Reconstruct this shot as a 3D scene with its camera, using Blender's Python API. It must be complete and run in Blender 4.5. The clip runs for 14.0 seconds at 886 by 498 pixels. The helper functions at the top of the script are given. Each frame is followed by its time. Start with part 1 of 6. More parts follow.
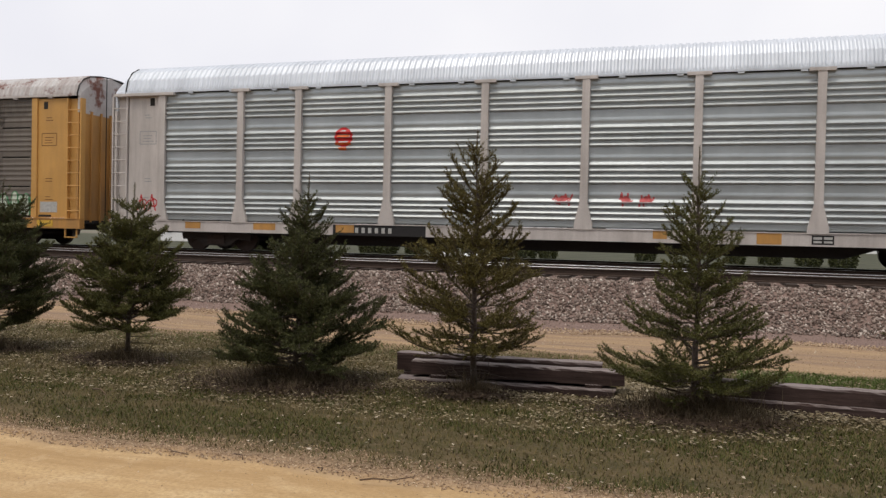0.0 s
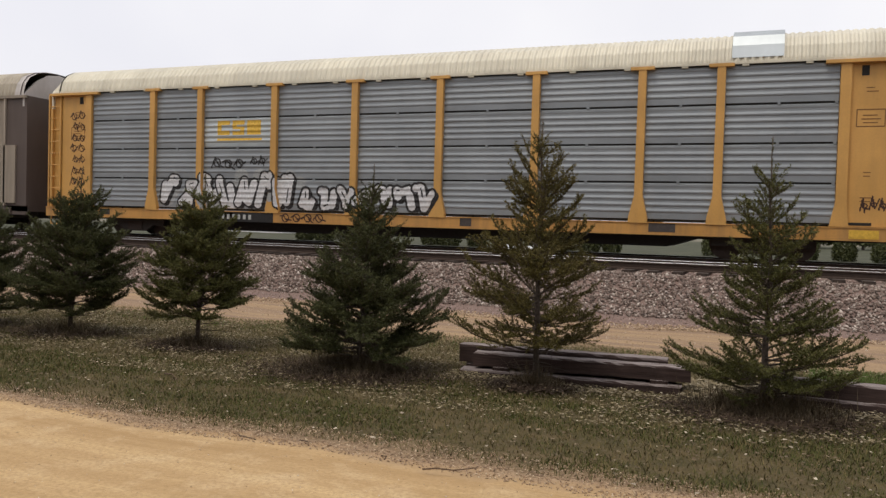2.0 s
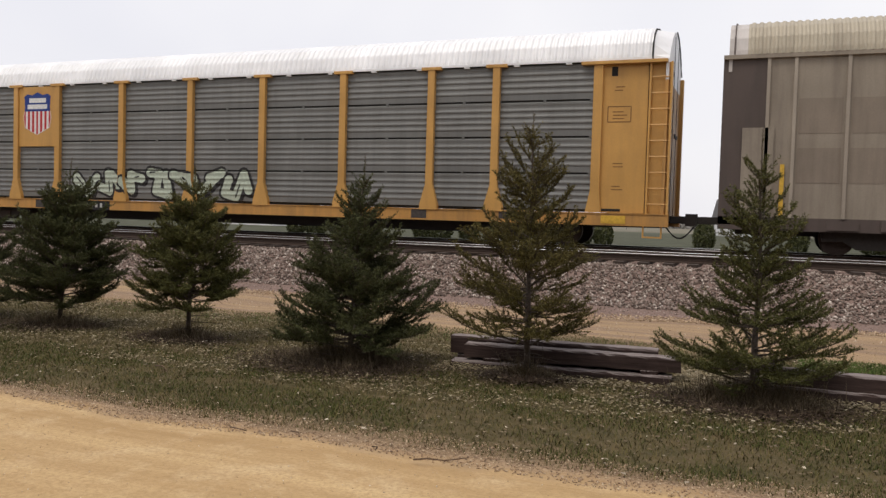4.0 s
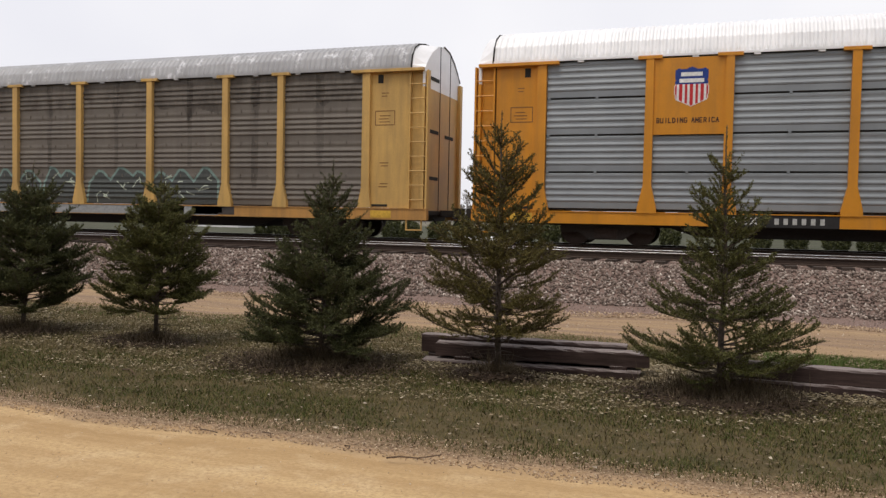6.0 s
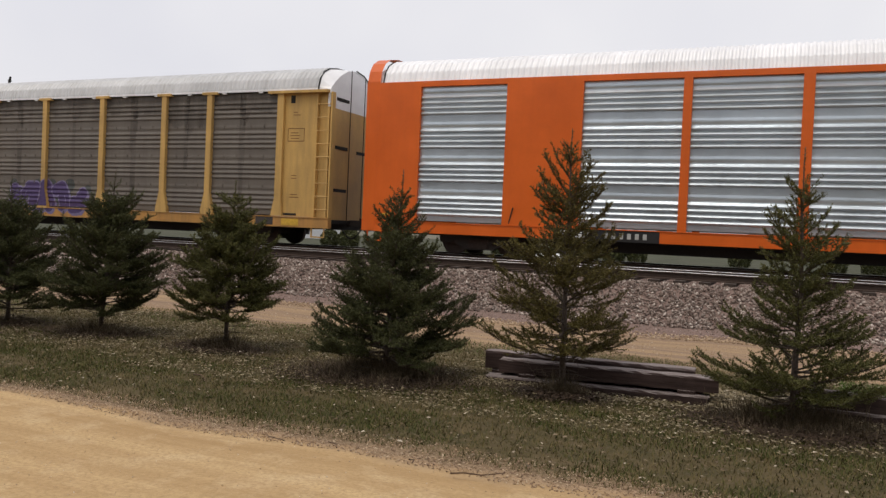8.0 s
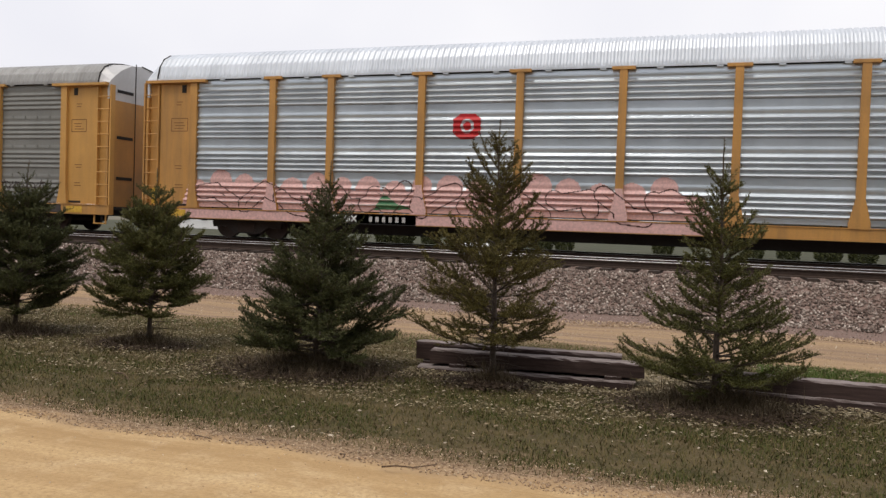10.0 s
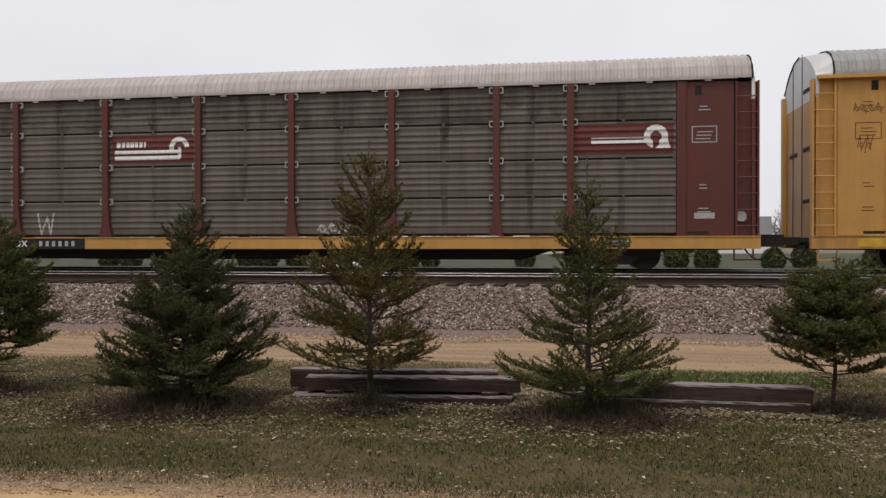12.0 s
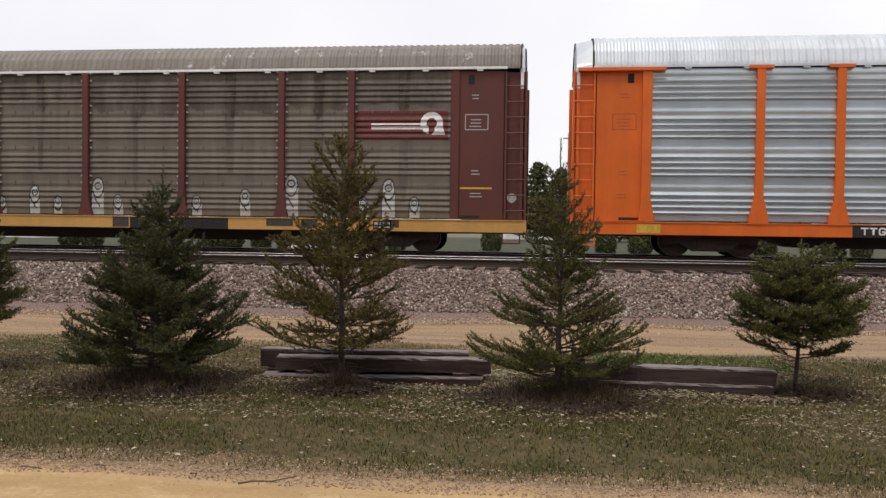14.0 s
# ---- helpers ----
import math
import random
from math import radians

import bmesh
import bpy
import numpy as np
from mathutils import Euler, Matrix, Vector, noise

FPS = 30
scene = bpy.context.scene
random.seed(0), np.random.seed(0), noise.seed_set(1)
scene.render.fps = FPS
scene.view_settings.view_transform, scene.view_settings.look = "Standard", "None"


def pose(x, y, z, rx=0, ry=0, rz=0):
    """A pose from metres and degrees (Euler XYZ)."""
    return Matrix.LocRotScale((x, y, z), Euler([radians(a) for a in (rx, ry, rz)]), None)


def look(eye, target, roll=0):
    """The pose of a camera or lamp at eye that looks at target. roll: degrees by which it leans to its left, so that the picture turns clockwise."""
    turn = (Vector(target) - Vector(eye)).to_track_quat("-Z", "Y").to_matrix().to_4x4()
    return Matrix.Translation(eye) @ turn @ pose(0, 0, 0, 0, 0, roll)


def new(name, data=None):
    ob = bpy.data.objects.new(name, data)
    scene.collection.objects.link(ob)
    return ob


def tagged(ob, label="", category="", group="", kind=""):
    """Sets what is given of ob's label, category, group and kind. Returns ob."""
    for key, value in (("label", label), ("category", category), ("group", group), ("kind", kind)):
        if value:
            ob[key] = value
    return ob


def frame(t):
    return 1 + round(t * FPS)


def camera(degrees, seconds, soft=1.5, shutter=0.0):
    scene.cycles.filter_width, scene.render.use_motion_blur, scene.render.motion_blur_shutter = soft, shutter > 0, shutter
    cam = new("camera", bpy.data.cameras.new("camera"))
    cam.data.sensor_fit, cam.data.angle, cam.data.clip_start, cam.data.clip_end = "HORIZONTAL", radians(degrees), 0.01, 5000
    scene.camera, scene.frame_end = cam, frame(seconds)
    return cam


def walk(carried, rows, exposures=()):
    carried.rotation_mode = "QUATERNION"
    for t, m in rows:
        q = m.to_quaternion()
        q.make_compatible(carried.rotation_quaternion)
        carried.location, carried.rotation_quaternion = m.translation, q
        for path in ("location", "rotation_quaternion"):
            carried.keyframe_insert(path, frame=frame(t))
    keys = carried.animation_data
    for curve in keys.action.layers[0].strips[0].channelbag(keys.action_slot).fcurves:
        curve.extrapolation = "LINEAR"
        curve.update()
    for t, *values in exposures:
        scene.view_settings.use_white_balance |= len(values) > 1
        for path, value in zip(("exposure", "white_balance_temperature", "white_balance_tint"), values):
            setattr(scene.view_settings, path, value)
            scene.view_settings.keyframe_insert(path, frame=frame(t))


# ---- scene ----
cam = camera(57.2, 14.0, soft=1.4)

# the hand-held camera: it stands beside the dirt road and pans
PATH = [
    (0.0, pose(0.000, -0.000, 1.900, 88.86, -1.28, 17.76)),
    (0.5, pose(0.003, 0.002, 1.909, 88.57, -1.55, 19.28)),
    (1.0, pose(-0.004, -0.004, 1.903, 88.26, -1.69, 20.99)),
    (1.5, pose(-0.012, -0.001, 1.891, 88.10, -1.66, 21.89)),
    (2.0, pose(-0.017, -0.007, 1.892, 88.22, -1.70, 22.14)),
    (2.5, pose(-0.011, 0.000, 1.894, 88.09, -1.59, 22.12)),
    (4.8, pose(-0.011, 0.001, 1.872, 87.46, -2.07, 20.20)),
    (5.0, pose(-0.001, 0.003, 1.887, 87.83, -1.49, 18.35)),
    (5.5, pose(-0.004, -0.010, 1.872, 88.02, -1.07, 17.55)),
    (6.0, pose(-0.016, -0.021, 1.863, 87.77, -1.12, 19.34)),
    (6.5, pose(-0.038, -0.032, 1.859, 87.65, -1.71, 21.12)),
    (7.0, pose(-0.065, -0.028, 1.865, 87.78, -1.49, 22.69)),
    (7.5, pose(-0.064, -0.048, 1.880, 88.33, -2.11, 24.27)),
    (8.0, pose(-0.054, -0.060, 1.874, 88.68, -2.49, 23.80)),
    (8.2, pose(-0.055, -0.035, 1.869, 88.60, -2.58, 22.93)),
    (10.3, pose(-0.064, -0.018, 1.900, 88.32, -1.49, 16.99)),
    (10.5, pose(-0.072, 0.037, 1.928, 89.16, -0.68, 15.19)),
    (11.0, pose(-0.108, 0.071, 1.927, 90.97, 0.66, 14.93)),
    (11.5, pose(-0.145, 0.086, 1.917, 90.47, 1.31, 11.35)),
    (12.0, pose(-0.181, 0.059, 1.922, 89.58, 0.08, 9.32)),
    (12.5, pose(-0.194, 0.064, 1.911, 89.51, -0.51, 6.45)),
    (13.0, pose(-0.211, 0.048, 1.899, 89.43, -0.20, 5.59)),
    (13.5, pose(-0.269, 0.020, 1.875, 89.08, -0.58, 6.24)),
    (14.0, pose(-0.264, 0.033, 1.886, 88.48, -0.75, 6.91)),
]
walk(cam, PATH, [(0.0, 0.02), (2.5, 0.02), (5.0, 0.0), (7.0, 0.04), (7.8, -0.11), (8.4, -0.16), (10.3, 0.06), (11.0, -0.02), (11.6, -0.17), (12.0, -0.15), (12.5, 0.02), (13.2, 0.09), (14.0, 0.07)])

# ---- light: an overcast noon, a bright even sky with a weak wide sun ----
SUN_ELEV, SUN_AZ = radians(66), radians(205)
world = bpy.data.worlds.new("world")
scene.world = world
world.use_nodes = True
wn, wl = world.node_tree.nodes, world.node_tree.links
wn.clear()
w_out = wn.new("ShaderNodeOutputWorld")
w_bg = wn.new("ShaderNodeBackground")
w_sky = wn.new("ShaderNodeTexSky")
w_sky.sky_type = "NISHITA"
w_sky.sun_disc = False
w_sky.sun_elevation, w_sky.sun_rotation = SUN_ELEV, SUN_AZ
w_sky.dust_density = 4.0
w_scale = wn.new("ShaderNodeMix")
w_scale.data_type, w_scale.blend_type = "RGBA", "MULTIPLY"
w_scale.inputs[0].default_value = 1.0
w_scale.inputs[7].default_value = (0.13, 0.13, 0.13, 1)
w_cloud = wn.new("ShaderNodeMix")
w_cloud.data_type = "RGBA"
w_cloud.inputs[0].default_value = 0.9
w_noise = wn.new("ShaderNodeTexNoise")
w_noise.inputs["Scale"].default_value = 1.6
w_noise.inputs["Detail"].default_value = 4.0
w_ramp = wn.new("ShaderNodeValToRGB")
w_ramp.color_ramp.elements[0].position, w_ramp.color_ramp.elements[0].color = 0.3, (0.75, 0.745, 0.81, 1)
w_ramp.color_ramp.elements[1].position, w_ramp.color_ramp.elements[1].color = 0.65, (0.94, 0.92, 0.93, 1)
w_tc = wn.new("ShaderNodeTexCoord")
wl.new(w_tc.outputs["Generated"], w_noise.inputs["Vector"])
wl.new(w_noise.outputs["Fac"], w_ramp.inputs[0])
wl.new(w_sky.outputs[0], w_scale.inputs[6])
wl.new(w_scale.outputs[2], w_cloud.inputs[6])
wl.new(w_ramp.outputs[0], w_cloud.inputs[7])
wl.new(w_cloud.outputs[2], w_bg.inputs[0])
wl.new(w_bg.outputs[0], w_out.inputs[0])
w_bg.inputs[1].default_value = 1.1
sun_data = bpy.data.lights.new("sun", "SUN")
sun_data.energy, sun_data.angle, sun_data.color = 1.5, radians(20), (1.0, 0.92, 0.82)
sun = new("sun", sun_data)
sun.matrix_world = look((40 * math.sin(SUN_AZ), 40 * math.cos(SUN_AZ), 40 * math.tan(SUN_ELEV)), (0, 0, 0))


# ---- materials ----
def nodes_of(name, rough=0.7, metal=0.0, spec=0.4):
    m = bpy.data.materials.new(name)
    m.use_nodes = True
    n, l = m.node_tree.nodes, m.node_tree.links
    b = n["Principled BSDF"]
    b.inputs["Roughness"].default_value = rough
    b.inputs["Metallic"].default_value = metal
    b.inputs["Specular IOR Level"].default_value = spec
    return m, n, l, b


def noise_node(n, l, vec, scale, detail=4.0, stretch=(1, 1, 1), rough=0.6):
    mp = n.new("ShaderNodeMapping")
    mp.inputs["Scale"].default_value = stretch
    l.new(vec, mp.inputs[0])
    t = n.new("ShaderNodeTexNoise")
    t.inputs["Scale"].default_value, t.inputs["Detail"].default_value, t.inputs["Roughness"].default_value = scale, detail, rough
    l.new(mp.outputs[0], t.inputs["Vector"])
    return t.outputs["Fac"]


def ramp(n, l, fac, a, b, lo=(0, 0, 0, 1), hi=(1, 1, 1, 1)):
    r = n.new("ShaderNodeValToRGB")
    r.color_ramp.elements[0].position, r.color_ramp.elements[1].position = a, b
    r.color_ramp.elements[0].color, r.color_ramp.elements[1].color = (*lo[:3], 1), (*hi[:3], 1)
    l.new(fac, r.inputs[0])
    return r.outputs[0]


def mix(n, l, fac, a, b, mode="MIX"):
    x = n.new("ShaderNodeMix")
    x.data_type, x.blend_type = "RGBA", mode
    for slot, v in ((0, fac), (6, a), (7, b)):
        if isinstance(v, (int, float)):
            x.inputs[slot].default_value = v
        elif isinstance(v, tuple):
            x.inputs[slot].default_value = (*v[:3], 1)
        else:
            l.new(v, x.inputs[slot])
    return x.outputs[2]


def bump(n, l, b, height, strength=0.3, dist=0.01):
    k = n.new("ShaderNodeBump")
    k.inputs["Strength"].default_value, k.inputs["Distance"].default_value = strength, dist
    l.new(height, k.inputs["Height"])
    l.new(k.outputs[0], b.inputs["Normal"])


def coords(n, kind="Object"):
    return n.new("ShaderNodeTexCoord").outputs[kind]


def weathered(name, color, grime, amount=0.5, rough=0.55, metal=0.0, streak=1.0, fleck=None, fleck_at=0.68, fleck_run=(1.0, 1.0, 0.7)):
    """Paint or metal with run-down streaks, cloudy fading, grime and optional flecks (rust, chips)."""
    m, n, l, b = nodes_of(name, rough, metal)
    v = coords(n)
    cloudy = noise_node(n, l, v, 0.7, 5)
    runs = noise_node(n, l, v, 1.0, 6, (3.6, 1.0, 0.4))
    fine = noise_node(n, l, v, 22.0, 4)
    c = mix(n, l, ramp(n, l, cloudy, 0.3, 0.75), tuple(x * 0.86 for x in color), tuple(min(1, x * 1.12) for x in color))
    f1 = n.new("ShaderNodeMath")
    f1.operation = "MULTIPLY"
    f1.inputs[1].default_value = amount * streak
    l.new(ramp(n, l, runs, 0.42, 0.78), f1.inputs[0])
    c = mix(n, l, f1.outputs[0], c, grime)
    f2 = n.new("ShaderNodeMath")
    f2.operation = "MULTIPLY"
    f2.inputs[1].default_value = (0.12 if metal > 0.25 else 0.35) * amount
    l.new(ramp(n, l, fine, 0.4, 0.8), f2.inputs[0])
    c = mix(n, l, f2.outputs[0], c, grime)
    if fleck:
        spots = noise_node(n, l, v, 2.2, 8, fleck_run, 0.72)
        c = mix(n, l, ramp(n, l, spots, fleck_at - 0.04, fleck_at + 0.05), c, fleck)
    l.new(c, b.inputs["Base Color"])
    spread = 0.04 if metal > 0.25 else 0.12
    rr = ramp(n, l, cloudy, 0.2, 0.8, (rough - spread,) * 3, (min(1, rough + spread),) * 3)
    l.new(rr, b.inputs["Roughness"])
    bump(n, l, b, fine, 0.005 if metal > 0.25 else 0.06, 0.004)
    return m


def plain(name, color, rough=0.7, metal=0.0, vary=0.2, scale=14.0):
    m, n, l, b = nodes_of(name, rough, metal)
    f = noise_node(n, l, coords(n), scale, 5)
    l.new(mix(n, l, ramp(n, l, f, 0.3, 0.7), tuple(x * (1 - vary) for x in color), tuple(min(1, x * (1 + vary)) for x in color)), b.inputs["Base Color"])
    bump(n, l, b, f, 0.12, 0.005)
    return m


def island(name, ramp_colors, rough=0.85):
    """Pieces of a joined mesh, each with its own colour."""
    m, n, l, b = nodes_of(name, rough, 0, 0.2)
    g = n.new("ShaderNodeNewGeometry")
    r = n.new("ShaderNodeValToRGB")
    r.color_ramp.interpolation = "LINEAR"
    while len(r.color_ramp.elements) < len(ramp_colors):
        r.color_ramp.elements.new(0.5)
    for i, c in enumerate(ramp_colors):
        r.color_ramp.elements[i].position = i / (len(ramp_colors) - 1)
        r.color_ramp.elements[i].color = (*c, 1)
    l.new(g.outputs["Random Per Island"], r.inputs[0])
    l.new(r.outputs[0], b.inputs["Base Color"])
    return m


DIRT = (0.09, 0.075, 0.06)
M = {}
M["galv_new"] = weathered("galvanised_bright", (0.58, 0.645, 0.695), (0.43, 0.48, 0.52), 0.45, 0.3, 0.62, 0.25)
M["galv_mid"] = weathered("galvanised_dull", (0.45, 0.485, 0.495), (0.31, 0.335, 0.34), 0.5, 0.42, 0.6, 0.35)
M["galv_soft"] = weathered("galvanised_matt", (0.27, 0.29, 0.305), (0.19, 0.205, 0.215), 0.35, 0.46, 0.35, 0.4)
M["galv_grey"] = weathered("galvanised_grey", (0.205, 0.205, 0.195), (0.095, 0.09, 0.085), 0.6, 0.5, 0.25, 0.6)
M["galv_brown"] = weathered("galvanised_grimy", (0.168, 0.147, 0.124), (0.08, 0.064, 0.054), 0.6, 0.6, 0.15, 0.6)
M["galv_white"] = weathered("galvanised_clean", (0.565, 0.62, 0.665), (0.42, 0.465, 0.5), 0.4, 0.3, 0.65, 0.2)
M["galv_old"] = weathered("galvanised_old", (0.225, 0.228, 0.212), (0.13, 0.126, 0.112), 0.55, 0.6, 0.15, 0.5)
M["orange"] = weathered("orange_paint", (0.70, 0.14, 0.018), (0.34, 0.075, 0.02), 0.3, 0.42)
M["orange_new"] = weathered("fresh_orange_paint", (0.72, 0.135, 0.016), (0.5, 0.09, 0.015), 0.22, 0.35)
M["yellow"] = weathered("yellow_paint", (0.59, 0.325, 0.092), DIRT, 0.35, 0.45, 0.0, 0.5)
M["yellow_deep"] = weathered("deep_yellow_paint", (0.63, 0.26, 0.02), DIRT, 0.28, 0.42)
M["yellow_pale"] = weathered("faded_yellow_paint", (0.62, 0.385, 0.12), DIRT, 0.4, 0.55)
M["yellow_warm"] = weathered("warm_yellow_paint", (0.58, 0.315, 0.085), DIRT, 0.4, 0.5, 0.0, 0.5)
M["yellow_orange"] = weathered("old_orange_yellow_paint", (0.53, 0.275, 0.075), DIRT, 0.45, 0.5)
M["brown"] = weathered("oxide_brown_paint", (0.125, 0.034, 0.026), (0.06, 0.04, 0.035), 0.5, 0.55)
M["white_old"] = weathered("old_white_paint", (0.56, 0.52, 0.49), (0.2, 0.17, 0.15), 0.45, 0.55)
M["beige"] = weathered("grimy_beige_paint", (0.3, 0.255, 0.2), (0.13, 0.1, 0.08), 0.55, 0.6)
M["beige_light"] = weathered("pale_beige_paint", (0.37, 0.32, 0.26), (0.18, 0.14, 0.11), 0.4, 0.6)
M["beige_mid"] = weathered("sooty_beige_paint", (0.25, 0.205, 0.16), (0.12, 0.09, 0.07), 0.5, 0.62)
M["beige_dark"] = weathered("grimy_dark_brown_paint", (0.1, 0.075, 0.065), (0.05, 0.04, 0.035), 0.5, 0.6)
M["roof_white"] = weathered("white_roof_steel", (0.88, 0.88, 0.89), (0.6, 0.58, 0.55), 0.2, 0.45, 0.1)
M["roof_cream"] = weathered("cream_roof_steel", (0.66, 0.62, 0.5), (0.35, 0.3, 0.22), 0.35, 0.5, 0.15)
M["roof_grey"] = weathered("grey_roof_steel", (0.36, 0.36, 0.35), (0.17, 0.16, 0.15), 0.55, 0.55, 0.3, fleck=(0.6, 0.6, 0.6), fleck_at=0.72)
M["roof_dirty"] = weathered("dirty_roof_steel", (0.25, 0.23, 0.2), (0.12, 0.1, 0.09), 0.5, 0.62, 0.15, fleck=(0.62, 0.61, 0.6), fleck_at=0.64)
M["roof_rust"] = weathered("rusted_white_roof_steel", (0.56, 0.55, 0.54), (0.2, 0.1, 0.07), 0.6, 0.6, 0.1, fleck=(0.16, 0.06, 0.04), fleck_at=0.56, fleck_run=(0.45, 0.7, 0.5))
M["roof_silver"] = weathered("silver_roof_steel", (0.66, 0.70, 0.745), (0.42, 0.45, 0.48), 0.4, 0.46, 0.45)
M["roof_worn"] = weathered("worn_grey_roof_steel", (0.4, 0.4, 0.41), (0.24, 0.23, 0.22), 0.4, 0.55, 0.2, fleck=(0.66, 0.66, 0.68), fleck_at=0.6)
M["roof_pale"] = weathered("pale_grey_roof_steel", (0.6, 0.6, 0.6), (0.33, 0.32, 0.3), 0.4, 0.5, 0.2)
M["black"] = plain("black_underframe_paint", (0.019, 0.018, 0.018), 0.75)
M["seam"] = plain("dark_seam", (0.02, 0.018, 0.016), 0.8)
M["steel_dark"] = plain("grimy_truck_steel", (0.042, 0.036, 0.032), 0.7, 0.2)
M["wheel"] = plain("wheel_steel", (0.06, 0.045, 0.038), 0.55, 0.6)
M["rail"] = plain("rusty_rail_side", (0.045, 0.028, 0.02), 0.8)
M["railtop"] = plain("polished_rail_head", (0.5, 0.49, 0.49), 0.4, 1.0, 0.15)
M["p_white"] = plain("white_lettering", (0.72, 0.72, 0.7), 0.6)
M["p_dim"] = plain("worn_white_lettering", (0.42, 0.42, 0.4), 0.7)
M["p_black"] = plain("black_spray_paint", (0.018, 0.016, 0.016), 0.6)
M["p_red"] = plain("red_sign_paint", (0.5, 0.02, 0.025), 0.5)
M["p_faded_red"] = plain("faded_red_spray_paint", (0.42, 0.075, 0.075), 0.6, 0, 0.4)
M["p_blue"] = plain("blue_sign_paint", (0.012, 0.04, 0.22), 0.5)
M["p_yellow"] = plain("yellow_sign_paint", (0.6, 0.37, 0.05), 0.5)
M["p_orange"] = plain("orange_sign_paint", (0.68, 0.14, 0.02), 0.5)
M["p_brown"] = plain("brown_sign_paint", (0.12, 0.028, 0.024), 0.6)
M["p_dkbrown"] = plain("dark_brown_sign_paint", (0.045, 0.018, 0.012), 0.6)
M["p_faint"] = plain("faded_orange_stencil", (0.42, 0.085, 0.02), 0.6)
M["p_stencil"] = plain("faded_brown_stencil", (0.2, 0.095, 0.03), 0.6)
M["p_pink"] = plain("pink_spray_paint", (0.64, 0.4, 0.37), 0.6)
M["p_cyan"] = plain("cyan_spray_paint", (0.1, 0.42, 0.55), 0.6)
M["p_mist"] = plain("pale_teal_spray_mist", (0.17, 0.25, 0.225), 0.6)
M["p_slate"] = plain("slate_spray_paint", (0.058, 0.064, 0.06), 0.6)
M["p_green"] = plain("green_spray_paint", (0.06, 0.19, 0.085), 0.6)
M["p_purple"] = plain("purple_spray_paint", (0.07, 0.045, 0.13), 0.6)
M["p_lilac"] = plain("pale_lilac_spray_paint", (0.2, 0.17, 0.3), 0.6)
M["p_tan"] = plain("tan_spray_paint", (0.64, 0.46, 0.23), 0.6)
M["p_pale"] = plain("pale_green_spray_paint", (0.42, 0.47, 0.38), 0.6)
M["p_chalk"] = plain("chalky_white_spray_paint", (0.55, 0.55, 0.56), 0.6)
M["p_grey"] = plain("grey_spray_paint", (0.3, 0.31, 0.31), 0.6)
M["p_silver"] = plain("silver_spray_paint", (0.6, 0.62, 0.64), 0.5)
M["p_soot"] = plain("soot_stain", (0.06, 0.05, 0.045), 0.8)


def grime_material():
    """A thin, blotchy film of soot: patches of the panel show through."""
    m, n, l, b = nodes_of("soot_film", 0.8, 0, 0.1)
    v = coords(n)
    b.inputs["Base Color"].default_value = (0.055, 0.045, 0.04, 1)
    f = noise_node(n, l, v, 1.3, 7, (1.6, 1, 0.5), 0.7)
    tr = n.new("ShaderNodeBsdfTransparent")
    mx = n.new("ShaderNodeMixShader")
    l.new(ramp(n, l, f, 0.36, 0.7, (0.03,) * 3, (0.42,) * 3), mx.inputs[0])
    l.new(tr.outputs[0], mx.inputs[1])
    l.new(b.outputs[0], mx.inputs[2])
    l.new(mx.outputs[0], n["Material Output"].inputs[0])
    return m


M["grime"] = grime_material()


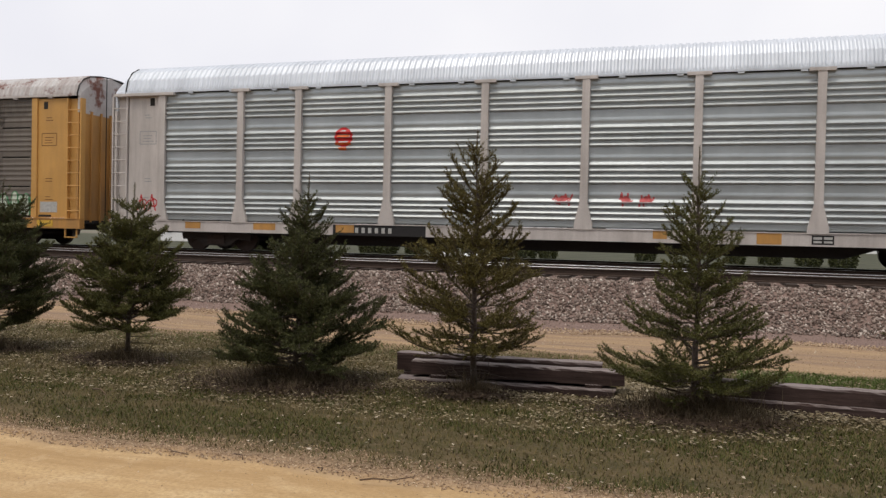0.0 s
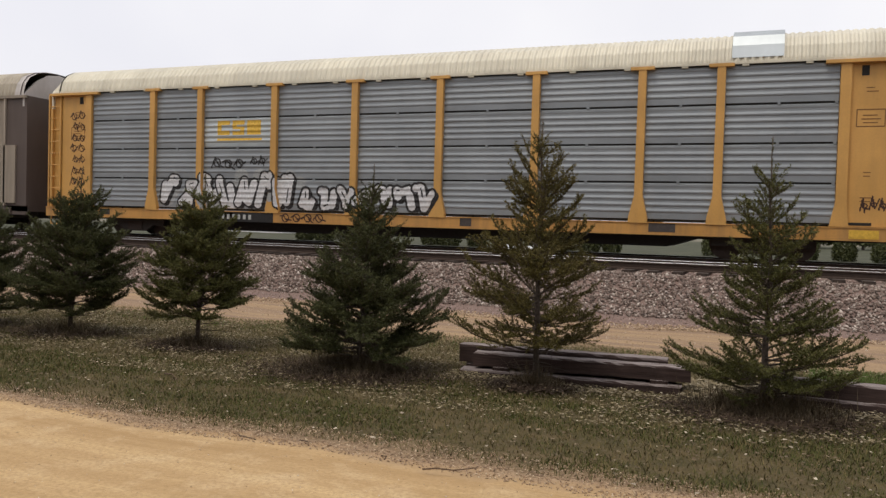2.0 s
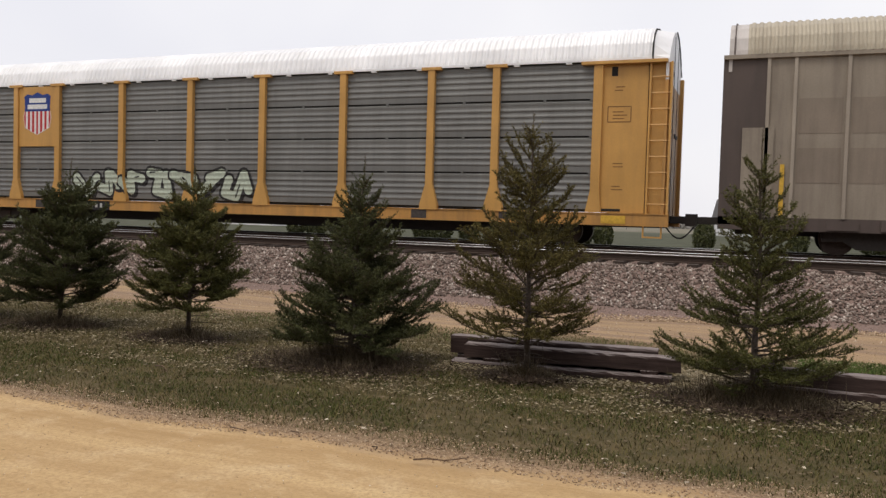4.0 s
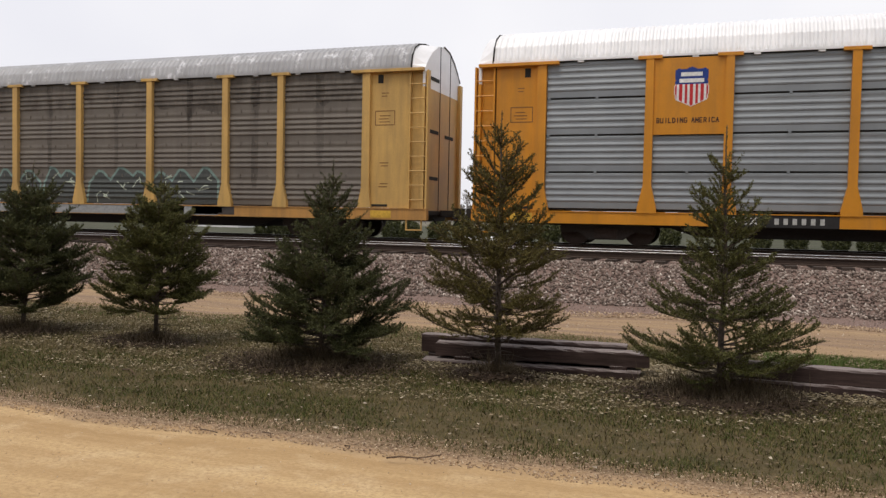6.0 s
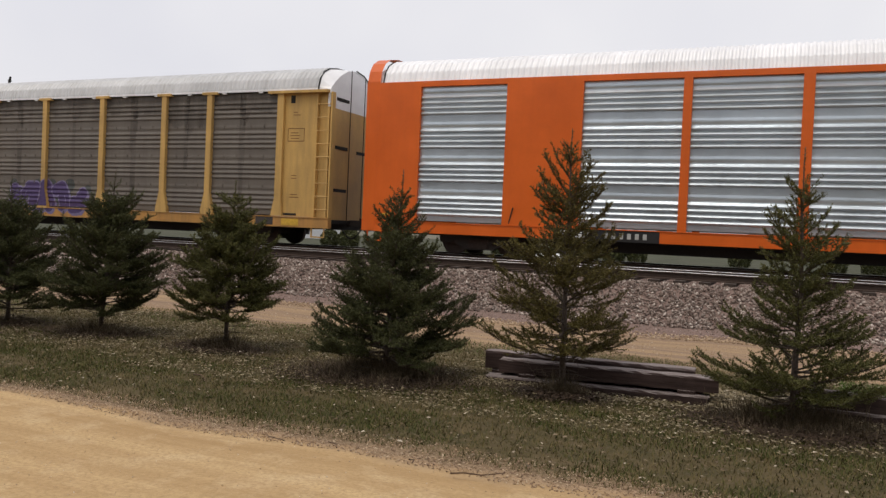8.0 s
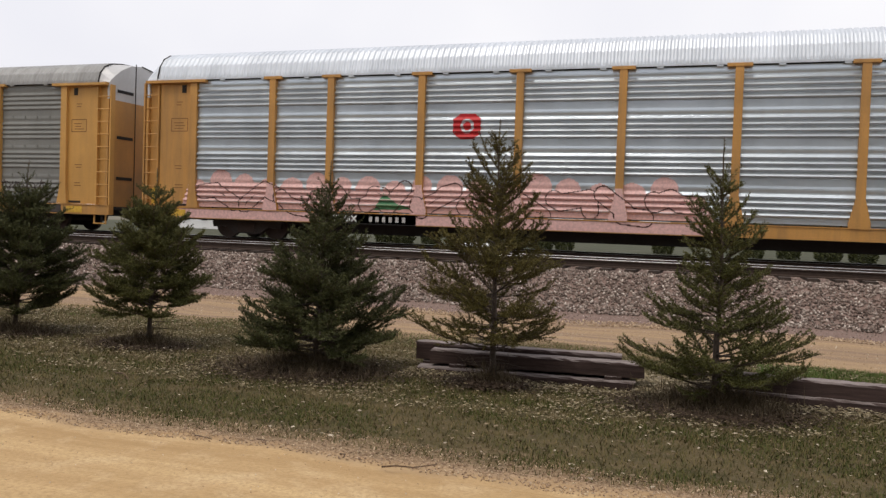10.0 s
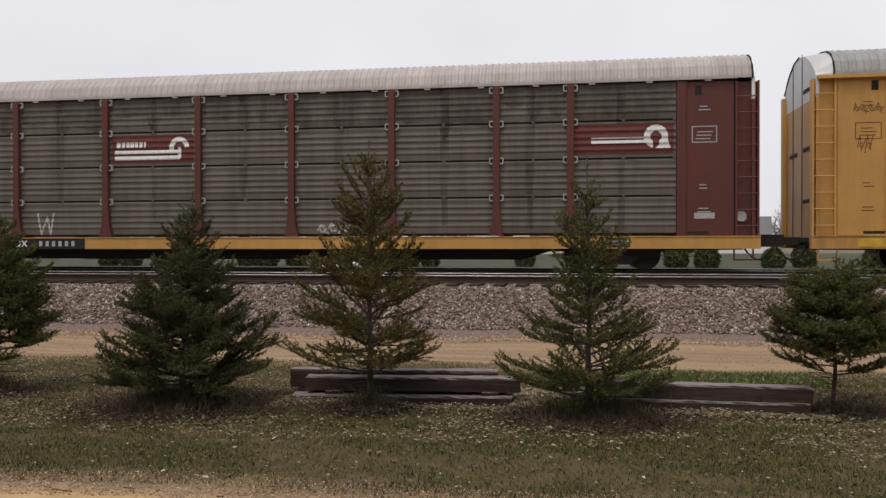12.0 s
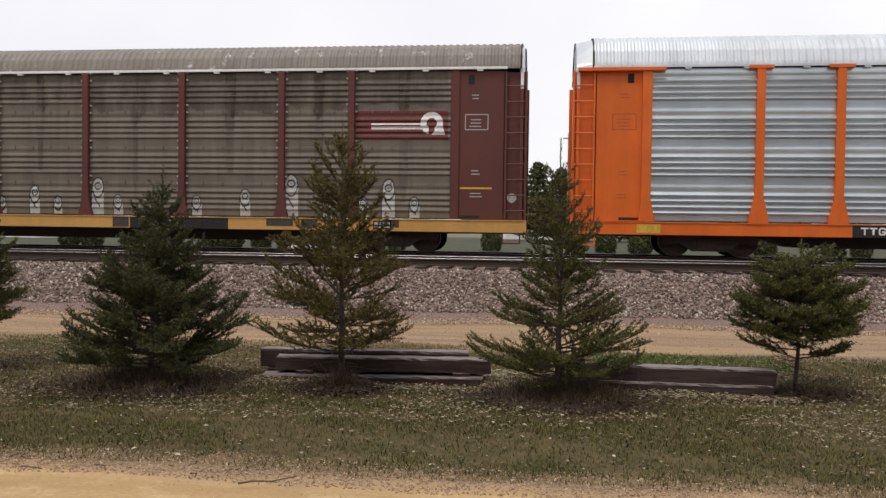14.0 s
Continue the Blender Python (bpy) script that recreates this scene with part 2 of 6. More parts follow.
# ---- mesh helpers ----
class Shape:
    """Collects vertices and faces for one mesh."""

    def __init__(self):
        self.v, self.f = [], []

    def quad(self, a, b, c, d):
        i = len(self.v)
        self.v += [a, b, c, d]
        self.f.append((i, i + 1, i + 2, i + 3))

    def box(self, x0, x1, y0, y1, z0, z1):
        i = len(self.v)
        self.v += [(x, y, z) for z in (z0, z1) for y in (y0, y1) for x in (x0, x1)]
        self.f += [(i + a, i + b, i + c, i + d) for a, b, c, d in ((0, 2, 3, 1), (4, 5, 7, 6), (0, 1, 5, 4), (2, 6, 7, 3), (0, 4, 6, 2), (1, 3, 7, 5))]
        return self

    def prism(self, poly, y0, y1):
        """A polygon in x, z pulled from y0 to y1."""
        i, k = len(self.v), len(poly)
        self.v += [(x, y0, z) for x, z in poly] + [(x, y1, z) for x, z in poly]
        self.f.append(tuple(range(i, i + k)))
        self.f.append(tuple(range(i + 2 * k - 1, i + k - 1, -1)))
        for j in range(k):
            self.f.append((i + j, i + k + j, i + k + (j + 1) % k, i + (j + 1) % k))
        return self

    def prism_x(self, poly, x0, x1):
        """A polygon in y, z pulled from x0 to x1."""
        i, k = len(self.v), len(poly)
        self.v += [(x0, y, z) for y, z in poly] + [(x1, y, z) for y, z in poly]
        self.f += [tuple(range(i, i + k))[::-1], tuple(range(i + k, i + 2 * k))]
        for j in range(k):
            self.f.append((i + j, i + (j + 1) % k, i + k + (j + 1) % k, i + k + j))
        return self

    def tube(self, pts, radii, sides=6):
        rings = []
        for q, (p, r) in enumerate(zip(pts, radii)):
            p = Vector(p)
            d = Vector(pts[min(q + 1, len(pts) - 1)]) - Vector(pts[max(q - 1, 0)])
            d.normalize()
            a = d.orthogonal().normalized()
            b = d.cross(a)
            i = len(self.v)
            for s in range(sides):
                w = 2 * math.pi * s / sides
                self.v.append(tuple(p + (a * math.cos(w) + b * math.sin(w)) * r))
            rings.append(i)
        for i, j in zip(rings, rings[1:]):
            for s in range(sides):
                t = (s + 1) % sides
                self.f.append((i + s, i + t, j + t, j + s))
        self.f.append(tuple(rings[0] + s for s in range(sides))[::-1])
        self.f.append(tuple(rings[-1] + s for s in range(sides)))
        return self

    def wheel(self, x, y0, y1, z, r, sides=20):
        return self.tube([(x, y0, z), (x, y1, z)], [r, r], sides)

    def mesh(self, name, material, smooth=False):
        me = bpy.data.meshes.new(name)
        me.from_pydata(self.v, [], self.f)
        me.materials.append(material)
        if smooth:
            me.polygons.foreach_set("use_smooth", [True] * len(me.polygons))
        me.update()
        return me


def part(name, shape, material, parent, label="", smooth=False):
    ob = new(name, shape if isinstance(shape, bpy.types.Mesh) else shape.mesh(name, material, smooth))
    ob.parent = parent
    if label:
        ob["label"] = label
    return ob


def empty(name, m, **tags):
    ob = new(name)
    ob.empty_display_size = 0.3
    ob.matrix_basis = m
    return tagged(ob, **tags)


# ---- the ground: one sheet, from the dirt road over the lawn and path to the railway bank and the fields ----
RAIL_Z = 1.188
NEAR_TRACK, FAR_TRACK = 19.1, 23.1
PROFILE = [(-3000, 0.0), (-200, 0.0), (-30, 0.0), (-3.0, 0.02), (0.0, 0.13), (3.5, 0.12), (5.3, 0.09), (6.0, 0.02), (8.0, 0.0), (11.0, 0.0), (12.6, 0.04), (14.3, 0.05),
           (15.5, 0.09), (16.15, 0.2), (17.4, 0.925), (17.75, 0.955), (24.5, 0.955), (25.0, 0.9), (27.2, 0.2), (32, 0.12), (60, 0.1), (300, 0.0), (3000, 0.0)]


def ground_z(y):
    for (a, za), (b, zb) in zip(PROFILE, PROFILE[1:]):
        if a <= y <= b:
            return za + (zb - za) * (y - a) / (b - a)
    return 0.0


def ground_material():
    m, n, l, b = nodes_of("ground_cover", 0.95, 0, 0.15)
    v = coords(n)
    sep = n.new("ShaderNodeSeparateXYZ")
    l.new(v, sep.inputs[0])
    wob = noise_node(n, l, v, 0.55, 7, (1, 1, 1), 0.7)
    ymix = n.new("ShaderNodeMath")
    ymix.operation = "MULTIPLY_ADD"
    ymix.inputs[1].default_value = 1.7
    l.new(wob, ymix.inputs[0])
    l.new(sep.outputs["Y"], ymix.inputs[2])
    big = noise_node(n, l, v, 0.35, 4)
    mid = noise_node(n, l, v, 3.0, 6)
    fine = noise_node(n, l, v, 30.0, 5, (1, 1, 1), 0.7)
    grit = noise_node(n, l, v, 90.0, 3, (1, 1, 1), 0.8)
    ruts = noise_node(n, l, v, 1.0, 7, (0.15, 3.4, 1.0), 0.68)
    road = mix(n, l, ramp(n, l, ruts, 0.33, 0.7), (0.41, 0.265, 0.125), (0.60, 0.425, 0.225))
    road = mix(n, l, ramp(n, l, mid, 0.5, 0.8), road, (0.62, 0.46, 0.27))
    road = mix(n, l, ramp(n, l, fine, 0.42, 0.75), road, (0.36, 0.235, 0.115))
    road = mix(n, l, ramp(n, l, grit, 0.66, 0.74), road, (0.62, 0.52, 0.4))
    soil = mix(n, l, ramp(n, l, fine, 0.35, 0.68), (0.05, 0.04, 0.026), (0.15, 0.118, 0.078))
    shoulder = mix(n, l, ramp(n, l, fine, 0.38, 0.66), (0.2, 0.13, 0.078), (0.46, 0.325, 0.205))
    lawn = mix(n, l, ramp(n, l, mid, 0.35, 0.62), (0.056, 0.05, 0.018), (0.115, 0.085, 0.04))
    lawn = mix(n, l, ramp(n, l, fine, 0.45, 0.72), lawn, soil)
    tracks = noise_node(n, l, v, 1.0, 6, (0.1, 2.6, 1.0), 0.6)
    path = mix(n, l, ramp(n, l, tracks, 0.38, 0.64), (0.235, 0.165, 0.12), (0.43, 0.3, 0.165))
    path = mix(n, l, ramp(n, l, fine, 0.4, 0.7), path, (0.27, 0.185, 0.12))
    path = mix(n, l, ramp(n, l, grit, 0.62, 0.72), path, (0.55, 0.44, 0.31))
    gravel = mix(n, l, ramp(n, l, fine, 0.3, 0.7), (0.15, 0.105, 0.088), (0.27, 0.19, 0.16))
    field = mix(n, l, ramp(n, l, big, 0.3, 0.7), (0.05, 0.054, 0.034), (0.085, 0.086, 0.056))

    def step(at, soft):
        k = n.new("ShaderNodeMapRange")
        k.inputs[1].default_value, k.inputs[2].default_value = at + 0.75 - soft, at + 0.75 + soft
        l.new(ymix.outputs[0], k.inputs[0])
        return k.outputs[0]

    c = mix(n, l, step(-3.6, 0.3), field, road)
    c = mix(n, l, step(5.75, 0.22), c, shoulder)
    c = mix(n, l, step(6.2, 0.35), c, lawn)
    c = mix(n, l, step(12.45, 0.25), c, path)
    c = mix(n, l, step(15.45, 0.14), c, gravel)
    c = mix(n, l, step(27.8, 0.5), c, field)
    c = mix(n, l, step(150, 12), c, mix(n, l, ramp(n, l, big, 0.3, 0.7), (0.12, 0.112, 0.08), (0.21, 0.19, 0.145)))
    l.new(c, b.inputs["Base Color"])
    add = n.new("ShaderNodeMath")
    add.operation = "ADD"
    l.new(fine, add.inputs[0])
    l.new(ruts, add.inputs[1])
    bump(n, l, b, add.outputs[0], 0.5, 0.03)
    return m


GROUND = {}


def build_ground():
    xs = [-3000, -600, -150, -60] + [-40 + 0.6 * i for i in range(101)] + [40, 120, 600, 3000]
    ys = [-3000, -200, -30, -8, -3] + [-2 + 0.25 * i for i in range(120)] + [30, 36, 60, 120, 300, 1000, 3000]
    verts, faces = [], []
    for y in ys:
        for x in xs:
            near = abs(y) < 40 and abs(x) < 45
            bumpy = (0.05 * noise.noise((x * 0.5, y * 0.5, 0)) + 0.025 * noise.noise((x * 1.7, y * 1.7, 3))) if near else 0.0
            verts.append((x, y, ground_z(y) + bumpy * (0.4 if 17.4 < y < 25 or y < 5.5 else 1.0)))
    GROUND["x"], GROUND["y"] = np.array(xs, float), np.array(ys, float)
    GROUND["z"] = np.array([v[2] for v in verts]).reshape(len(ys), len(xs))
    w = len(xs)
    for j in range(len(ys) - 1):
        for i in range(w - 1):
            a = j * w + i
            faces.append((a, a + 1, a + w + 1, a + w))
    me = bpy.data.meshes.new("ground")
    me.from_pydata(verts, [], faces)
    me.polygons.foreach_set("use_smooth", [True] * len(me.polygons))
    me.materials.append(ground_material())
    tagged(new("ground", me), "dirt road, thin spring lawn, tan path and gravel railway bank", "ground", kind="structure")


build_ground()


def heights(x, y):
    """The sheet's height under arrays of points."""
    gx, gy, gz = GROUND["x"], GROUND["y"], GROUND["z"]
    i = np.clip(np.searchsorted(gx, x) - 1, 0, len(gx) - 2)
    j = np.clip(np.searchsorted(gy, y) - 1, 0, len(gy) - 2)
    u, v = (x - gx[i]) / (gx[i + 1] - gx[i]), (y - gy[j]) / (gy[j + 1] - gy[j])
    return (gz[j, i] * (1 - u) + gz[j, i + 1] * u) * (1 - v) + (gz[j + 1, i] * (1 - u) + gz[j + 1, i + 1] * u) * v


def scatter(name, count, area, maker, material, label, category, seed, clump=None):
    """Many small pieces in one mesh, maker(rng, n) -> template arrays."""
    rng = np.random.default_rng(seed)
    x = rng.uniform(area[0], area[1], count)
    y = rng.uniform(area[2], area[3], count)
    if clump is not None:
        # patches: only where a slow noise runs above the given value
        field = np.array([noise.noise((a * 0.55, b * 1.1, 7.0)) + 0.6 * noise.noise((a * 1.9, b * 2.6, 2.0)) for a, b in zip(x, y)]) + rng.normal(0, 0.15, count)
        keep = field > clump if clump < 0.5 else field < clump - 1.0
        x, y = x[keep], y[keep]
    v, f = maker(rng, x, y)
    me = bpy.data.meshes.new(name)
    me.vertices.add(len(v))
    me.vertices.foreach_set("co", v.astype(np.float32).ravel())
    k = f.shape[1]
    me.loops.add(f.size)
    me.loops.foreach_set("vertex_index", f.astype(np.int32).ravel())
    me.polygons.add(len(f))
    me.polygons.foreach_set("loop_start", np.arange(0, f.size, k, dtype=np.int32))
    me.materials.append(material)
    me.update(calc_edges=True)
    me.validate()
    return tagged(new(name, me), label, category, kind="stuff")


PY, PZ = np.array([p[0] for p in PROFILE]), np.array([p[1] for p in PROFILE])


def stones(size, lift):
    octa = np.array([(1, 0, 0), (0, 1, 0), (-1, 0, 0), (0, -1, 0), (0, 0, 0.8), (0, 0, -0.8)])
    tri = np.array([(0, 1, 4), (1, 2, 4), (2, 3, 4), (3, 0, 4), (1, 0, 5), (2, 1, 5), (3, 2, 5), (0, 3, 5)])

    def make(rng, x, y):
        n = len(x)
        s = size * rng.uniform(0.45, 1.35, (n, 1, 1)) * rng.uniform(0.6, 1.2, (n, 1, 3))
        a = rng.uniform(0, 2 * np.pi, n)
        p = octa[None] * s + rng.normal(0, size * 0.18, (n, 6, 3))
        tilt = rng.normal(0, 0.6, (n, 1))
        p[:, :, 2] += p[:, :, 0] * tilt
        ca, sa = np.cos(a)[:, None], np.sin(a)[:, None]
        q = np.stack([p[:, :, 0] * ca - p[:, :, 1] * sa + x[:, None], p[:, :, 0] * sa + p[:, :, 1] * ca + y[:, None],
                      p[:, :, 2] + (heights(x, y) + lift)[:, None]], 2)
        f = tri[None] + (np.arange(n) * 6)[:, None, None]
        return q.reshape(-1, 3), f.reshape(-1, 3)
    return make


def blades(length, width, lean):
    def make(rng, x, y):
        n = len(x)
        h = length * rng.uniform(0.35, 1.25, n)
        a = rng.uniform(0, 2 * np.pi, n)
        dx, dy = np.cos(a) * h * lean * rng.uniform(0.2, 1.4, n), np.sin(a) * h * lean * rng.uniform(0.2, 1.4, n)
        z = heights(x, y)
        px, py = -np.sin(a) * width, np.cos(a) * width
        base = np.stack([np.stack([x - px, y - py, z - 0.01], 1), np.stack([x + px, y + py, z - 0.01], 1), np.stack([x + dx, y + dy, z + h], 1)], 1)
        return base.reshape(-1, 3), np.arange(3 * n).reshape(-1, 3)
    return make


def flakes(size):
    def make(rng, x, y):
        n = len(x)
        a = rng.uniform(0, 2 * np.pi, n)
        s = size * rng.uniform(0.4, 1.4, n)
        z = heights(x, y) + rng.uniform(0.015, 0.05, n)
        c = []
        for i, (u, w) in enumerate(((-1, -0.5), (1, -0.6), (0.9, 0.5), (-0.8, 0.6))):
            c.append(np.stack([x + (np.cos(a) * u - np.sin(a) * w) * s, y + (np.sin(a) * u + np.cos(a) * w) * s, z + rng.uniform(0, 0.7, n) * s], 1))
        return np.stack(c, 1).reshape(-1, 3), np.arange(4 * n).reshape(-1, 4)
    return make


M["stones"] = island("ballast_stone", [(0.06, 0.045, 0.036), (0.145, 0.106, 0.088), (0.24, 0.18, 0.15), (0.36, 0.29, 0.245), (0.11, 0.08, 0.066), (0.62, 0.54, 0.47)])
M["berm"] = island("pale_berm_pebble", [(0.2, 0.13, 0.09), (0.42, 0.3, 0.18), (0.3, 0.2, 0.13), (0.6, 0.47, 0.32), (0.24, 0.16, 0.11)])
M["pebbles"] = island("road_pebble", [(0.34, 0.23, 0.13), (0.5, 0.38, 0.24), (0.3, 0.2, 0.12), (0.66, 0.56, 0.44)])
M["blades"] = island("grass_blade", [(0.05, 0.054, 0.014), (0.085, 0.08, 0.024), (0.15, 0.115, 0.045), (0.062, 0.066, 0.018), (0.2, 0.15, 0.07), (0.1, 0.08, 0.034)])
M["litter_pale"] = island("pale_dead_leaf", [(0.13, 0.1, 0.06), (0.26, 0.21, 0.12), (0.18, 0.145, 0.085), (0.34, 0.28, 0.18), (0.15, 0.12, 0.07), (0.45, 0.39, 0.28)])
M["turf"] = island("turf_blade", [(0.036, 0.05, 0.01), (0.062, 0.075, 0.017), (0.1, 0.098, 0.028), (0.046, 0.058, 0.013)])
M["fresh"] = island("fresh_grass_blade", [(0.06, 0.12, 0.02), (0.1, 0.15, 0.035), (0.14, 0.15, 0.06)])
M["litter"] = island("dead_leaf", [(0.08, 0.055, 0.034), (0.17, 0.12, 0.07), (0.12, 0.087, 0.054), (0.26, 0.2, 0.13), (0.1, 0.072, 0.046), (0.55, 0.47, 0.36)])
scatter("ballast_stones", 46000, (-34, 14, 16.05, 17.6), stones(0.036, 0.012), M["stones"], "pinkish grey crushed stone on the railway bank", "gravel", 1)
scatter("track_ballast", 16000, (-34, 14, 17.5, 21.0), stones(0.034, -0.012), M["stones"], "crushed stone between the rails", "gravel", 2)
scatter("path_gravel", 5200, (-30, 12, 12.7, 15.5), stones(0.014, 0.003), M["pebbles"], "loose small gravel over the tan path", "gravel", 3)
scatter("path_berm", 13000, (-30, 12, 15.05, 15.6), stones(0.022, 0.006), M["berm"], "row of pale pebbles between the tan path and the gravel strip", "gravel", 17)
scatter("gravel_strip", 9000, (-30, 12, 15.4, 16.2), stones(0.013, 0.002), M["stones"], "fine pinkish gravel at the foot of the railway bank", "gravel", 18)
scatter("pile_chips", 2600, (-0.95, 0.35, 9.45, 10.6), flakes(0.022), M["litter_pale"], "pale bark chips and leaves between the two sleeper piles", "litter", 19)
scatter("pile_foot_chips", 2600, (-3.7, 2.6, 9.2, 9.5), flakes(0.017), M["litter_pale"], "pale leaves drifted against the sleeper piles", "litter", 20)
scatter("road_edge_gravel", 11000, (-11, 5, 5.5, 6.3), stones(0.0095, 0.004), M["berm"], "pale loose gravel and chips along the dirt road's edge", "gravel", 14)
scatter("road_pebbles", 1800, (-10, 5, 3.4, 5.7), stones(0.0055, 0.002), M["pebbles"], "small pebbles along the dirt road's edge", "gravel", 4)
scatter("lawn_grass", 150000, (-17, 7, 5.95, 12.6), blades(0.042, 0.0055, 1.3), M["blades"], "short patchy green and straw-coloured lawn grass", "grass", 5)
scatter("path_edge_grass", 14000, (-22, 9, 11.4, 12.5), blades(0.05, 0.0045, 0.9), M["fresh"], "fresh green grass in patches along the tan path", "grass", 6, 0.02)
scatter("pile_back_grass", 7000, (0.5, 3.1, 11.2, 12.35), blades(0.07, 0.0045, 0.7), M["fresh"], "fresh green grass behind the sleeper pile", "grass", 21)
scatter("lawn_green_patches", 120000, (-15, 6, 6.15, 9.2), blades(0.038, 0.005, 1.2), M["turf"], "dark green turf in patches beside the dirt road", "grass", 15, -0.02)
scatter("tree_litter", 48000, (-16, 7, 7.6, 12.2), flakes(0.014), M["litter_pale"], "pale dead leaves and chips under the spruces", "litter", 16, 1.12)
scatter("leaf_litter", 7500, (-16, 7, 5.85, 12.4), flakes(0.015), M["litter"], "pale dead leaves and wood chips strewn over the lawn", "litter", 7)


# ---- the two tracks ----
def build_track(name, yc, label, x0, x1):
    track = empty(name, pose(0, yc, RAIL_Z), label=label, category="railway track", group="railway tracks")
    tie = Shape().box(-0.115, 0.115, -1.3, 1.3, -0.36, -0.175).mesh("sleeper", M["tie"])
    for i in range(int((x1 - x0) / 0.52)):
        o = part("sleeper", tie, None, track)
        o.location = (x0 + 0.52 * i + random.uniform(-0.03, 0.03), random.uniform(-0.04, 0.04), 0)
    for side in (-0.755, 0.755):
        half = [(0.075, -0.175), (0.075, -0.155), (0.012, -0.14), (0.012, -0.05), (0.036, -0.04), (0.036, -0.006)]
        prof = half + [(-u, w) for u, w in reversed(half)]
        r = Shape()
        k = len(prof)
        r.v = [(x, side + u, w) for x in (-700, 700) for u, w in prof]
        r.f = [tuple(range(k)), tuple(range(2 * k - 1, k - 1, -1))] + [(j, k + j, k + (j + 1) % k, (j + 1) % k) for j in range(k)]
        rail = part("rail", r, M["rail"], track)
        part("rail_head", Shape().prism_x([(side - 0.0375, -0.012), (side - 0.033, -0.005), (side - 0.022, 0.0), (side + 0.022, 0.0), (side + 0.033, -0.005), (side + 0.0375, -0.012)], -700, 700), M["railtop"], rail, "bright polished running surface")


M["tie"] = plain("creosoted_wood", (0.05, 0.036, 0.028), 0.85, 0, 0.4, 9)
build_track("railway_track", NEAR_TRACK, "empty near railway track, rusty rails with bright tops", -44, 18)
build_track("railway_track", FAR_TRACK, "far railway track that carries the train", -44, 18)


# ---- old railway sleepers stacked on the lawn ----
def timber_material():
    m, n, l, b = nodes_of("sleeper_wood_pale_top", 0.85, 0, 0.2)
    v = coords(n)
    grain = noise_node(n, l, v, 3.0, 7, (0.6, 9, 9), 0.7)
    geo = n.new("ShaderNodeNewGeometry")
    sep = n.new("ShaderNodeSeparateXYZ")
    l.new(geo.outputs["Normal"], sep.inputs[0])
    # upward faces take a paler mix than the sides, picked by the normal
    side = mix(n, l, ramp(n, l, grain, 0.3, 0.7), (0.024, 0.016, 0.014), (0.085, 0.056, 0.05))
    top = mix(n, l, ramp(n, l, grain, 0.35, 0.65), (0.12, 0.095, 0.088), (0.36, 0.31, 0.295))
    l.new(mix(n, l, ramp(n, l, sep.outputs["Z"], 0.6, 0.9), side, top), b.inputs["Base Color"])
    bump(n, l, b, grain, 0.5, 0.012)
    return m


M["timber"] = timber_material()


def timber(p0, p1, z0, w, h, seed, label):
    rng = random.Random(seed)
    (xa, ya), (xb, yb) = p0, p1
    ln = math.hypot(xb - xa, yb - ya)
    s = Shape()
    n = 28
    ring = [(-1, -1), (1, -1), (1, 0.78), (0.84, 1), (-0.84, 1), (-1, 0.78)]
    for i in range(n + 1):
        x = ln * (i / n - 0.5)
        for u, w_ in ring:
            s.v.append((x + (rng.uniform(-0.012, 0.012) if i in (0, n) else 0), u * w / 2 + rng.uniform(-0.004, 0.004), h / 2 + w_ * h / 2 + rng.uniform(-0.005, 0.005)))
    k = len(ring)
    for i in range(n):
        for j in range(k):
            a, b = i * k + j, i * k + (j + 1) % k
            s.f.append((a, a + k, b + k, b))
    s.f.append(tuple(range(k)))
    s.f.append(tuple(n * k + j for j in range(k))[::-1])
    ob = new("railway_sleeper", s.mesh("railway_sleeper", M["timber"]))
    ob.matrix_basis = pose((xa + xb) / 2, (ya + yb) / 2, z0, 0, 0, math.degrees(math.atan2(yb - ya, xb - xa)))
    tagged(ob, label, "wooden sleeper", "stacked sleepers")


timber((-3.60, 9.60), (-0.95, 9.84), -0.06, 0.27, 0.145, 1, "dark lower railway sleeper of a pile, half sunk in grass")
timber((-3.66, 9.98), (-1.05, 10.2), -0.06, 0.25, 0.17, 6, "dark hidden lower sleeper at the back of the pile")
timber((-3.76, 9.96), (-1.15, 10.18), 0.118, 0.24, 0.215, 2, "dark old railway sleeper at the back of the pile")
timber((-3.46, 9.70), (-0.86, 9.93), 0.125, 0.23, 0.165, 3, "dark upper railway sleeper with a paler grey top")
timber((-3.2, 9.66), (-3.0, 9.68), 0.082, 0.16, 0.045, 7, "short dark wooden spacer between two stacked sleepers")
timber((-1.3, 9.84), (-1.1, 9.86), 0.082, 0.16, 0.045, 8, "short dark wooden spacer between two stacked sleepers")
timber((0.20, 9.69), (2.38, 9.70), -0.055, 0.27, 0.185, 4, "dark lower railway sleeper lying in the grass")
timber((0.06, 9.77), (2.42, 9.73), 0.13, 0.24, 0.17, 5, "dark railway sleeper with split paler top, beside a spruce")


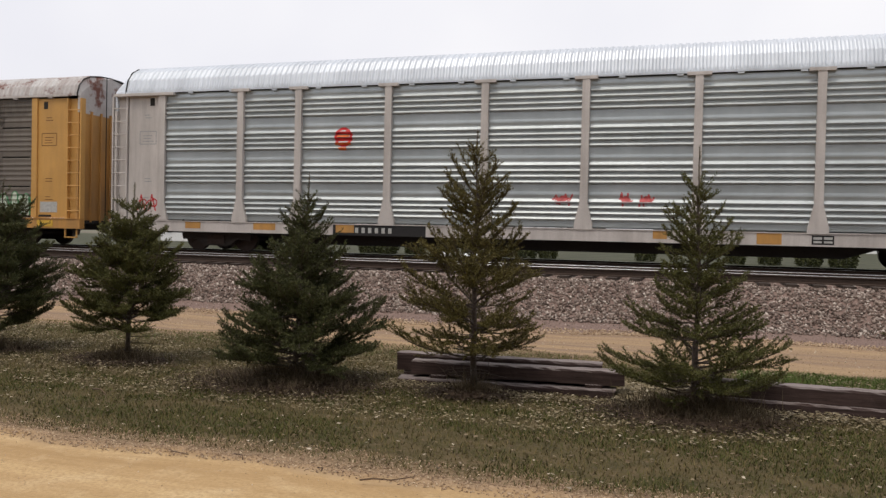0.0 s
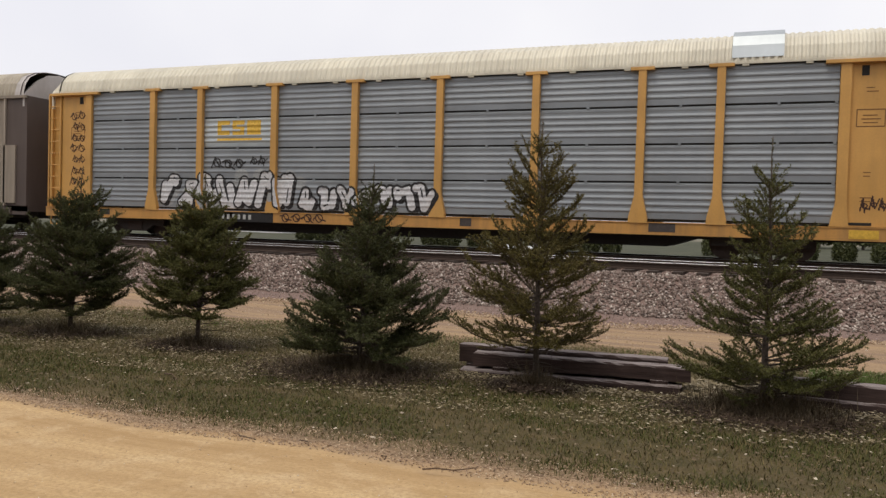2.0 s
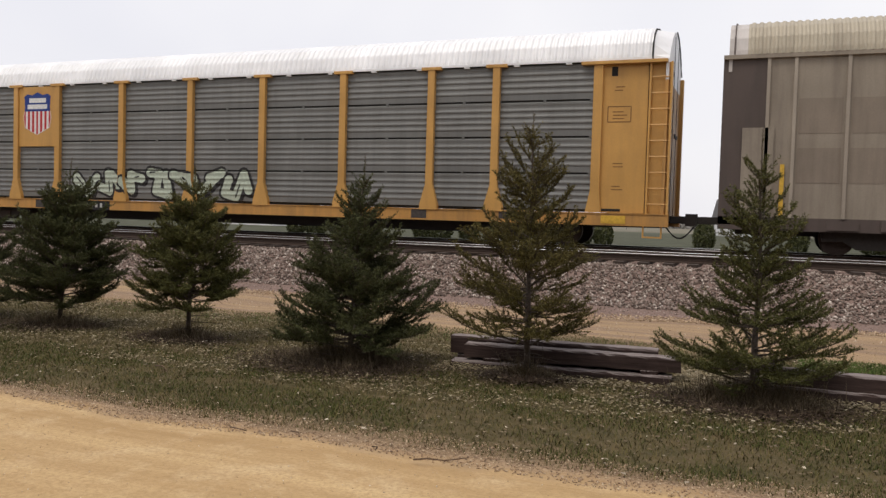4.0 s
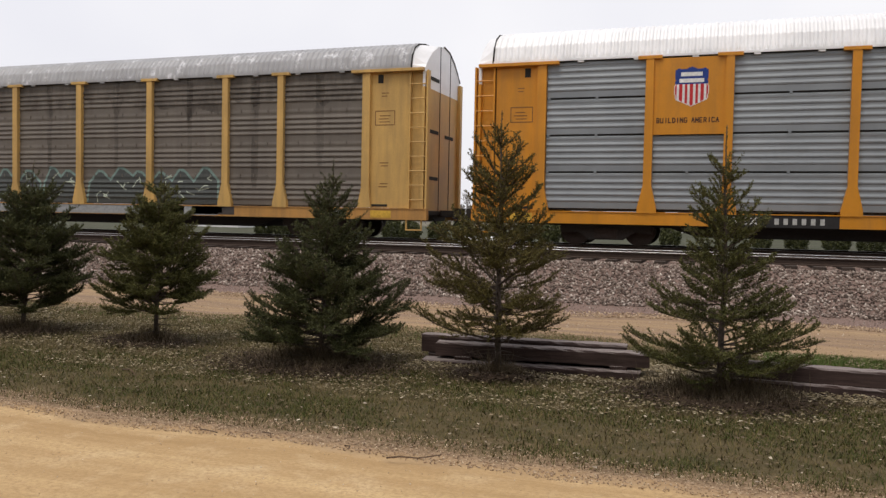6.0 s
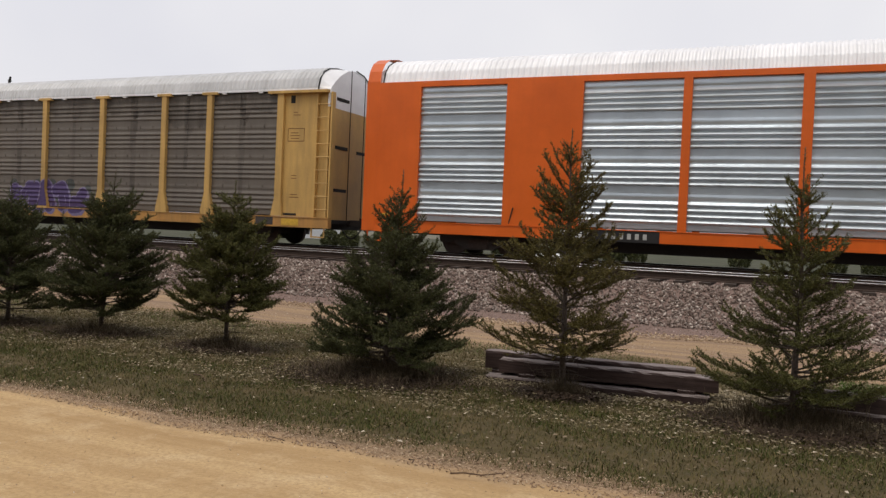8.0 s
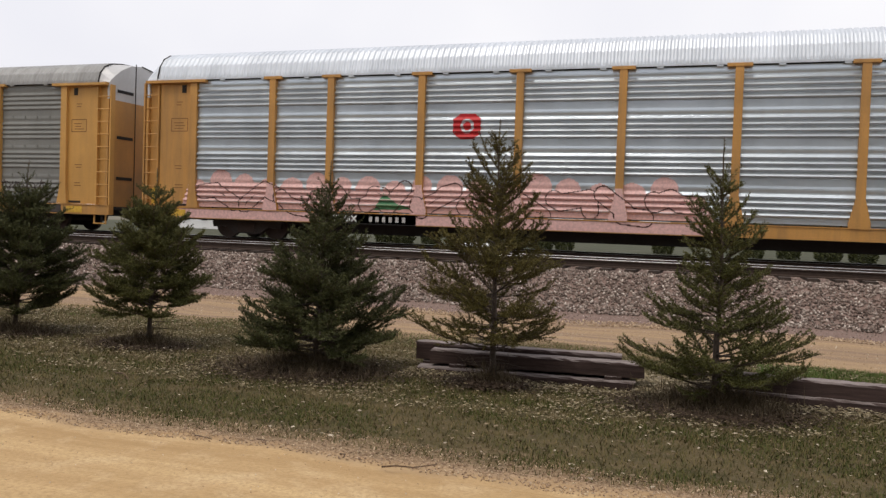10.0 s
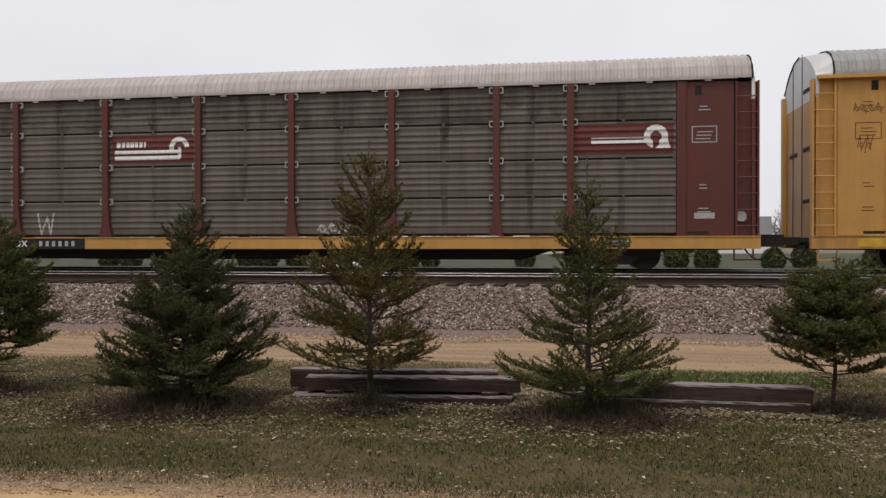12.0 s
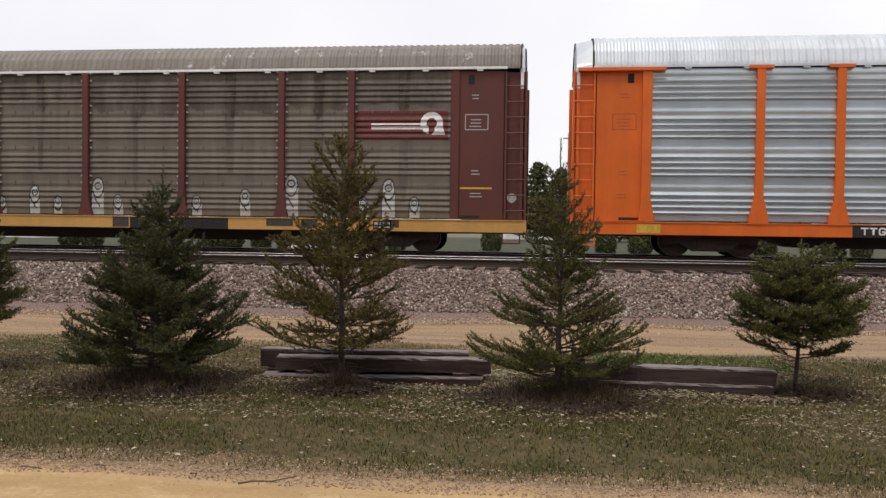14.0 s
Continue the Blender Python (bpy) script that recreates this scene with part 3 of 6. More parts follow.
# ---- the train: closed car carriers, one builder for all ----
HALF = 13.70
POSTS = (-8.975, -7.035, -4.2, -1.37, 1.37, 4.2, 7.035, 8.975)
PANEL_END = 11.685
EDGES = (-PANEL_END, *POSTS, PANEL_END)
Z0, Z1 = 0.95, 4.86
SIDE = 1.5
ROOF = [(-1.56, 4.9), (-1.55, 5.02), (-1.47, 5.33), (-1.28, 5.6), (-0.97, 5.78), (-0.5, 5.88), (0.0, 5.91)]
ROOF = ROOF + [(-y, z) for y, z in reversed(ROOF[:-1])]
HOOD = [(max(-1.52, min(1.52, y)), float(np.interp(abs(y), (0, 0.7, 1.25, 1.56), (5.86, 5.74, 5.24, 4.9)))) for y, _ in ROOF]
ROOF_END = HALF - 0.55
# some of the older cars have flatter roofs: k -> share of the full rise above the eaves
ROOF_RISE = {0: 0.98, 1: 0.82, 2: 0.91, 6: 0.88, 7: 0.95, 8: 0.86, 10: 0.8, 11: 0.78, 12: 0.98, 13: 0.85}
# the eaves of a few cars are painted unlike their roofs
EAVES = {1: "white_old", 8: "roof_white", 11: "roof_pinkish", 13: "roof_white"}


def rib(style, deep=1.0):
    """The side panel's profile: heights and how far each stands out."""
    pts = []
    if style == "group":
        course = (Z1 - Z0) / 4
        for c in range(4):
            base = Z0 + c * course
            pts.append((base, 0.0))
            for j in range(4):
                m = base + 0.22 + 0.154 * j
                pts += [(m - 0.07, 0.0), (m - 0.048, 0.052 * deep), (m - 0.02, 0.066 * deep), (m + 0.056, 0.0)]
            pts += [(base + 0.775, -0.001), (base + 0.83, 0.009), (base + 0.87, 0.009), (base + 0.93, 0.001)]
    else:
        course = (Z1 - Z0) / 4
        for c in range(4):
            base = Z0 + c * course
            pts += [(base, -0.038), (base + 0.042, -0.038), (base + 0.044, 0.0)]
            for j in range(4):
                m = base + 0.26 + 0.165 * j
                pts += [(m - 0.062, 0.0), (m - 0.036, 0.014), (m - 0.006, 0.017), (m + 0.05, 0.0)]
            pts += [(base + 0.86, 0.0), (base + 0.89, 0.007), (base + 0.94, 0.007)]
    pts.append((Z1, 0.0))
    return pts


RIBS = {"group": rib("group"), "group_low": rib("group", 0.45), "even": rib("even"), "flat": [(Z0, 0.0), (Z1, 0.0)]}


def out_at(style, z):
    p = RIBS[style]
    return float(np.interp(z, [a for a, _ in p], [b for _, b in p]))


def side_panel(style, x0, x1, sign, material, z0=Z0, z1=Z1):
    s = Shape()
    p = [(z, o) for z, o in RIBS[style] if z0 <= z <= z1]
    for (za, oa), (zb, ob_) in zip(p, p[1:]):
        q = [(x0, sign * (SIDE + oa), za), (x1, sign * (SIDE + oa), za), (x1, sign * (SIDE + ob_), zb), (x0, sign * (SIDE + ob_), zb)]
        s.quad(*(q if sign < 0 else q[::-1]))
    if style == "group_low":
        for c in range(1, 4):
            z = Z0 + c * (Z1 - Z0) / 4 - 0.09
            for i in range(1, int((x1 - x0) / 0.62) + 1):
                xc = x0 + (x1 - x0) * i / (int((x1 - x0) / 0.62) + 1)
                s.box(xc - 0.014, xc + 0.014, min(sign * (SIDE - 0.02), sign * (SIDE + 0.026)), max(sign * (SIDE - 0.02), sign * (SIDE + 0.026)), z - 0.05, z + 0.05)
    if style == "even":
        for c in range(1, 4):
            z = Z0 + c * (Z1 - Z0) / 4
            for xc in ((x0 + x1) / 2, x0 + 0.05, x1 - 0.05):
                s.box(xc - 0.035, xc + 0.035, min(sign * (SIDE - 0.04), sign * (SIDE + 0.012)), max(sign * (SIDE - 0.04), sign * (SIDE + 0.012)), z - 0.02, z + 0.055)
    s.box(x0, x1, min(sign * (SIDE - 0.06), sign * (SIDE - 0.04)), max(sign * (SIDE - 0.06), sign * (SIDE - 0.04)), z0, z1)
    return s


def post_shape(x, kind, sign):
    s = Shape()
    y0, y1 = (-1.63, -1.49) if sign < 0 else (1.49, 1.63)
    w = 0.1 if kind != "thin" else 0.085
    if kind == "thin":
        poly = [(x - w, 4.88), (x - w, 1.7), (x - 0.13, 1.2), (x - 0.2, 0.92), (x + 0.2, 0.92), (x + 0.13, 1.2), (x + w, 1.7), (x + w, 4.88)]
    else:
        flare = {"flare": 0.24, "wide": 0.27, "straight": 0.14}[kind]
        poly = [(x - w, 4.86), (x - w * 1.05, 1.6), (x - flare, 1.02), (x - flare, 0.88), (x + flare, 0.88), (x + flare, 1.02), (x + w * 1.05, 1.6), (x + w, 4.86)]
    s.prism(poly, y0, y1)
    if kind in ("flare", "wide"):
        a = sign * 1.645
        s.box(x - 0.3, x + 0.3, min(a, sign * 1.5), max(a, sign * 1.5), 4.83, 4.91)
    return s


def roof_shape():
    """A barrel roof with raised cross corrugations."""
    s = Shape()
    n = int(2 * ROOF_END / 0.044)
    k = len(ROOF)
    lift = (0.0, 0.0, 0.032, 0.032)
    for i in range(n + 1):
        x = -ROOF_END + i * 2 * ROOF_END / n
        o = lift[i % 4]
        for j, (y, z) in enumerate(ROOF):
            r = math.hypot(y, z - 4.4)
            s.v.append((x, y + o * y / r, z + (o * (z - 4.4) / r if 0 < j < k - 1 else 0)))
    for i in range(n):
        for j in range(k - 1):
            a = i * k + j
            s.f.append((a, a + k, a + k + 1, a + 1))
    return s


def end_wall(x, sign, z_low, z_high):
    s = Shape()
    poly = [(y, z) for y, z in HOOD] if z_high > 4.9 else [(-1.55, z_low), (-1.55, z_high), (1.55, z_high), (1.55, z_low)]
    if z_high > 4.9:
        poly = [(-1.52, z_low)] + poly + [(1.52, z_low)]
    i, k = len(s.v), len(poly)
    xa, xb = x, x - sign * 0.08
    s.v += [(xa, y, z) for y, z in poly] + [(xb, y, z) for y, z in poly]
    s.f += [tuple(range(i, i + k)), tuple(range(i + 2 * k - 1, i + k - 1, -1))]
    for j in range(k):
        s.f.append((i + j, i + k + j, i + k + (j + 1) % k, i + (j + 1) % k))
    return s


ROOF_MESH = {}
TRUCK = {}


def truck_meshes():
    frame_ = Shape()
    for sy in (-1, 1):
        frame_.prism([(-1.25, 0.52), (-1.2, 0.34), (-0.75, 0.36), (-0.45, 0.16), (0.45, 0.16), (0.75, 0.36), (1.2, 0.34), (1.25, 0.52), (0.8, 0.62), (-0.8, 0.62)], sy * 1.06 - 0.07, sy * 1.06 + 0.07)
    frame_.box(-0.25, 0.25, -1.05, 1.05, 0.35, 0.6)
    TRUCK["frame"] = frame_.mesh("truck_frame", M["steel_dark"])
    w = Shape()
    for sy in (-0.755, 0.755):
        w.wheel(0, sy - 0.07, sy + 0.07, 0.42, 0.42, 24)
    w.tube([(0, -1.12, 0.42), (0, 1.12, 0.42)], [0.08, 0.08], 8)
    TRUCK["wheels"] = w.mesh("wheelset", M["wheel"])
    TRUCK["spring"] = Shape().box(-0.3, 0.3, -1.16, -1.13, 0.2, 0.48).mesh("spring_nest", M["wheel"])


truck_meshes()


def inside(prims, X, Z):
    """Which grid points the painted primitives cover."""
    hit = np.zeros(X.shape, bool)
    for p in prims:
        k, a = p[0], p[1:]
        if k == "r":
            hit |= (X >= a[0]) & (X <= a[2]) & (Z >= a[1]) & (Z <= a[3])
        elif k == "c":
            d = np.hypot(X - a[0], (Z - a[1]) * (a[6] if len(a) > 6 else 1.0))
            m = (d <= a[2]) & (d >= a[3])
            if len(a) > 4 and a[4] is not None:
                w = np.degrees(np.arctan2(Z - a[1], X - a[0])) % 360
                m &= ((w - a[4]) % 360) <= ((a[5] - a[4]) % 360)
            hit |= m
        elif k == "s":
            ax, az, bx, bz, w = a
            t = np.clip(((X - ax) * (bx - ax) + (Z - az) * (bz - az)) / max(1e-9, (bx - ax) ** 2 + (bz - az) ** 2), 0, 1)
            hit |= np.hypot(X - ax - t * (bx - ax), Z - az - t * (bz - az)) <= w / 2
        elif k == "-":
            hit &= ~inside([a], X, Z)
        elif k == "p":
            pts = a[0]
            m = np.zeros(X.shape, bool)
            for (x1, z1), (x2, z2) in zip(pts, pts[1:] + pts[:1]):
                if z1 != z2:
                    m ^= ((z1 > Z) != (z2 > Z)) & (X < (x2 - x1) * (Z - z1) / (z2 - z1) + x1)
            hit |= m
    return hit


STUFF_MARKS = ("number_bar", "stencil_mark", "data_mark", "lettering", "door_label", "white_label", "emblem_bar")


def mask_mesh(name, parent, m, x0, zs, step, material, style="flat", lift=0.004, label="", base=SIDE):
    """Paint on a car's near side: runs of small quads that follow the panel's ribs."""
    s = Shape()
    for r, z in enumerate(zs):
        row = m[r]
        if not row.any():
            continue
        ya, yb = -(base + out_at(style, z) + lift), -(base + out_at(style, z + step) + lift)
        edges = np.flatnonzero(np.diff(np.concatenate([[0], row.astype(int), [0]])))
        for a, b in zip(edges[::2], edges[1::2]):
            s.quad((x0 + a * step, ya, z), (x0 + b * step, ya, z), (x0 + b * step, yb, z + step), (x0 + a * step, yb, z + step))
    if s.f:
        ob = part(name, s, material, parent, label)
        if name in STUFF_MARKS or name.startswith(("graffiti", "shield", "emblem")):
            ob["kind"] = "stuff"
        return ob


def painted(name, parent, prims, material, box, style="flat", lift=0.004, step=0.025, label="", base=SIDE):
    """Painted primitives inside a box of the car's side."""
    x0, z0, x1, z1 = box
    xs, zs = np.arange(x0, x1, step), np.arange(z0, z1, step)
    X, Z = np.meshgrid(xs + step / 2, zs + step / 2)
    return mask_mesh(name, parent, inside(prims, X, Z), x0, zs, step, material, style, lift, label, base)


GLYPH = {"T": [(0, 1, 1, 1), (0.5, 0, 0.5, 1)], "E": [(0, 0, 0, 1), (0, 1, 0.9, 1), (0, 0.5, 0.7, 0.5), (0, 0, 0.9, 0)], "X": [(0, 0, 1, 1), (0, 1, 1, 0)],
         "G": [(1, 0.85, 0.8, 1), (0.8, 1, 0.2, 1), (0.2, 1, 0, 0.8), (0, 0.8, 0, 0.2), (0, 0.2, 0.2, 0), (0.2, 0, 0.8, 0), (0.8, 0, 1, 0.2), (1, 0.2, 1, 0.45), (1, 0.45, 0.6, 0.45)],
         "B": [(0, 0, 0, 1), (0, 1, 0.8, 1), (0, 0.5, 0.8, 0.5), (0, 0, 0.8, 0), (0.85, 0.55, 0.85, 0.95), (0.85, 0.05, 0.85, 0.45)], "U": [(0, 0.1, 0, 1), (1, 0.1, 1, 1), (0.1, 0, 0.9, 0)],
         "I": [(0.5, 0, 0.5, 1)], "L": [(0, 0, 0, 1), (0, 0, 0.9, 0)], "D": [(0, 0, 0, 1), (0, 1, 0.7, 1), (0, 0, 0.7, 0), (0.7, 1, 1, 0.7), (1, 0.7, 1, 0.3), (1, 0.3, 0.7, 0)],
         "N": [(0, 0, 0, 1), (0, 1, 1, 0), (1, 0, 1, 1)], "A": [(0, 0, 0.5, 1), (0.5, 1, 1, 0), (0.2, 0.4, 0.8, 0.4)], "M": [(0, 0, 0, 1), (0, 1, 0.5, 0.3), (0.5, 0.3, 1, 1), (1, 1, 1, 0)],
         "R": [(0, 0, 0, 1), (0, 1, 0.8, 1), (0.85, 0.95, 0.85, 0.55), (0, 0.5, 0.8, 0.5), (0.4, 0.5, 0.95, 0)], "C": [(1, 0.9, 0.7, 1), (0.7, 1, 0.2, 1), (0.2, 1, 0, 0.8), (0, 0.8, 0, 0.2), (0, 0.2, 0.2, 0), (0.2, 0, 0.8, 0), (0.8, 0, 1, 0.12)]}


def strokes(word, x, z, w, h, gap, thick):
    prims = []
    for ch in word:
        for a, b, c, d in GLYPH.get(ch, []):
            prims.append(("s", x + a * w, z + b * h, x + c * w, z + d * h, thick))
        x += w + gap
    return prims


def autorack(name, k, label, body, post, panel, roof, style, kind, sill, cap="roof_white", far=None):
    """One closed car carrier; k is its place in the train."""
    rise = ROOF_RISE.get(k, 1.0)
    car = empty("autorack_car", pose(0, FAR_TRACK, RAIL_Z), label=label, category="railway car", group="car carriers of the train")
    mb, mp, mpan, mr, ms = M[body], M[post], M[panel], M[roof], M[sill]
    for sign in (-1, 1):
        for a, b in zip(EDGES, EDGES[1:]):
            if kind == "flush":
                continue
            part("side_panel", side_panel(style, a + 0.03, b - 0.03, sign, mpan), mpan, car)
        if style == "even":
            # dark strip laid in each course gap, standing in for its shade
            for c in range(4):
                z = Z0 + c * (Z1 - Z0) / 4
                part("gap_shade_strip", Shape().box(-PANEL_END, PANEL_END, min(sign * 1.45, sign * 1.474), max(sign * 1.45, sign * 1.474), z + 0.002, z + 0.04), M["seam"], car)
        if kind != "flush":
            for x in POSTS:
                part("post", post_shape(x, kind, sign), mp, car)
        s = Shape().box(-HALF, HALF, min(sign * 1.6, sign * 1.42), max(sign * 1.6, sign * 1.42), 0.58, 0.89)
        s.box(-HALF, HALF, min(sign * 1.62, sign * 1.4), max(sign * 1.62, sign * 1.4), 0.885, 0.91)
        part("side_sill", s, ms, car)
        if kind == "flush":
            part("eave_rail", Shape().box(-ROOF_END, ROOF_END, min(sign * 1.57, sign * 1.48), max(sign * 1.57, sign * 1.48), 4.862, 4.9), mb, car)
            continue
        part("eave_gap", Shape().box(-ROOF_END, ROOF_END, min(sign * 1.545, sign * 1.48), max(sign * 1.545, sign * 1.48), 4.862, 4.886), M["seam"], car)
        top = Shape().box(-ROOF_END, ROOF_END, min(sign * 1.59, sign * 1.48), max(sign * 1.59, sign * 1.48), 4.886, 4.95)
        for i in range(18):
            x = -12.3 + 1.45 * i
            top.box(x, x + 0.16, min(sign * 1.58, sign * 1.5), max(sign * 1.58, sign * 1.5), 4.84, 4.884)
        part("eave_rail", top, M[EAVES.get(k, roof)], car)
    part("deck", Shape().box(-HALF + 0.1, HALF - 0.1, -1.4, 1.4, 0.74, 0.86).box(-HALF + 0.3, HALF - 0.3, -1.4, 1.4, 2.2, 2.26).box(-HALF + 0.3, HALF - 0.3, -1.4, 1.4, 3.5, 3.56), M["black"], car)
    part("centre_sill", Shape().prism([(-13.4, 0.74), (-13.4, 0.55), (-8.4, 0.5), (-7.7, 0.28), (7.7, 0.28), (8.4, 0.5), (13.4, 0.55), (13.4, 0.74)], -0.95, 0.95), M["black"], car, "black fish-belly centre sill")
    if "mesh" not in ROOF_MESH:
        ROOF_MESH["mesh"] = roof_shape()
    roof_part = part("roof", ROOF_MESH["mesh"], mr, car)
    roof_end = HALF - 0.2 if kind == "thin" else ROOF_END
    roof_part.scale, roof_part.location = (roof_end / ROOF_END, 1, rise), (0, 0, 4.9 * (1 - rise))
    for e in (-1, 1):
        x_out = e * HALF
        xa, xb = sorted((e * PANEL_END, e * (HALF - 0.62)))
        # the fixed end panel of the side, its jamb and the ladder bay
        jx0, jx1 = sorted((e * (PANEL_END - 0.02), e * (PANEL_END + 0.2)))
        for sign in (-1, 1):
            y_in, y_out = sign * 1.42, sign * 1.5
            if kind == "flush":
                continue
            part("end_panel", Shape().box(xa + 0.01, xb - 0.01, min(y_in, y_out), max(y_in, y_out), 0.92, 4.84), mb, car)
            y2 = sign * 1.6
            jamb = Shape()
            if kind in ("flare", "wide"):
                inner, outer = e * (PANEL_END - 0.02), e * (PANEL_END + 0.22)
                jamb.prism([(inner, 4.86), (inner, 1.5), (inner - e * 0.12, 0.92), (outer + e * 0.06, 0.92), (outer, 1.5), (outer, 4.86)], min(y_out, y2), max(y_out, y2))
                ca, cb = sorted((e * (PANEL_END - 0.35), e * (HALF - 0.15)))
                jamb.box(ca, cb, min(y_out, sign * 1.66), max(y_out, sign * 1.66), 4.8, 4.88)
            else:
                jamb.box(jx0, jx1, min(y_out, sign * 1.55), max(y_out, sign * 1.55), 0.92, 4.86)
            part("door_jamb", jamb, mb, car)
            la, lb = sorted((e * (HALF - 0.6), e * (HALF - 0.02)))
            bay = Shape().box(la, lb, min(sign * 1.36, sign * 1.44), max(sign * 1.36, sign * 1.44), 0.6, 4.82)
            bay.box(la, la + 0.05, min(sign * 1.44, sign * 1.56), max(sign * 1.44, sign * 1.56), 0.6, 4.82)
            bay.box(lb - 0.05, lb, min(sign * 1.44, sign * 1.56), max(sign * 1.44, sign * 1.56), 0.6, 4.82)
            ladder = part("ladder", bay, mb, car)
            if sign < 0:
                for r in range(10):
                    part("rung", Shape().tube([(la + 0.03, sign * 1.55, 0.75 + 0.41 * r), (lb - 0.03, sign * 1.55, 0.75 + 0.41 * r)], [0.016, 0.016], 5), mb, ladder)
            if sign < 0:
                px = e * 12.2
                part("latch_pocket", Shape().box(px - 0.08, px + 0.08, -1.508, -1.49, 4.5, 4.74), M["seam"], car)
                part("door_slot", Shape().box(px - 0.26, px + 0.26, -1.506, -1.49, 0.95, 1.02), M["seam"], car)
                if body.startswith("yellow"):
                    part("reflector_plate", Shape().box(e * 12.3 - 0.32, e * 12.3 + 0.32, -1.612, -1.59, 0.63, 0.84), M["p_yellow"], car)
            sx0, sx1 = sorted((e * (HALF - 0.66), e * (HALF - 0.6)))
            part("door_gap", Shape().box(sx0, sx1, min(sign * 1.40, sign * 1.47), max(sign * 1.40, sign * 1.47), 0.92, 4.84), M["seam"], car)
        xe = e * (HALF - 0.12)
        door = part("end_door", end_wall(xe, e, 0.75, 4.36), M[far or body], car)
        for y in (-1.0, -0.55, -0.1, 0.35, 0.8, 1.25) if kind == "thin" else ():
            a, b = sorted((xe, xe + e * 0.05))
            part("door_rib", Shape().box(a, b, y - 0.035, y + 0.035, 0.8, 4.45), M[far or body], door)
        a, b = sorted((xe, xe + e * 0.012))
        part("door_seam", Shape().box(a, b, -0.3, -0.27, 0.8, 5.7).box(a, b, 0.6, 0.63, 0.8, 5.6), M["seam"], door)
        if kind in ("flare", "wide"):
            for y0, z in ((-1.15, 4.62), (-1.15, 3.1), (0.2, 3.05), (-1.15, 1.75)):
                part("vent_slot", Shape().box(a, b + (0.006 if e > 0 else 0), y0, y0 + 0.75, z, z + 0.1), M["seam"], door)
        hood = part("roof_hood", end_wall(xe, e, 4.9 - 0.54 / rise, 5.8), M[cap], car)
        hood.scale, hood.location = (1, 1, rise), (0, 0, 4.9 * (1 - rise))
        rim = Shape()
        rim.tube([(e * (roof_end + 0.01), y * 1.005, z) for y, z in ROOF], [0.026] * len(ROOF), 5)
        part("roof_rim", rim, M["seam"], hood)
        strip = Shape()
        ra, rb = e * roof_end, xe
        for (ya, za), (yb, zb), (yc, zc), (yd, zd) in zip(ROOF, ROOF[1:], HOOD, HOOD[1:]):
            strip.quad((ra, ya, za - 0.02), (rb, yc, zc), (rb, yd, zd), (ra, yb, zb - 0.02))
        part("hood_skin", strip, M[cap], hood)
        part("door_edge", Shape().tube([(xe + e * 0.01, y, z + 0.015) for y, z in HOOD[6:]], [0.022] * len(HOOD[6:]), 5), M["seam"], hood)
        a, b = sorted((e * (HALF - 0.2), e * 14.31))
        coup = part("coupler", Shape().box(a, b, -0.1, 0.1, 0.68, 0.88).box(min(e * 14.0, e * 14.3), max(e * 14.0, e * 14.3), -0.17, 0.17, 0.62, 0.95), M["steel_dark"], car)
        part("air_hose", Shape().tube([(e * (13.5 + 0.11 * i), -0.45, 0.62 - 0.34 * math.sin(math.pi * i / 7)) for i in range(8)], [0.025] * 8, 6), M["black"], coup)
        part("step_iron", Shape().box(min(e * 13.05, e * 13.55), max(e * 13.05, e * 13.55), -1.56, -1.5, 0.28, 0.32).box(e * 13.07 - 0.02, e * 13.07 + 0.02, -1.55, -1.51, 0.3, 0.6).box(e * 13.53 - 0.02, e * 13.53 + 0.02, -1.55, -1.51, 0.3, 0.6), mb, car)
        truck = part("truck", TRUCK["frame"], None, car)
        truck.location = (e * 10.06, 0, 0)
        for dx in (-0.86, 0.86):
            w = part("wheelset", TRUCK["wheels"], None, truck)
            w.location = (dx, 0, 0)
        part("spring_nest", TRUCK["spring"], None, truck)
    # reporting mark panel: letters and bars for digits
    return car


def mark(car, x, code, digits=6, plate=True, material="p_white", z=0.66):
    """The reporting mark, and a bar for each digit of the number."""
    if plate:
        painted("number_plate", car, [("r", x - 0.1, 0.585, x + 2.75, 0.885)], M["black"], (x - 0.2, 0.58, x + 5, 0.9), lift=0.003, base=1.6)
    if code:
        painted("lettering", car, strokes(code, x + 0.12, z, 0.14, 0.15, 0.07, 0.04), M[material], (x - 0.1, 0.58, x + 2.5, 0.9), lift=0.007, step=0.0125, base=1.6)
    x0 = x + (1.3 if code else 0.6)
    for i in range(digits):
        a = x0 + 0.205 * i
        painted("number_bar", car, [("r", a, z, a + 0.1, z + 0.15)], M["p_dim"], (a - 0.05, 0.58, a + 0.2, 0.9), lift=0.007, step=0.0125, base=1.6)


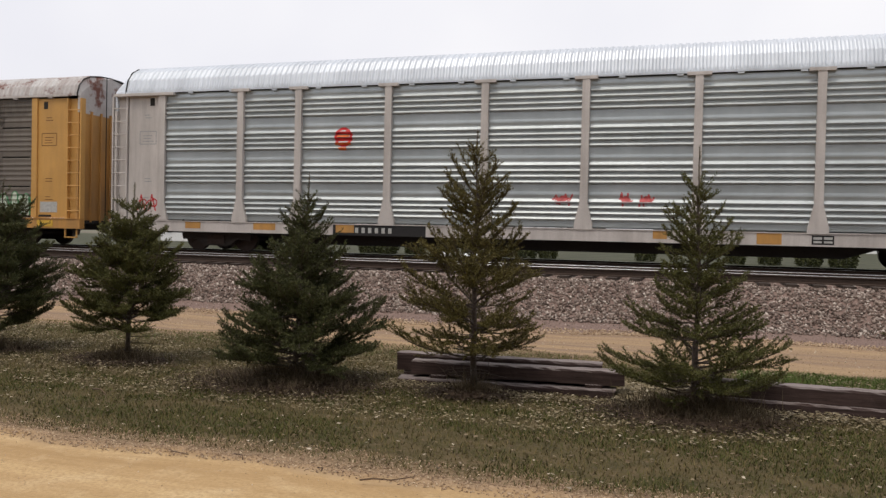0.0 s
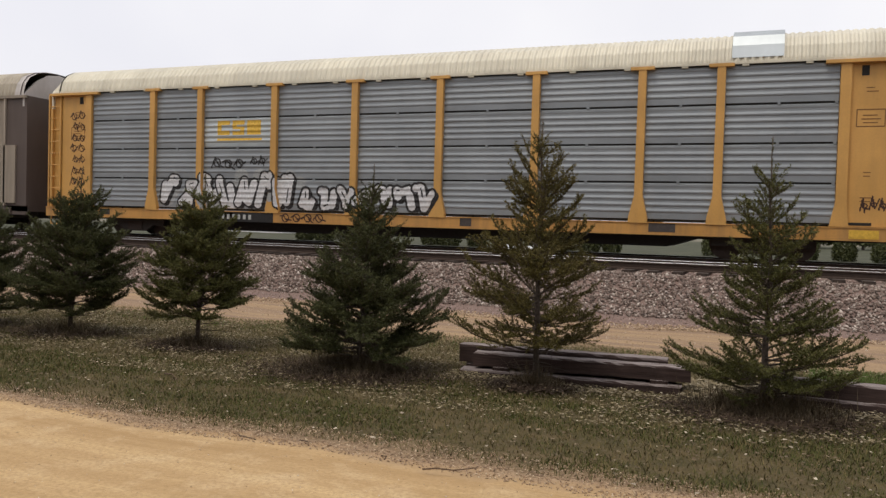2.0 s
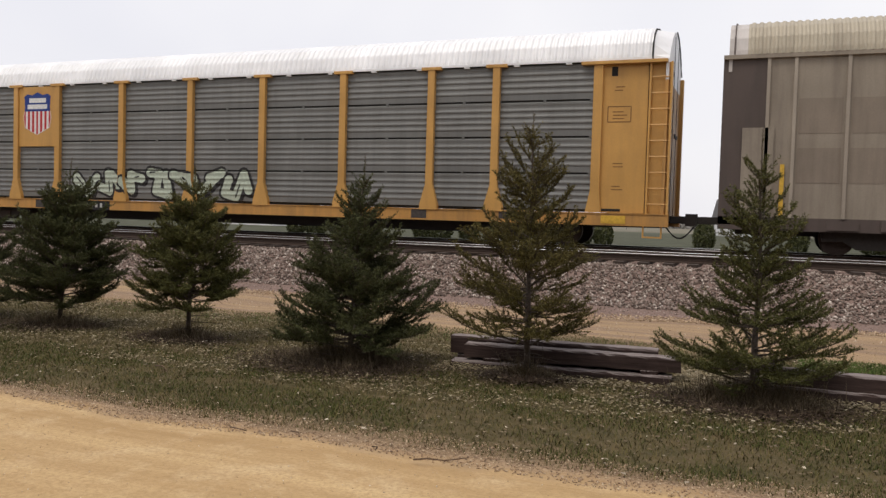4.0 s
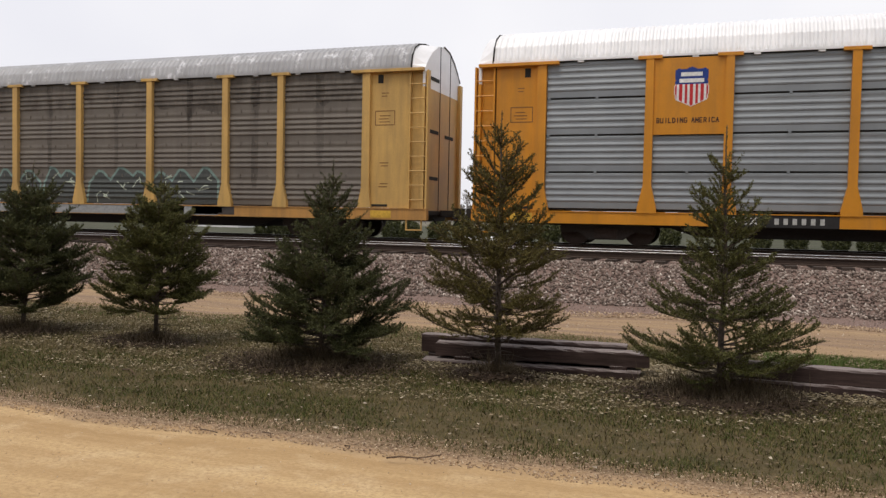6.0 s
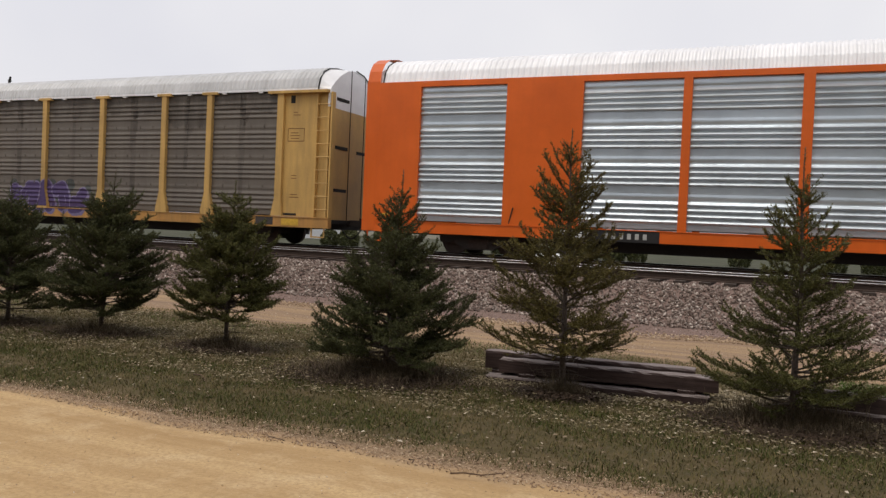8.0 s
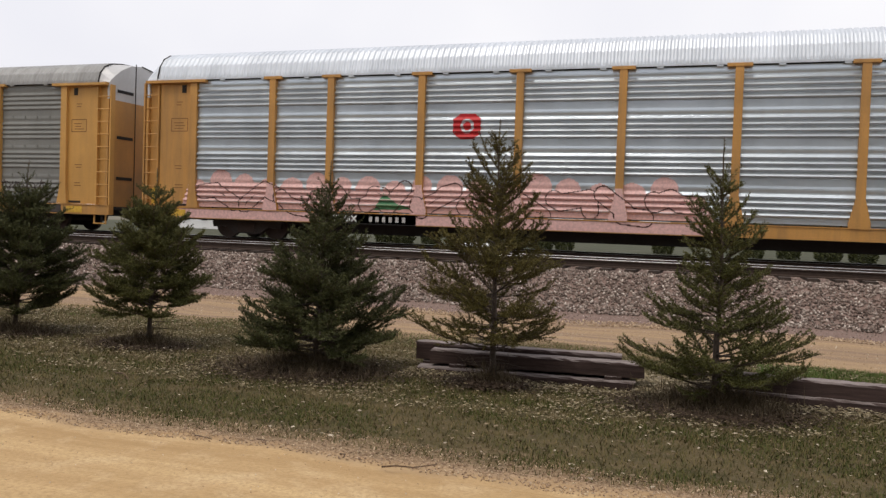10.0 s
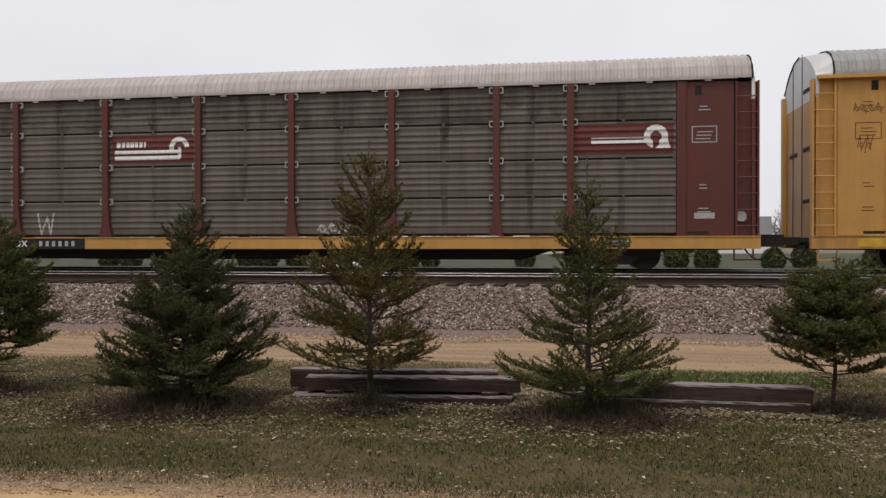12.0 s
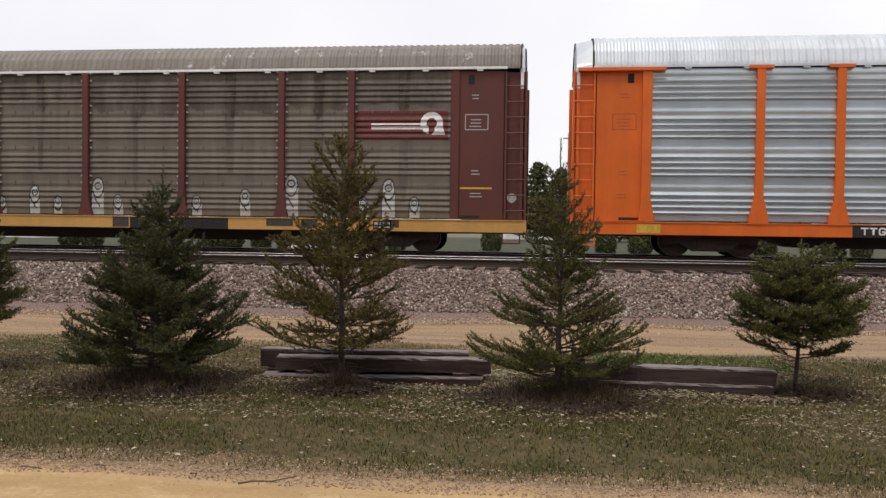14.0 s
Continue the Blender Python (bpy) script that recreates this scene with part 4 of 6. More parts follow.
def small_marks(car, material, rng_seed, bars=True):
    """Stencilled data on the end panels, too small to read."""
    rng = random.Random(rng_seed)
    prims = []
    for cx in (-12.35, 12.35):
        for z, n, w in ((4.2, 2, 0.3), (3.55, 3, 0.42), (2.2, 2, 0.3), (1.6, 2, 0.36)):
            for i in range(n):
                prims.append(("r", cx - w / 2 + rng.uniform(0, 0.05), z - 0.09 * i, cx + w / 2 - rng.uniform(0, 0.12), z - 0.09 * i + 0.03))
        prims += [("s", cx - 0.3, 3.7, cx + 0.3, 3.7, 0.016), ("s", cx - 0.3, 3.3, cx + 0.3, 3.3, 0.016), ("s", cx - 0.3, 3.3, cx - 0.3, 3.7, 0.016), ("s", cx + 0.3, 3.3, cx + 0.3, 3.7, 0.016)]
    for lo, hi in ((-12.8, -11.9), (11.9, 12.8)):
        painted("stencil_mark", car, prims, M[material], (lo, 1.4, hi, 4.4), step=0.0125)


def data_plates(car, xs, material="black"):
    for x in xs:
        painted("data_plate", car, [("r", x, 0.63, x + 0.5, 0.84)], M["black"], (x - 0.1, 0.6, x + 0.7, 0.9), base=1.6, lift=0.004)
        painted("data_mark", car, [("r", x + 0.04, 0.75, x + 0.22, 0.81), ("r", x + 0.28, 0.75, x + 0.46, 0.81), ("r", x + 0.04, 0.66, x + 0.22, 0.71), ("r", x + 0.28, 0.66, x + 0.46, 0.71)], M["p_dim"], (x, 0.6, x + 0.6, 0.9), base=1.6, lift=0.008, step=0.0125)


def sill_patches(car, seed, material, n=9):
    rng = random.Random(seed)
    for _ in range(n):
        x = rng.uniform(-11.5, 11)
        painted("sill_patch", car, [("r", x, 0.6 + rng.uniform(0, 0.1), x + rng.uniform(0.3, 0.9), 0.87)], M[material], (x - 0.1, 0.58, x + 1, 0.9), base=1.6)


def bolts(car, material="p_white", small=False):
    """Pale bracket ends where the posts hold the panel courses."""
    course = (Z1 - Z0) / 4
    me = {d: Shape().box(-0.04, 0.04, -1.57, -1.5, -0.09, -0.055).box(-0.04, 0.04, -1.57, -1.5, 0.055, 0.09).box(min(d * 0.03, d * 0.06), max(d * 0.03, d * 0.06), -1.57, -1.5, -0.07, 0.07).mesh("bracket", M[material]) for d in (-1, 1)}
    if small:
        me = {d: Shape().box(-0.022, 0.022, -1.56, -1.5, -0.12, -0.075).box(-0.022, 0.022, -1.56, -1.5, 0.075, 0.12).mesh("bracket", M[material]) for d in (-1, 1)}
    for x in POSTS:
        for c in (1, 2, 3, 4):
            for d in (-1, 1):
                o = part("bracket", me[d], None, car)
                o.location = (x + d * 0.13, 0, Z0 + course * c - (0.09 if c == 4 else 0))


def stain_bands(car, style, amount=1.0, seed=0):
    """Dark grime bands where the inner frames back the panels."""
    rng = random.Random(seed)
    for a, b in zip(EDGES, EDGES[1:]):
        m, w, low = (a + b) / 2 + rng.uniform(-0.08, 0.08), rng.uniform(0.18, 0.34), rng.uniform(1.0, 2.4)
        painted("grime_band", car, [("p", [(m - w / 2, 4.84), (m + w / 2, 4.84), (m + w * 0.4, (low + 4.84) / 2), (m + w * 0.3, low), (m - w * 0.3, low), (m - w * 0.45, (low + 4.84) / 2)])], M["grime"], (m - 0.4, Z0 + 0.02, m + 0.4, 4.84), style, 0.003, 0.04)
    for a, b in zip(EDGES, EDGES[1:]):
        z, m = rng.uniform(3.6, 4.2), (a + b) / 2
        painted("grime_patch", car, [("p", [(a + 0.12, 4.84), (a + 0.12, z + 0.3), (a + 0.4, z + 0.1), (m - 0.2, z + 0.2), (m, z - rng.uniform(0, 0.5)), (m + 0.3, z + 0.15), (b - 0.3, z + rng.uniform(-0.2, 0.2)), (b - 0.12, z + 0.2), (b - 0.12, 4.84)])], M["grime"], (a, Z0 + 0.02, b, 4.84), style, 0.0045, 0.04)


def scribble(rng, x0, x1, z0, z1, n, thick):
    """A run of looping strokes."""
    prims, w = [], (x1 - x0) / n
    for i in range(n):
        x = x0 + i * w
        zm = z0 + (z1 - z0) * rng.uniform(0.75, 1.0)
        prims += [("s", x, z0 + rng.uniform(0, 0.2), x + w * 0.3, zm, thick), ("s", x + w * 0.3, zm, x + w * rng.uniform(0.5, 0.8), z0 + rng.uniform(0, 0.5) * (zm - z0), thick),
                  ("s", x + w * 0.6, z0 + 0.3 * (zm - z0), x + w * 1.05, zm - rng.uniform(0, 0.3), thick), ("c", x + w * 0.5, (z0 + zm) / 2, w * 0.34, w * 0.34 - thick)]
    return prims


def fat_strokes(rng, x, w, z0, z1, thick):
    """The bones of one abstract sprayed figure: a fat bend that wanders up and down its cell."""
    lo, hi = z0 + thick * 0.55, z1 - thick * 0.55
    pts = []
    for i in range(5):
        u = x + thick * 0.45 + (w - thick * 0.8) * min(1.0, max(0.0, i / 4 + rng.uniform(-0.3, 0.3)))
        up = (i + rng.randrange(2)) % 2
        pts.append((u, lo + (hi - lo) * (rng.uniform(0.6, 1.0) if up else rng.uniform(0.0, 0.35))))
    return list(zip(pts, pts[1:]))


def throwup(car, seed, x0, x1, z0, z1, n, fill, edge, style, extra=None, thick=0.07, shade=True, fat=None):
    """A row of fat overlapping sprayed figures with an outline and a thrown shadow, over panels, posts and sill."""
    rng = random.Random(seed)
    step = 0.022
    xs, zs = np.arange(x0 - 0.5, x1 + 0.6, step), np.arange(min(z0, Z0) - 0.1, z1 + 0.45, step)
    zs = zs[zs >= 0.6]
    X, Z = np.meshgrid(xs + step / 2, zs + step / 2)
    body, line, deep = (np.zeros(X.shape, bool) for _ in range(3))
    w = (x1 - x0) / n
    fat = fat or min(0.34, w * 0.36, (z1 - z0) * 0.34)
    line_w = thick * 0.75
    for i in range(n):
        lift = rng.uniform(-0.06, 0.06)
        segs = fat_strokes(rng, x0 + i * w - 0.04, w * 1.1, z0 + lift, z1 + lift, fat)
        wide = inside([("s", *p, *q, fat + 2 * line_w) for p, q in segs], X, Z)
        core = inside([("s", *p, *q, fat) for p, q in segs], X, Z)
        if shade:
            deep |= inside([("s", p[0] + 0.09, p[1] - 0.07, q[0] + 0.09, q[1] - 0.07, fat + line_w) for p, q in segs], X, Z)
        body = (body & ~wide) | core
        line = (line & ~core) | (wide & ~core)
        p, q = rng.choice(segs)
        line |= inside([("s", p[0], p[1], (p[0] + q[0]) / 2, (p[1] + q[1]) / 2 + 0.04, thick * 0.5)], X, Z)
    deep &= ~(body | line)
    mist = np.zeros(X.shape, bool)
    if extra:
        mist = inside([("c", rng.uniform(x0 - 0.25, x1 + 0.35), rng.uniform(z0, z1 - 0.1), rng.uniform(0.14, 0.32), 0) for _ in range(n * 3)], X, Z) & ~(body | line | deep)
    on_post = inside([("r", p - 0.1, 1.6, p + 0.1, 4.8) for p in POSTS] + [("p", [(p - 0.24, 0.9), (p - 0.24, 1.02), (p - 0.105, 1.6), (p + 0.105, 1.6), (p + 0.24, 1.02), (p + 0.24, 0.9)]) for p in POSTS], X, Z)
    for name, m, mat, up in (("graffiti_halo", mist, extra, 0.003), ("graffiti_shadow", deep, edge if fill else None, 0.004), ("graffiti_fill", body, fill, 0.006), ("graffiti_outline", line, edge, 0.009)):
        if not mat:
            continue
        panel, sill = m & (Z > Z0 + 0.01), m & (Z < 0.88)
        mask_mesh(name, car, panel, xs[0], zs, step, M[mat], style, up)
        if style != "flat":
            mask_mesh(name + "_on_post", car, panel & on_post, xs[0], zs, step, M[mat], "flat", up, base=1.63)
        if z0 < 0.9:
            mask_mesh(name + "_on_sill", car, sill, xs[0], zs, step, M[mat], "flat", up, base=1.6)


def peaks(car, seed, xs, z0, z1, style):
    """Pointed, interlocking sprayed letters with a misty rim."""
    rng = random.Random(seed)
    fill, rim, inner = [], [], []
    for i, x in enumerate(xs):
        w, top = rng.uniform(0.42, 0.56), z1 - rng.uniform(0, 0.22)
        pts = [(x - w, z0), (x - w * rng.uniform(0.75, 0.95), z0 + 0.55 * (z1 - z0)), (x - w * 0.2, top), (x + w * 0.1, top - 0.02), (x + w * rng.uniform(0.7, 0.95), top - rng.uniform(0.25, 0.4)), (x + w * 0.8, z0)]
        fill.append(("p", pts))
        for p, q in zip(pts, pts[1:]):
            rim.append(("s", *p, *q, 0.15))
        for _ in range(3):
            u, v = x + rng.uniform(-0.5, 0.4) * w, z0 + rng.uniform(0.15, 0.7) * (z1 - z0)
            inner.append(("s", u, v, u + rng.uniform(-0.25, 0.3), v + rng.uniform(-0.3, 0.3), 0.03))
            inner.append(("s", u, v, u + rng.uniform(0.05, 0.3), v + rng.uniform(-0.08, 0.08), 0.03))
    box = (min(xs) - 0.8, Z0, max(xs) + 0.8, z1 + 0.2)
    painted("graffiti_rim", car, rim, M["p_mist"], box, style, 0.005, 0.022)
    painted("graffiti_fill", car, fill, M["p_slate"], box, style, 0.008, 0.022)
    painted("graffiti_stroke", car, inner, M["p_pale"], box, style, 0.011, 0.018)
    painted("graffiti_on_sill", car, [("r", min(xs) - 0.5, 0.6, max(xs) + 0.5, 0.88)], M["p_grey"], (min(xs) - 0.5, 0.6, max(xs) + 0.5, 0.88), "flat", 0.004, 0.03, base=1.6)


def emblem_panel(car, x0, x1, z0, z1, material, style):
    painted("sign_panel", car, [("r", x0, z0, x1, z1)], M[material], (x0, z0, x1, z1), style, 0.006, 0.03)


def sign_plate(car, x0, x1, z0, z1, material):
    """A flat sheet fixed over the ribs."""
    part("sign_plate", Shape().box(x0, x1, -1.575, -1.5, z0, z1), M[material], car)


def shield(car, cx, cz, w, h, style, words=False):
    """A shield: blue top, red and white stripes below."""
    def outline(g):
        a, b = w / 2 + g, h / 2 + g
        return ("p", [(cx - a * 0.95, cz + b * 0.8), (cx - a * 0.75, cz + b * 0.92), (cx - a * 0.4, cz + b * 0.86), (cx, cz + b), (cx + a * 0.4, cz + b * 0.86), (cx + a * 0.75, cz + b * 0.92), (cx + a * 0.95, cz + b * 0.8),
                      (cx + a * 0.9, cz + b * 0.3), (cx + a, cz - b * 0.2), (cx + a * 0.9, cz - b * 0.65), (cx + a * 0.4, cz - b * 0.85), (cx, cz - b), (cx - a * 0.4, cz - b * 0.85), (cx - a * 0.9, cz - b * 0.65), (cx - a, cz - b * 0.2), (cx - a * 0.9, cz + b * 0.3)])
    box = (cx - w, cz - h, cx + w, cz + h)
    split = cz + h * 0.06
    painted("shield_field", car, [outline(0.0), ("-", "r", cx - w, split, cx + w, cz + h)], M["p_white"], box, "flat", 0.004, 0.02, base=1.575)
    painted("shield_top", car, [outline(0.0), ("-", "r", cx - w, cz - h, cx + w, split)], M["p_blue"], box, "flat", 0.004, 0.02, base=1.575)
    n = 6
    stripes = []
    for i in range(n + 1):
        x = cx - w / 2 + w * (i + 0.05) / (n + 0.6)
        stripes.append((x, x + w * 0.5 / (n + 0.6)))
    keep = [outline(-0.02), ("-", "r", cx - w, split, cx + w, cz + h)]
    for (a, b), (c, d) in zip(stripes, stripes[1:]):
        keep.append(("-", "r", b, cz - h, c, cz + h))
    painted("shield_stripes", car, keep, M["p_red"], box, "flat", 0.008, 0.02, base=1.575)
    for half, lo, hi in ((0.3, 0.26, 0.36), (0.36, 0.11, 0.21)):
        painted("shield_band", car, [("r", cx - w * half, cz + h * lo, cx + w * half, cz + h * hi)], M["p_white"], box, "flat", 0.008, 0.02, base=1.575)


def wheel_emblem(car, x0, x1, zc, style, flip=False):
    """A brown board with two white lines that run into an open wheel."""
    emblem_panel(car, x0 + 0.12, x1 - 0.12, zc - 0.42, zc + 0.36, "p_brown", style)
    cx = x1 - 0.55
    box = (x0, zc - 0.6, x1, zc + 0.6)
    if not flip:
        prims = [("c", cx, zc, 0.3, 0.17, 0, 200), ("r", x0 + 0.2, zc - 0.16, cx + 0.02, zc - 0.07), ("r", x0 + 0.2, zc - 0.33, cx + 0.02, zc - 0.22), ("s", cx, zc - 0.28, cx, zc - 0.02, 0.1),
                 ("r", x0 + 0.25, zc + 0.02, x0 + 1.15, zc + 0.19)]
        prims += [("-", "r", x0 + 0.25 + 0.135 * i, zc, x0 + 0.28 + 0.135 * i, zc + 0.2) for i in range(1, 7)]
    else:
        prims = [("c", cx, zc + 0.02, 0.3, 0.14), ("-", "r", cx - 0.08, zc - 0.3, cx + 0.08, zc - 0.1), ("p", [(cx - 0.02, zc - 0.28), (cx + 0.36, zc - 0.28), (cx + 0.27, zc)]), ("r", x0 + 0.55, zc - 0.13, cx - 0.2, zc - 0.06), ("r", x0 + 0.55, zc - 0.02, cx - 0.3, zc + 0.03)]
    painted("emblem", car, prims, M["p_white"], box, style, 0.012, 0.02)


TRAIN = []


def add(k, car):
    TRAIN.append((k, car))
    return car


# the cars, in the order in which they pass
c = add(0, autorack("autorack", 0, "silver-panelled autorack car with dull white posts", "white_old", "white_old", "galv_mid", "roof_silver", "group", "flare", "white_old", "roof_silver"))
painted("emblem", c, [("c", -5.6, 3.42, 0.28, 0.2), ("r", -5.86, 3.3, -5.36, 3.4), ("r", -5.8, 3.5, -5.42, 3.58)], M["p_red"], (-6.2, 3.0, -5, 3.9), "group", 0.008, 0.02)
painted("emblem_bar", c, [("r", -5.86, 3.2, -5.36, 3.26), ("r", -5.8, 3.42, -5.42, 3.48), ("r", -5.75, 3.05, -5.5, 3.12)], M["p_orange"], (-6.2, 3.0, -5, 3.9), "group", 0.012, 0.02)
for x0, x1, sd in ((0.55, 1.05, 1), (2.3, 2.6, 2), (2.8, 3.15, 4)):
    painted("graffiti_tag", c, scribble(random.Random(sd), x0, x1, 1.5, 1.85, 2, 0.045) + [("c", (x0 + x1) / 2, 1.68, 0.1, 0)], M["p_faded_red"], (x0 - 0.4, 1.3, x1 + 0.4, 2.1), "group")
painted("graffiti_tag", c, scribble(random.Random(7), -12.7, -11.9, 1.2, 1.8, 2, 0.04), M["p_red"], (-13, 1, -11.7, 2.1))
mark(c, -5.75, "", 6)
data_plates(c, (6.9,))
sill_patches(c, 1, "yellow_orange", 5)
small_marks(c, "p_grey", 1)

c = add(1, autorack("autorack", 1, "grimy grey-brown autorack car with yellow ends, rusty roof", "yellow", "yellow", "galv_brown", "roof_rust", "even", "thin", "yellow_orange", "roof_rust", "yellow_orange"))
bolts(c)
stain_bands(c, "even", seed=2)
emblem_panel(c, -6.92, -4.3, 2.85, 3.87, "yellow", "even")
painted("emblem", c, [("s", -6.1, 3.57, -5.55, 3.57, 0.11), ("s", -6.1, 3.57, -6.1, 3.15, 0.11), ("s", -6.1, 3.15, -5.55, 3.15, 0.11), ("s", -5.55, 3.15, -5.55, 3.57, 0.11), ("p", [(-5.5, 3.62), (-5.3, 3.62), (-4.98, 3.1), (-5.18, 3.1)])],
        M["p_dkbrown"], (-6.9, 2.9, -4.3, 3.9), "even", 0.014, 0.02)
throwup(c, 5, 4.4, 6.9, 0.95, 1.75, 4, "p_green", "p_pale", "even", None, 0.05)
throwup(c, 6, 1.6, 4.0, 0.95, 1.8, 4, "p_slate", "p_silver", "even", None, 0.06)
throwup(c, 8, -1.2, 1.3, 0.95, 1.6, 4, "p_silver", "p_black", "even", None, 0.05)
throwup(c, 9, 9.8, 11.6, 0.95, 1.8, 4, "p_pale", "p_green", "even", None, 0.05)
throwup(c, 10, 7.0, 9.5, 0.95, 2.05, 3, "p_slate", "p_chalk", "even", "p_tan", 0.06)
painted("graffiti_on_sill", c, scribble(random.Random(11), 7.3, 10.2, 0.64, 0.86, 7, 0.05), M["p_red"], (7, 0.6, 10.4, 0.88), "flat", 0.004, 0.02, base=1.6)
painted("graffiti_tag", c, scribble(random.Random(4), -4.0, -1.6, 1.0, 1.7, 4, 0.06), M["p_dim"], (-4.2, 0.96, -1.4, 1.9), "even")
painted("graffiti_tag", c, [("r", -12.7, 1.1, -12.0, 1.45), ("r", 12.0, 1.1, 12.7, 1.45)], M["p_dim"], (-13, 1, 13, 1.5))
mark(c, -7.6, "ETTX", 6)
sill_patches(c, 2, "p_soot", 12)
data_plates(c, (10.0,))
small_marks(c, "p_stencil", 2)

c = add(2, autorack("autorack", 2, "galvanised autorack car with yellow posts, cream roof and spray-painted lower panels", "yellow", "yellow", "galv_soft", "roof_cream", "even", "flare", "yellow_orange", "roof_cream", "yellow"))
painted("sign_patch", c, [("r", -6.9, 2.98, -4.32, 3.9)], M["galv_mid"], (-6.92, 2.98, -4.3, 3.9), "even", 0.004, 0.03, "cleaner bare metal patch")
painted("emblem", c, [("p", [(-6.4, 3.34), (-6.4, 3.8), (-5.92, 3.8), (-5.92, 3.34)]), ("p", [(-5.82, 3.34), (-5.82, 3.8), (-5.36, 3.8), (-5.36, 3.34)]), ("p", [(-5.26, 3.34), (-5.26, 3.8), (-4.74, 3.8), (-4.74, 3.34)]),
                      ("-", "r", -6.24, 3.48, -5.92, 3.66), ("-", "r", -5.66, 3.6, -5.36, 3.66), ("-", "r", -5.82, 3.46, -5.52, 3.52), ("r", -6.4, 3.16, -4.7, 3.24)], M["p_yellow"], (-6.9, 3.1, -4.3, 4), "even", 0.008, 0.02)
throwup(c, 12, -8.6, -3.4, 0.95, 2.2, 7, "p_chalk", "p_black", "even", "p_grey", 0.075)
painted("graffiti_tag", c, scribble(random.Random(15), -6.6, -5.3, 2.3, 2.62, 3, 0.05) + scribble(random.Random(16), -5.1, -4.5, 2.35, 2.7, 2, 0.04), M["p_black"], (-6.9, 2.2, -4.3, 2.8), "even", 0.008, 0.02)
throwup(c, 13, -3.3, 1.25, 0.95, 1.8, 7, "p_chalk", "p_black", "even", None, 0.09)
painted("graffiti_on_sill", c, scribble(random.Random(18), -3.9, -2.3, 0.66, 0.86, 4, 0.04), M["p_dkbrown"], (-4, 0.6, -2, 0.88), "flat", 0.004, 0.02, base=1.6)
for i in range(7):
    painted("graffiti_tag", c, scribble(random.Random(140 + i), -12.7 + 0.06 * (i % 3), -11.98, 1.65 + 0.38 * i, 2.0 + 0.38 * i, 2, 0.032), M["p_dkbrown"], (-12.85, 1.5, -11.72, 4.6), step=0.018)
painted("graffiti_tag", c, [("s", -12.6, 1.45, -12.0, 1.45, 0.03), ("s", -12.6, 1.2, -12.0, 1.2, 0.03), ("s", -12.6, 1.2, -12.6, 1.45, 0.03), ("s", -12.0, 1.2, -12.0, 1.45, 0.03)] + scribble(random.Random(149), 12.2, 12.8, 1.25, 1.7, 3, 0.035), M["p_dkbrown"], (-12.9, 1.1, 13, 1.9), step=0.018)
mark(c, -6.9, "", 7)
patch = Shape()
for (ya, za), (yb, zb) in zip(ROOF[1:6], ROOF[2:7]):
    patch.quad((9.2, ya * 1.022, za + 0.02), (10.4, ya * 1.022, za + 0.02), (10.4, yb * 1.022, zb + 0.026), (9.2, yb * 1.022, zb + 0.026))
part("roof_patch", patch, M["galv_mid"], c, "bare galvanised patch on the roof")
sill_patches(c, 3, "p_soot", 5)
small_marks(c, "p_stencil", 3)

D = add(3, empty("autorack_car", pose(0, FAR_TRACK, RAIL_Z), label="grimy beige autorack car with smooth ribbed sides and a brown end", category="railway car", group="car carriers of the train"))


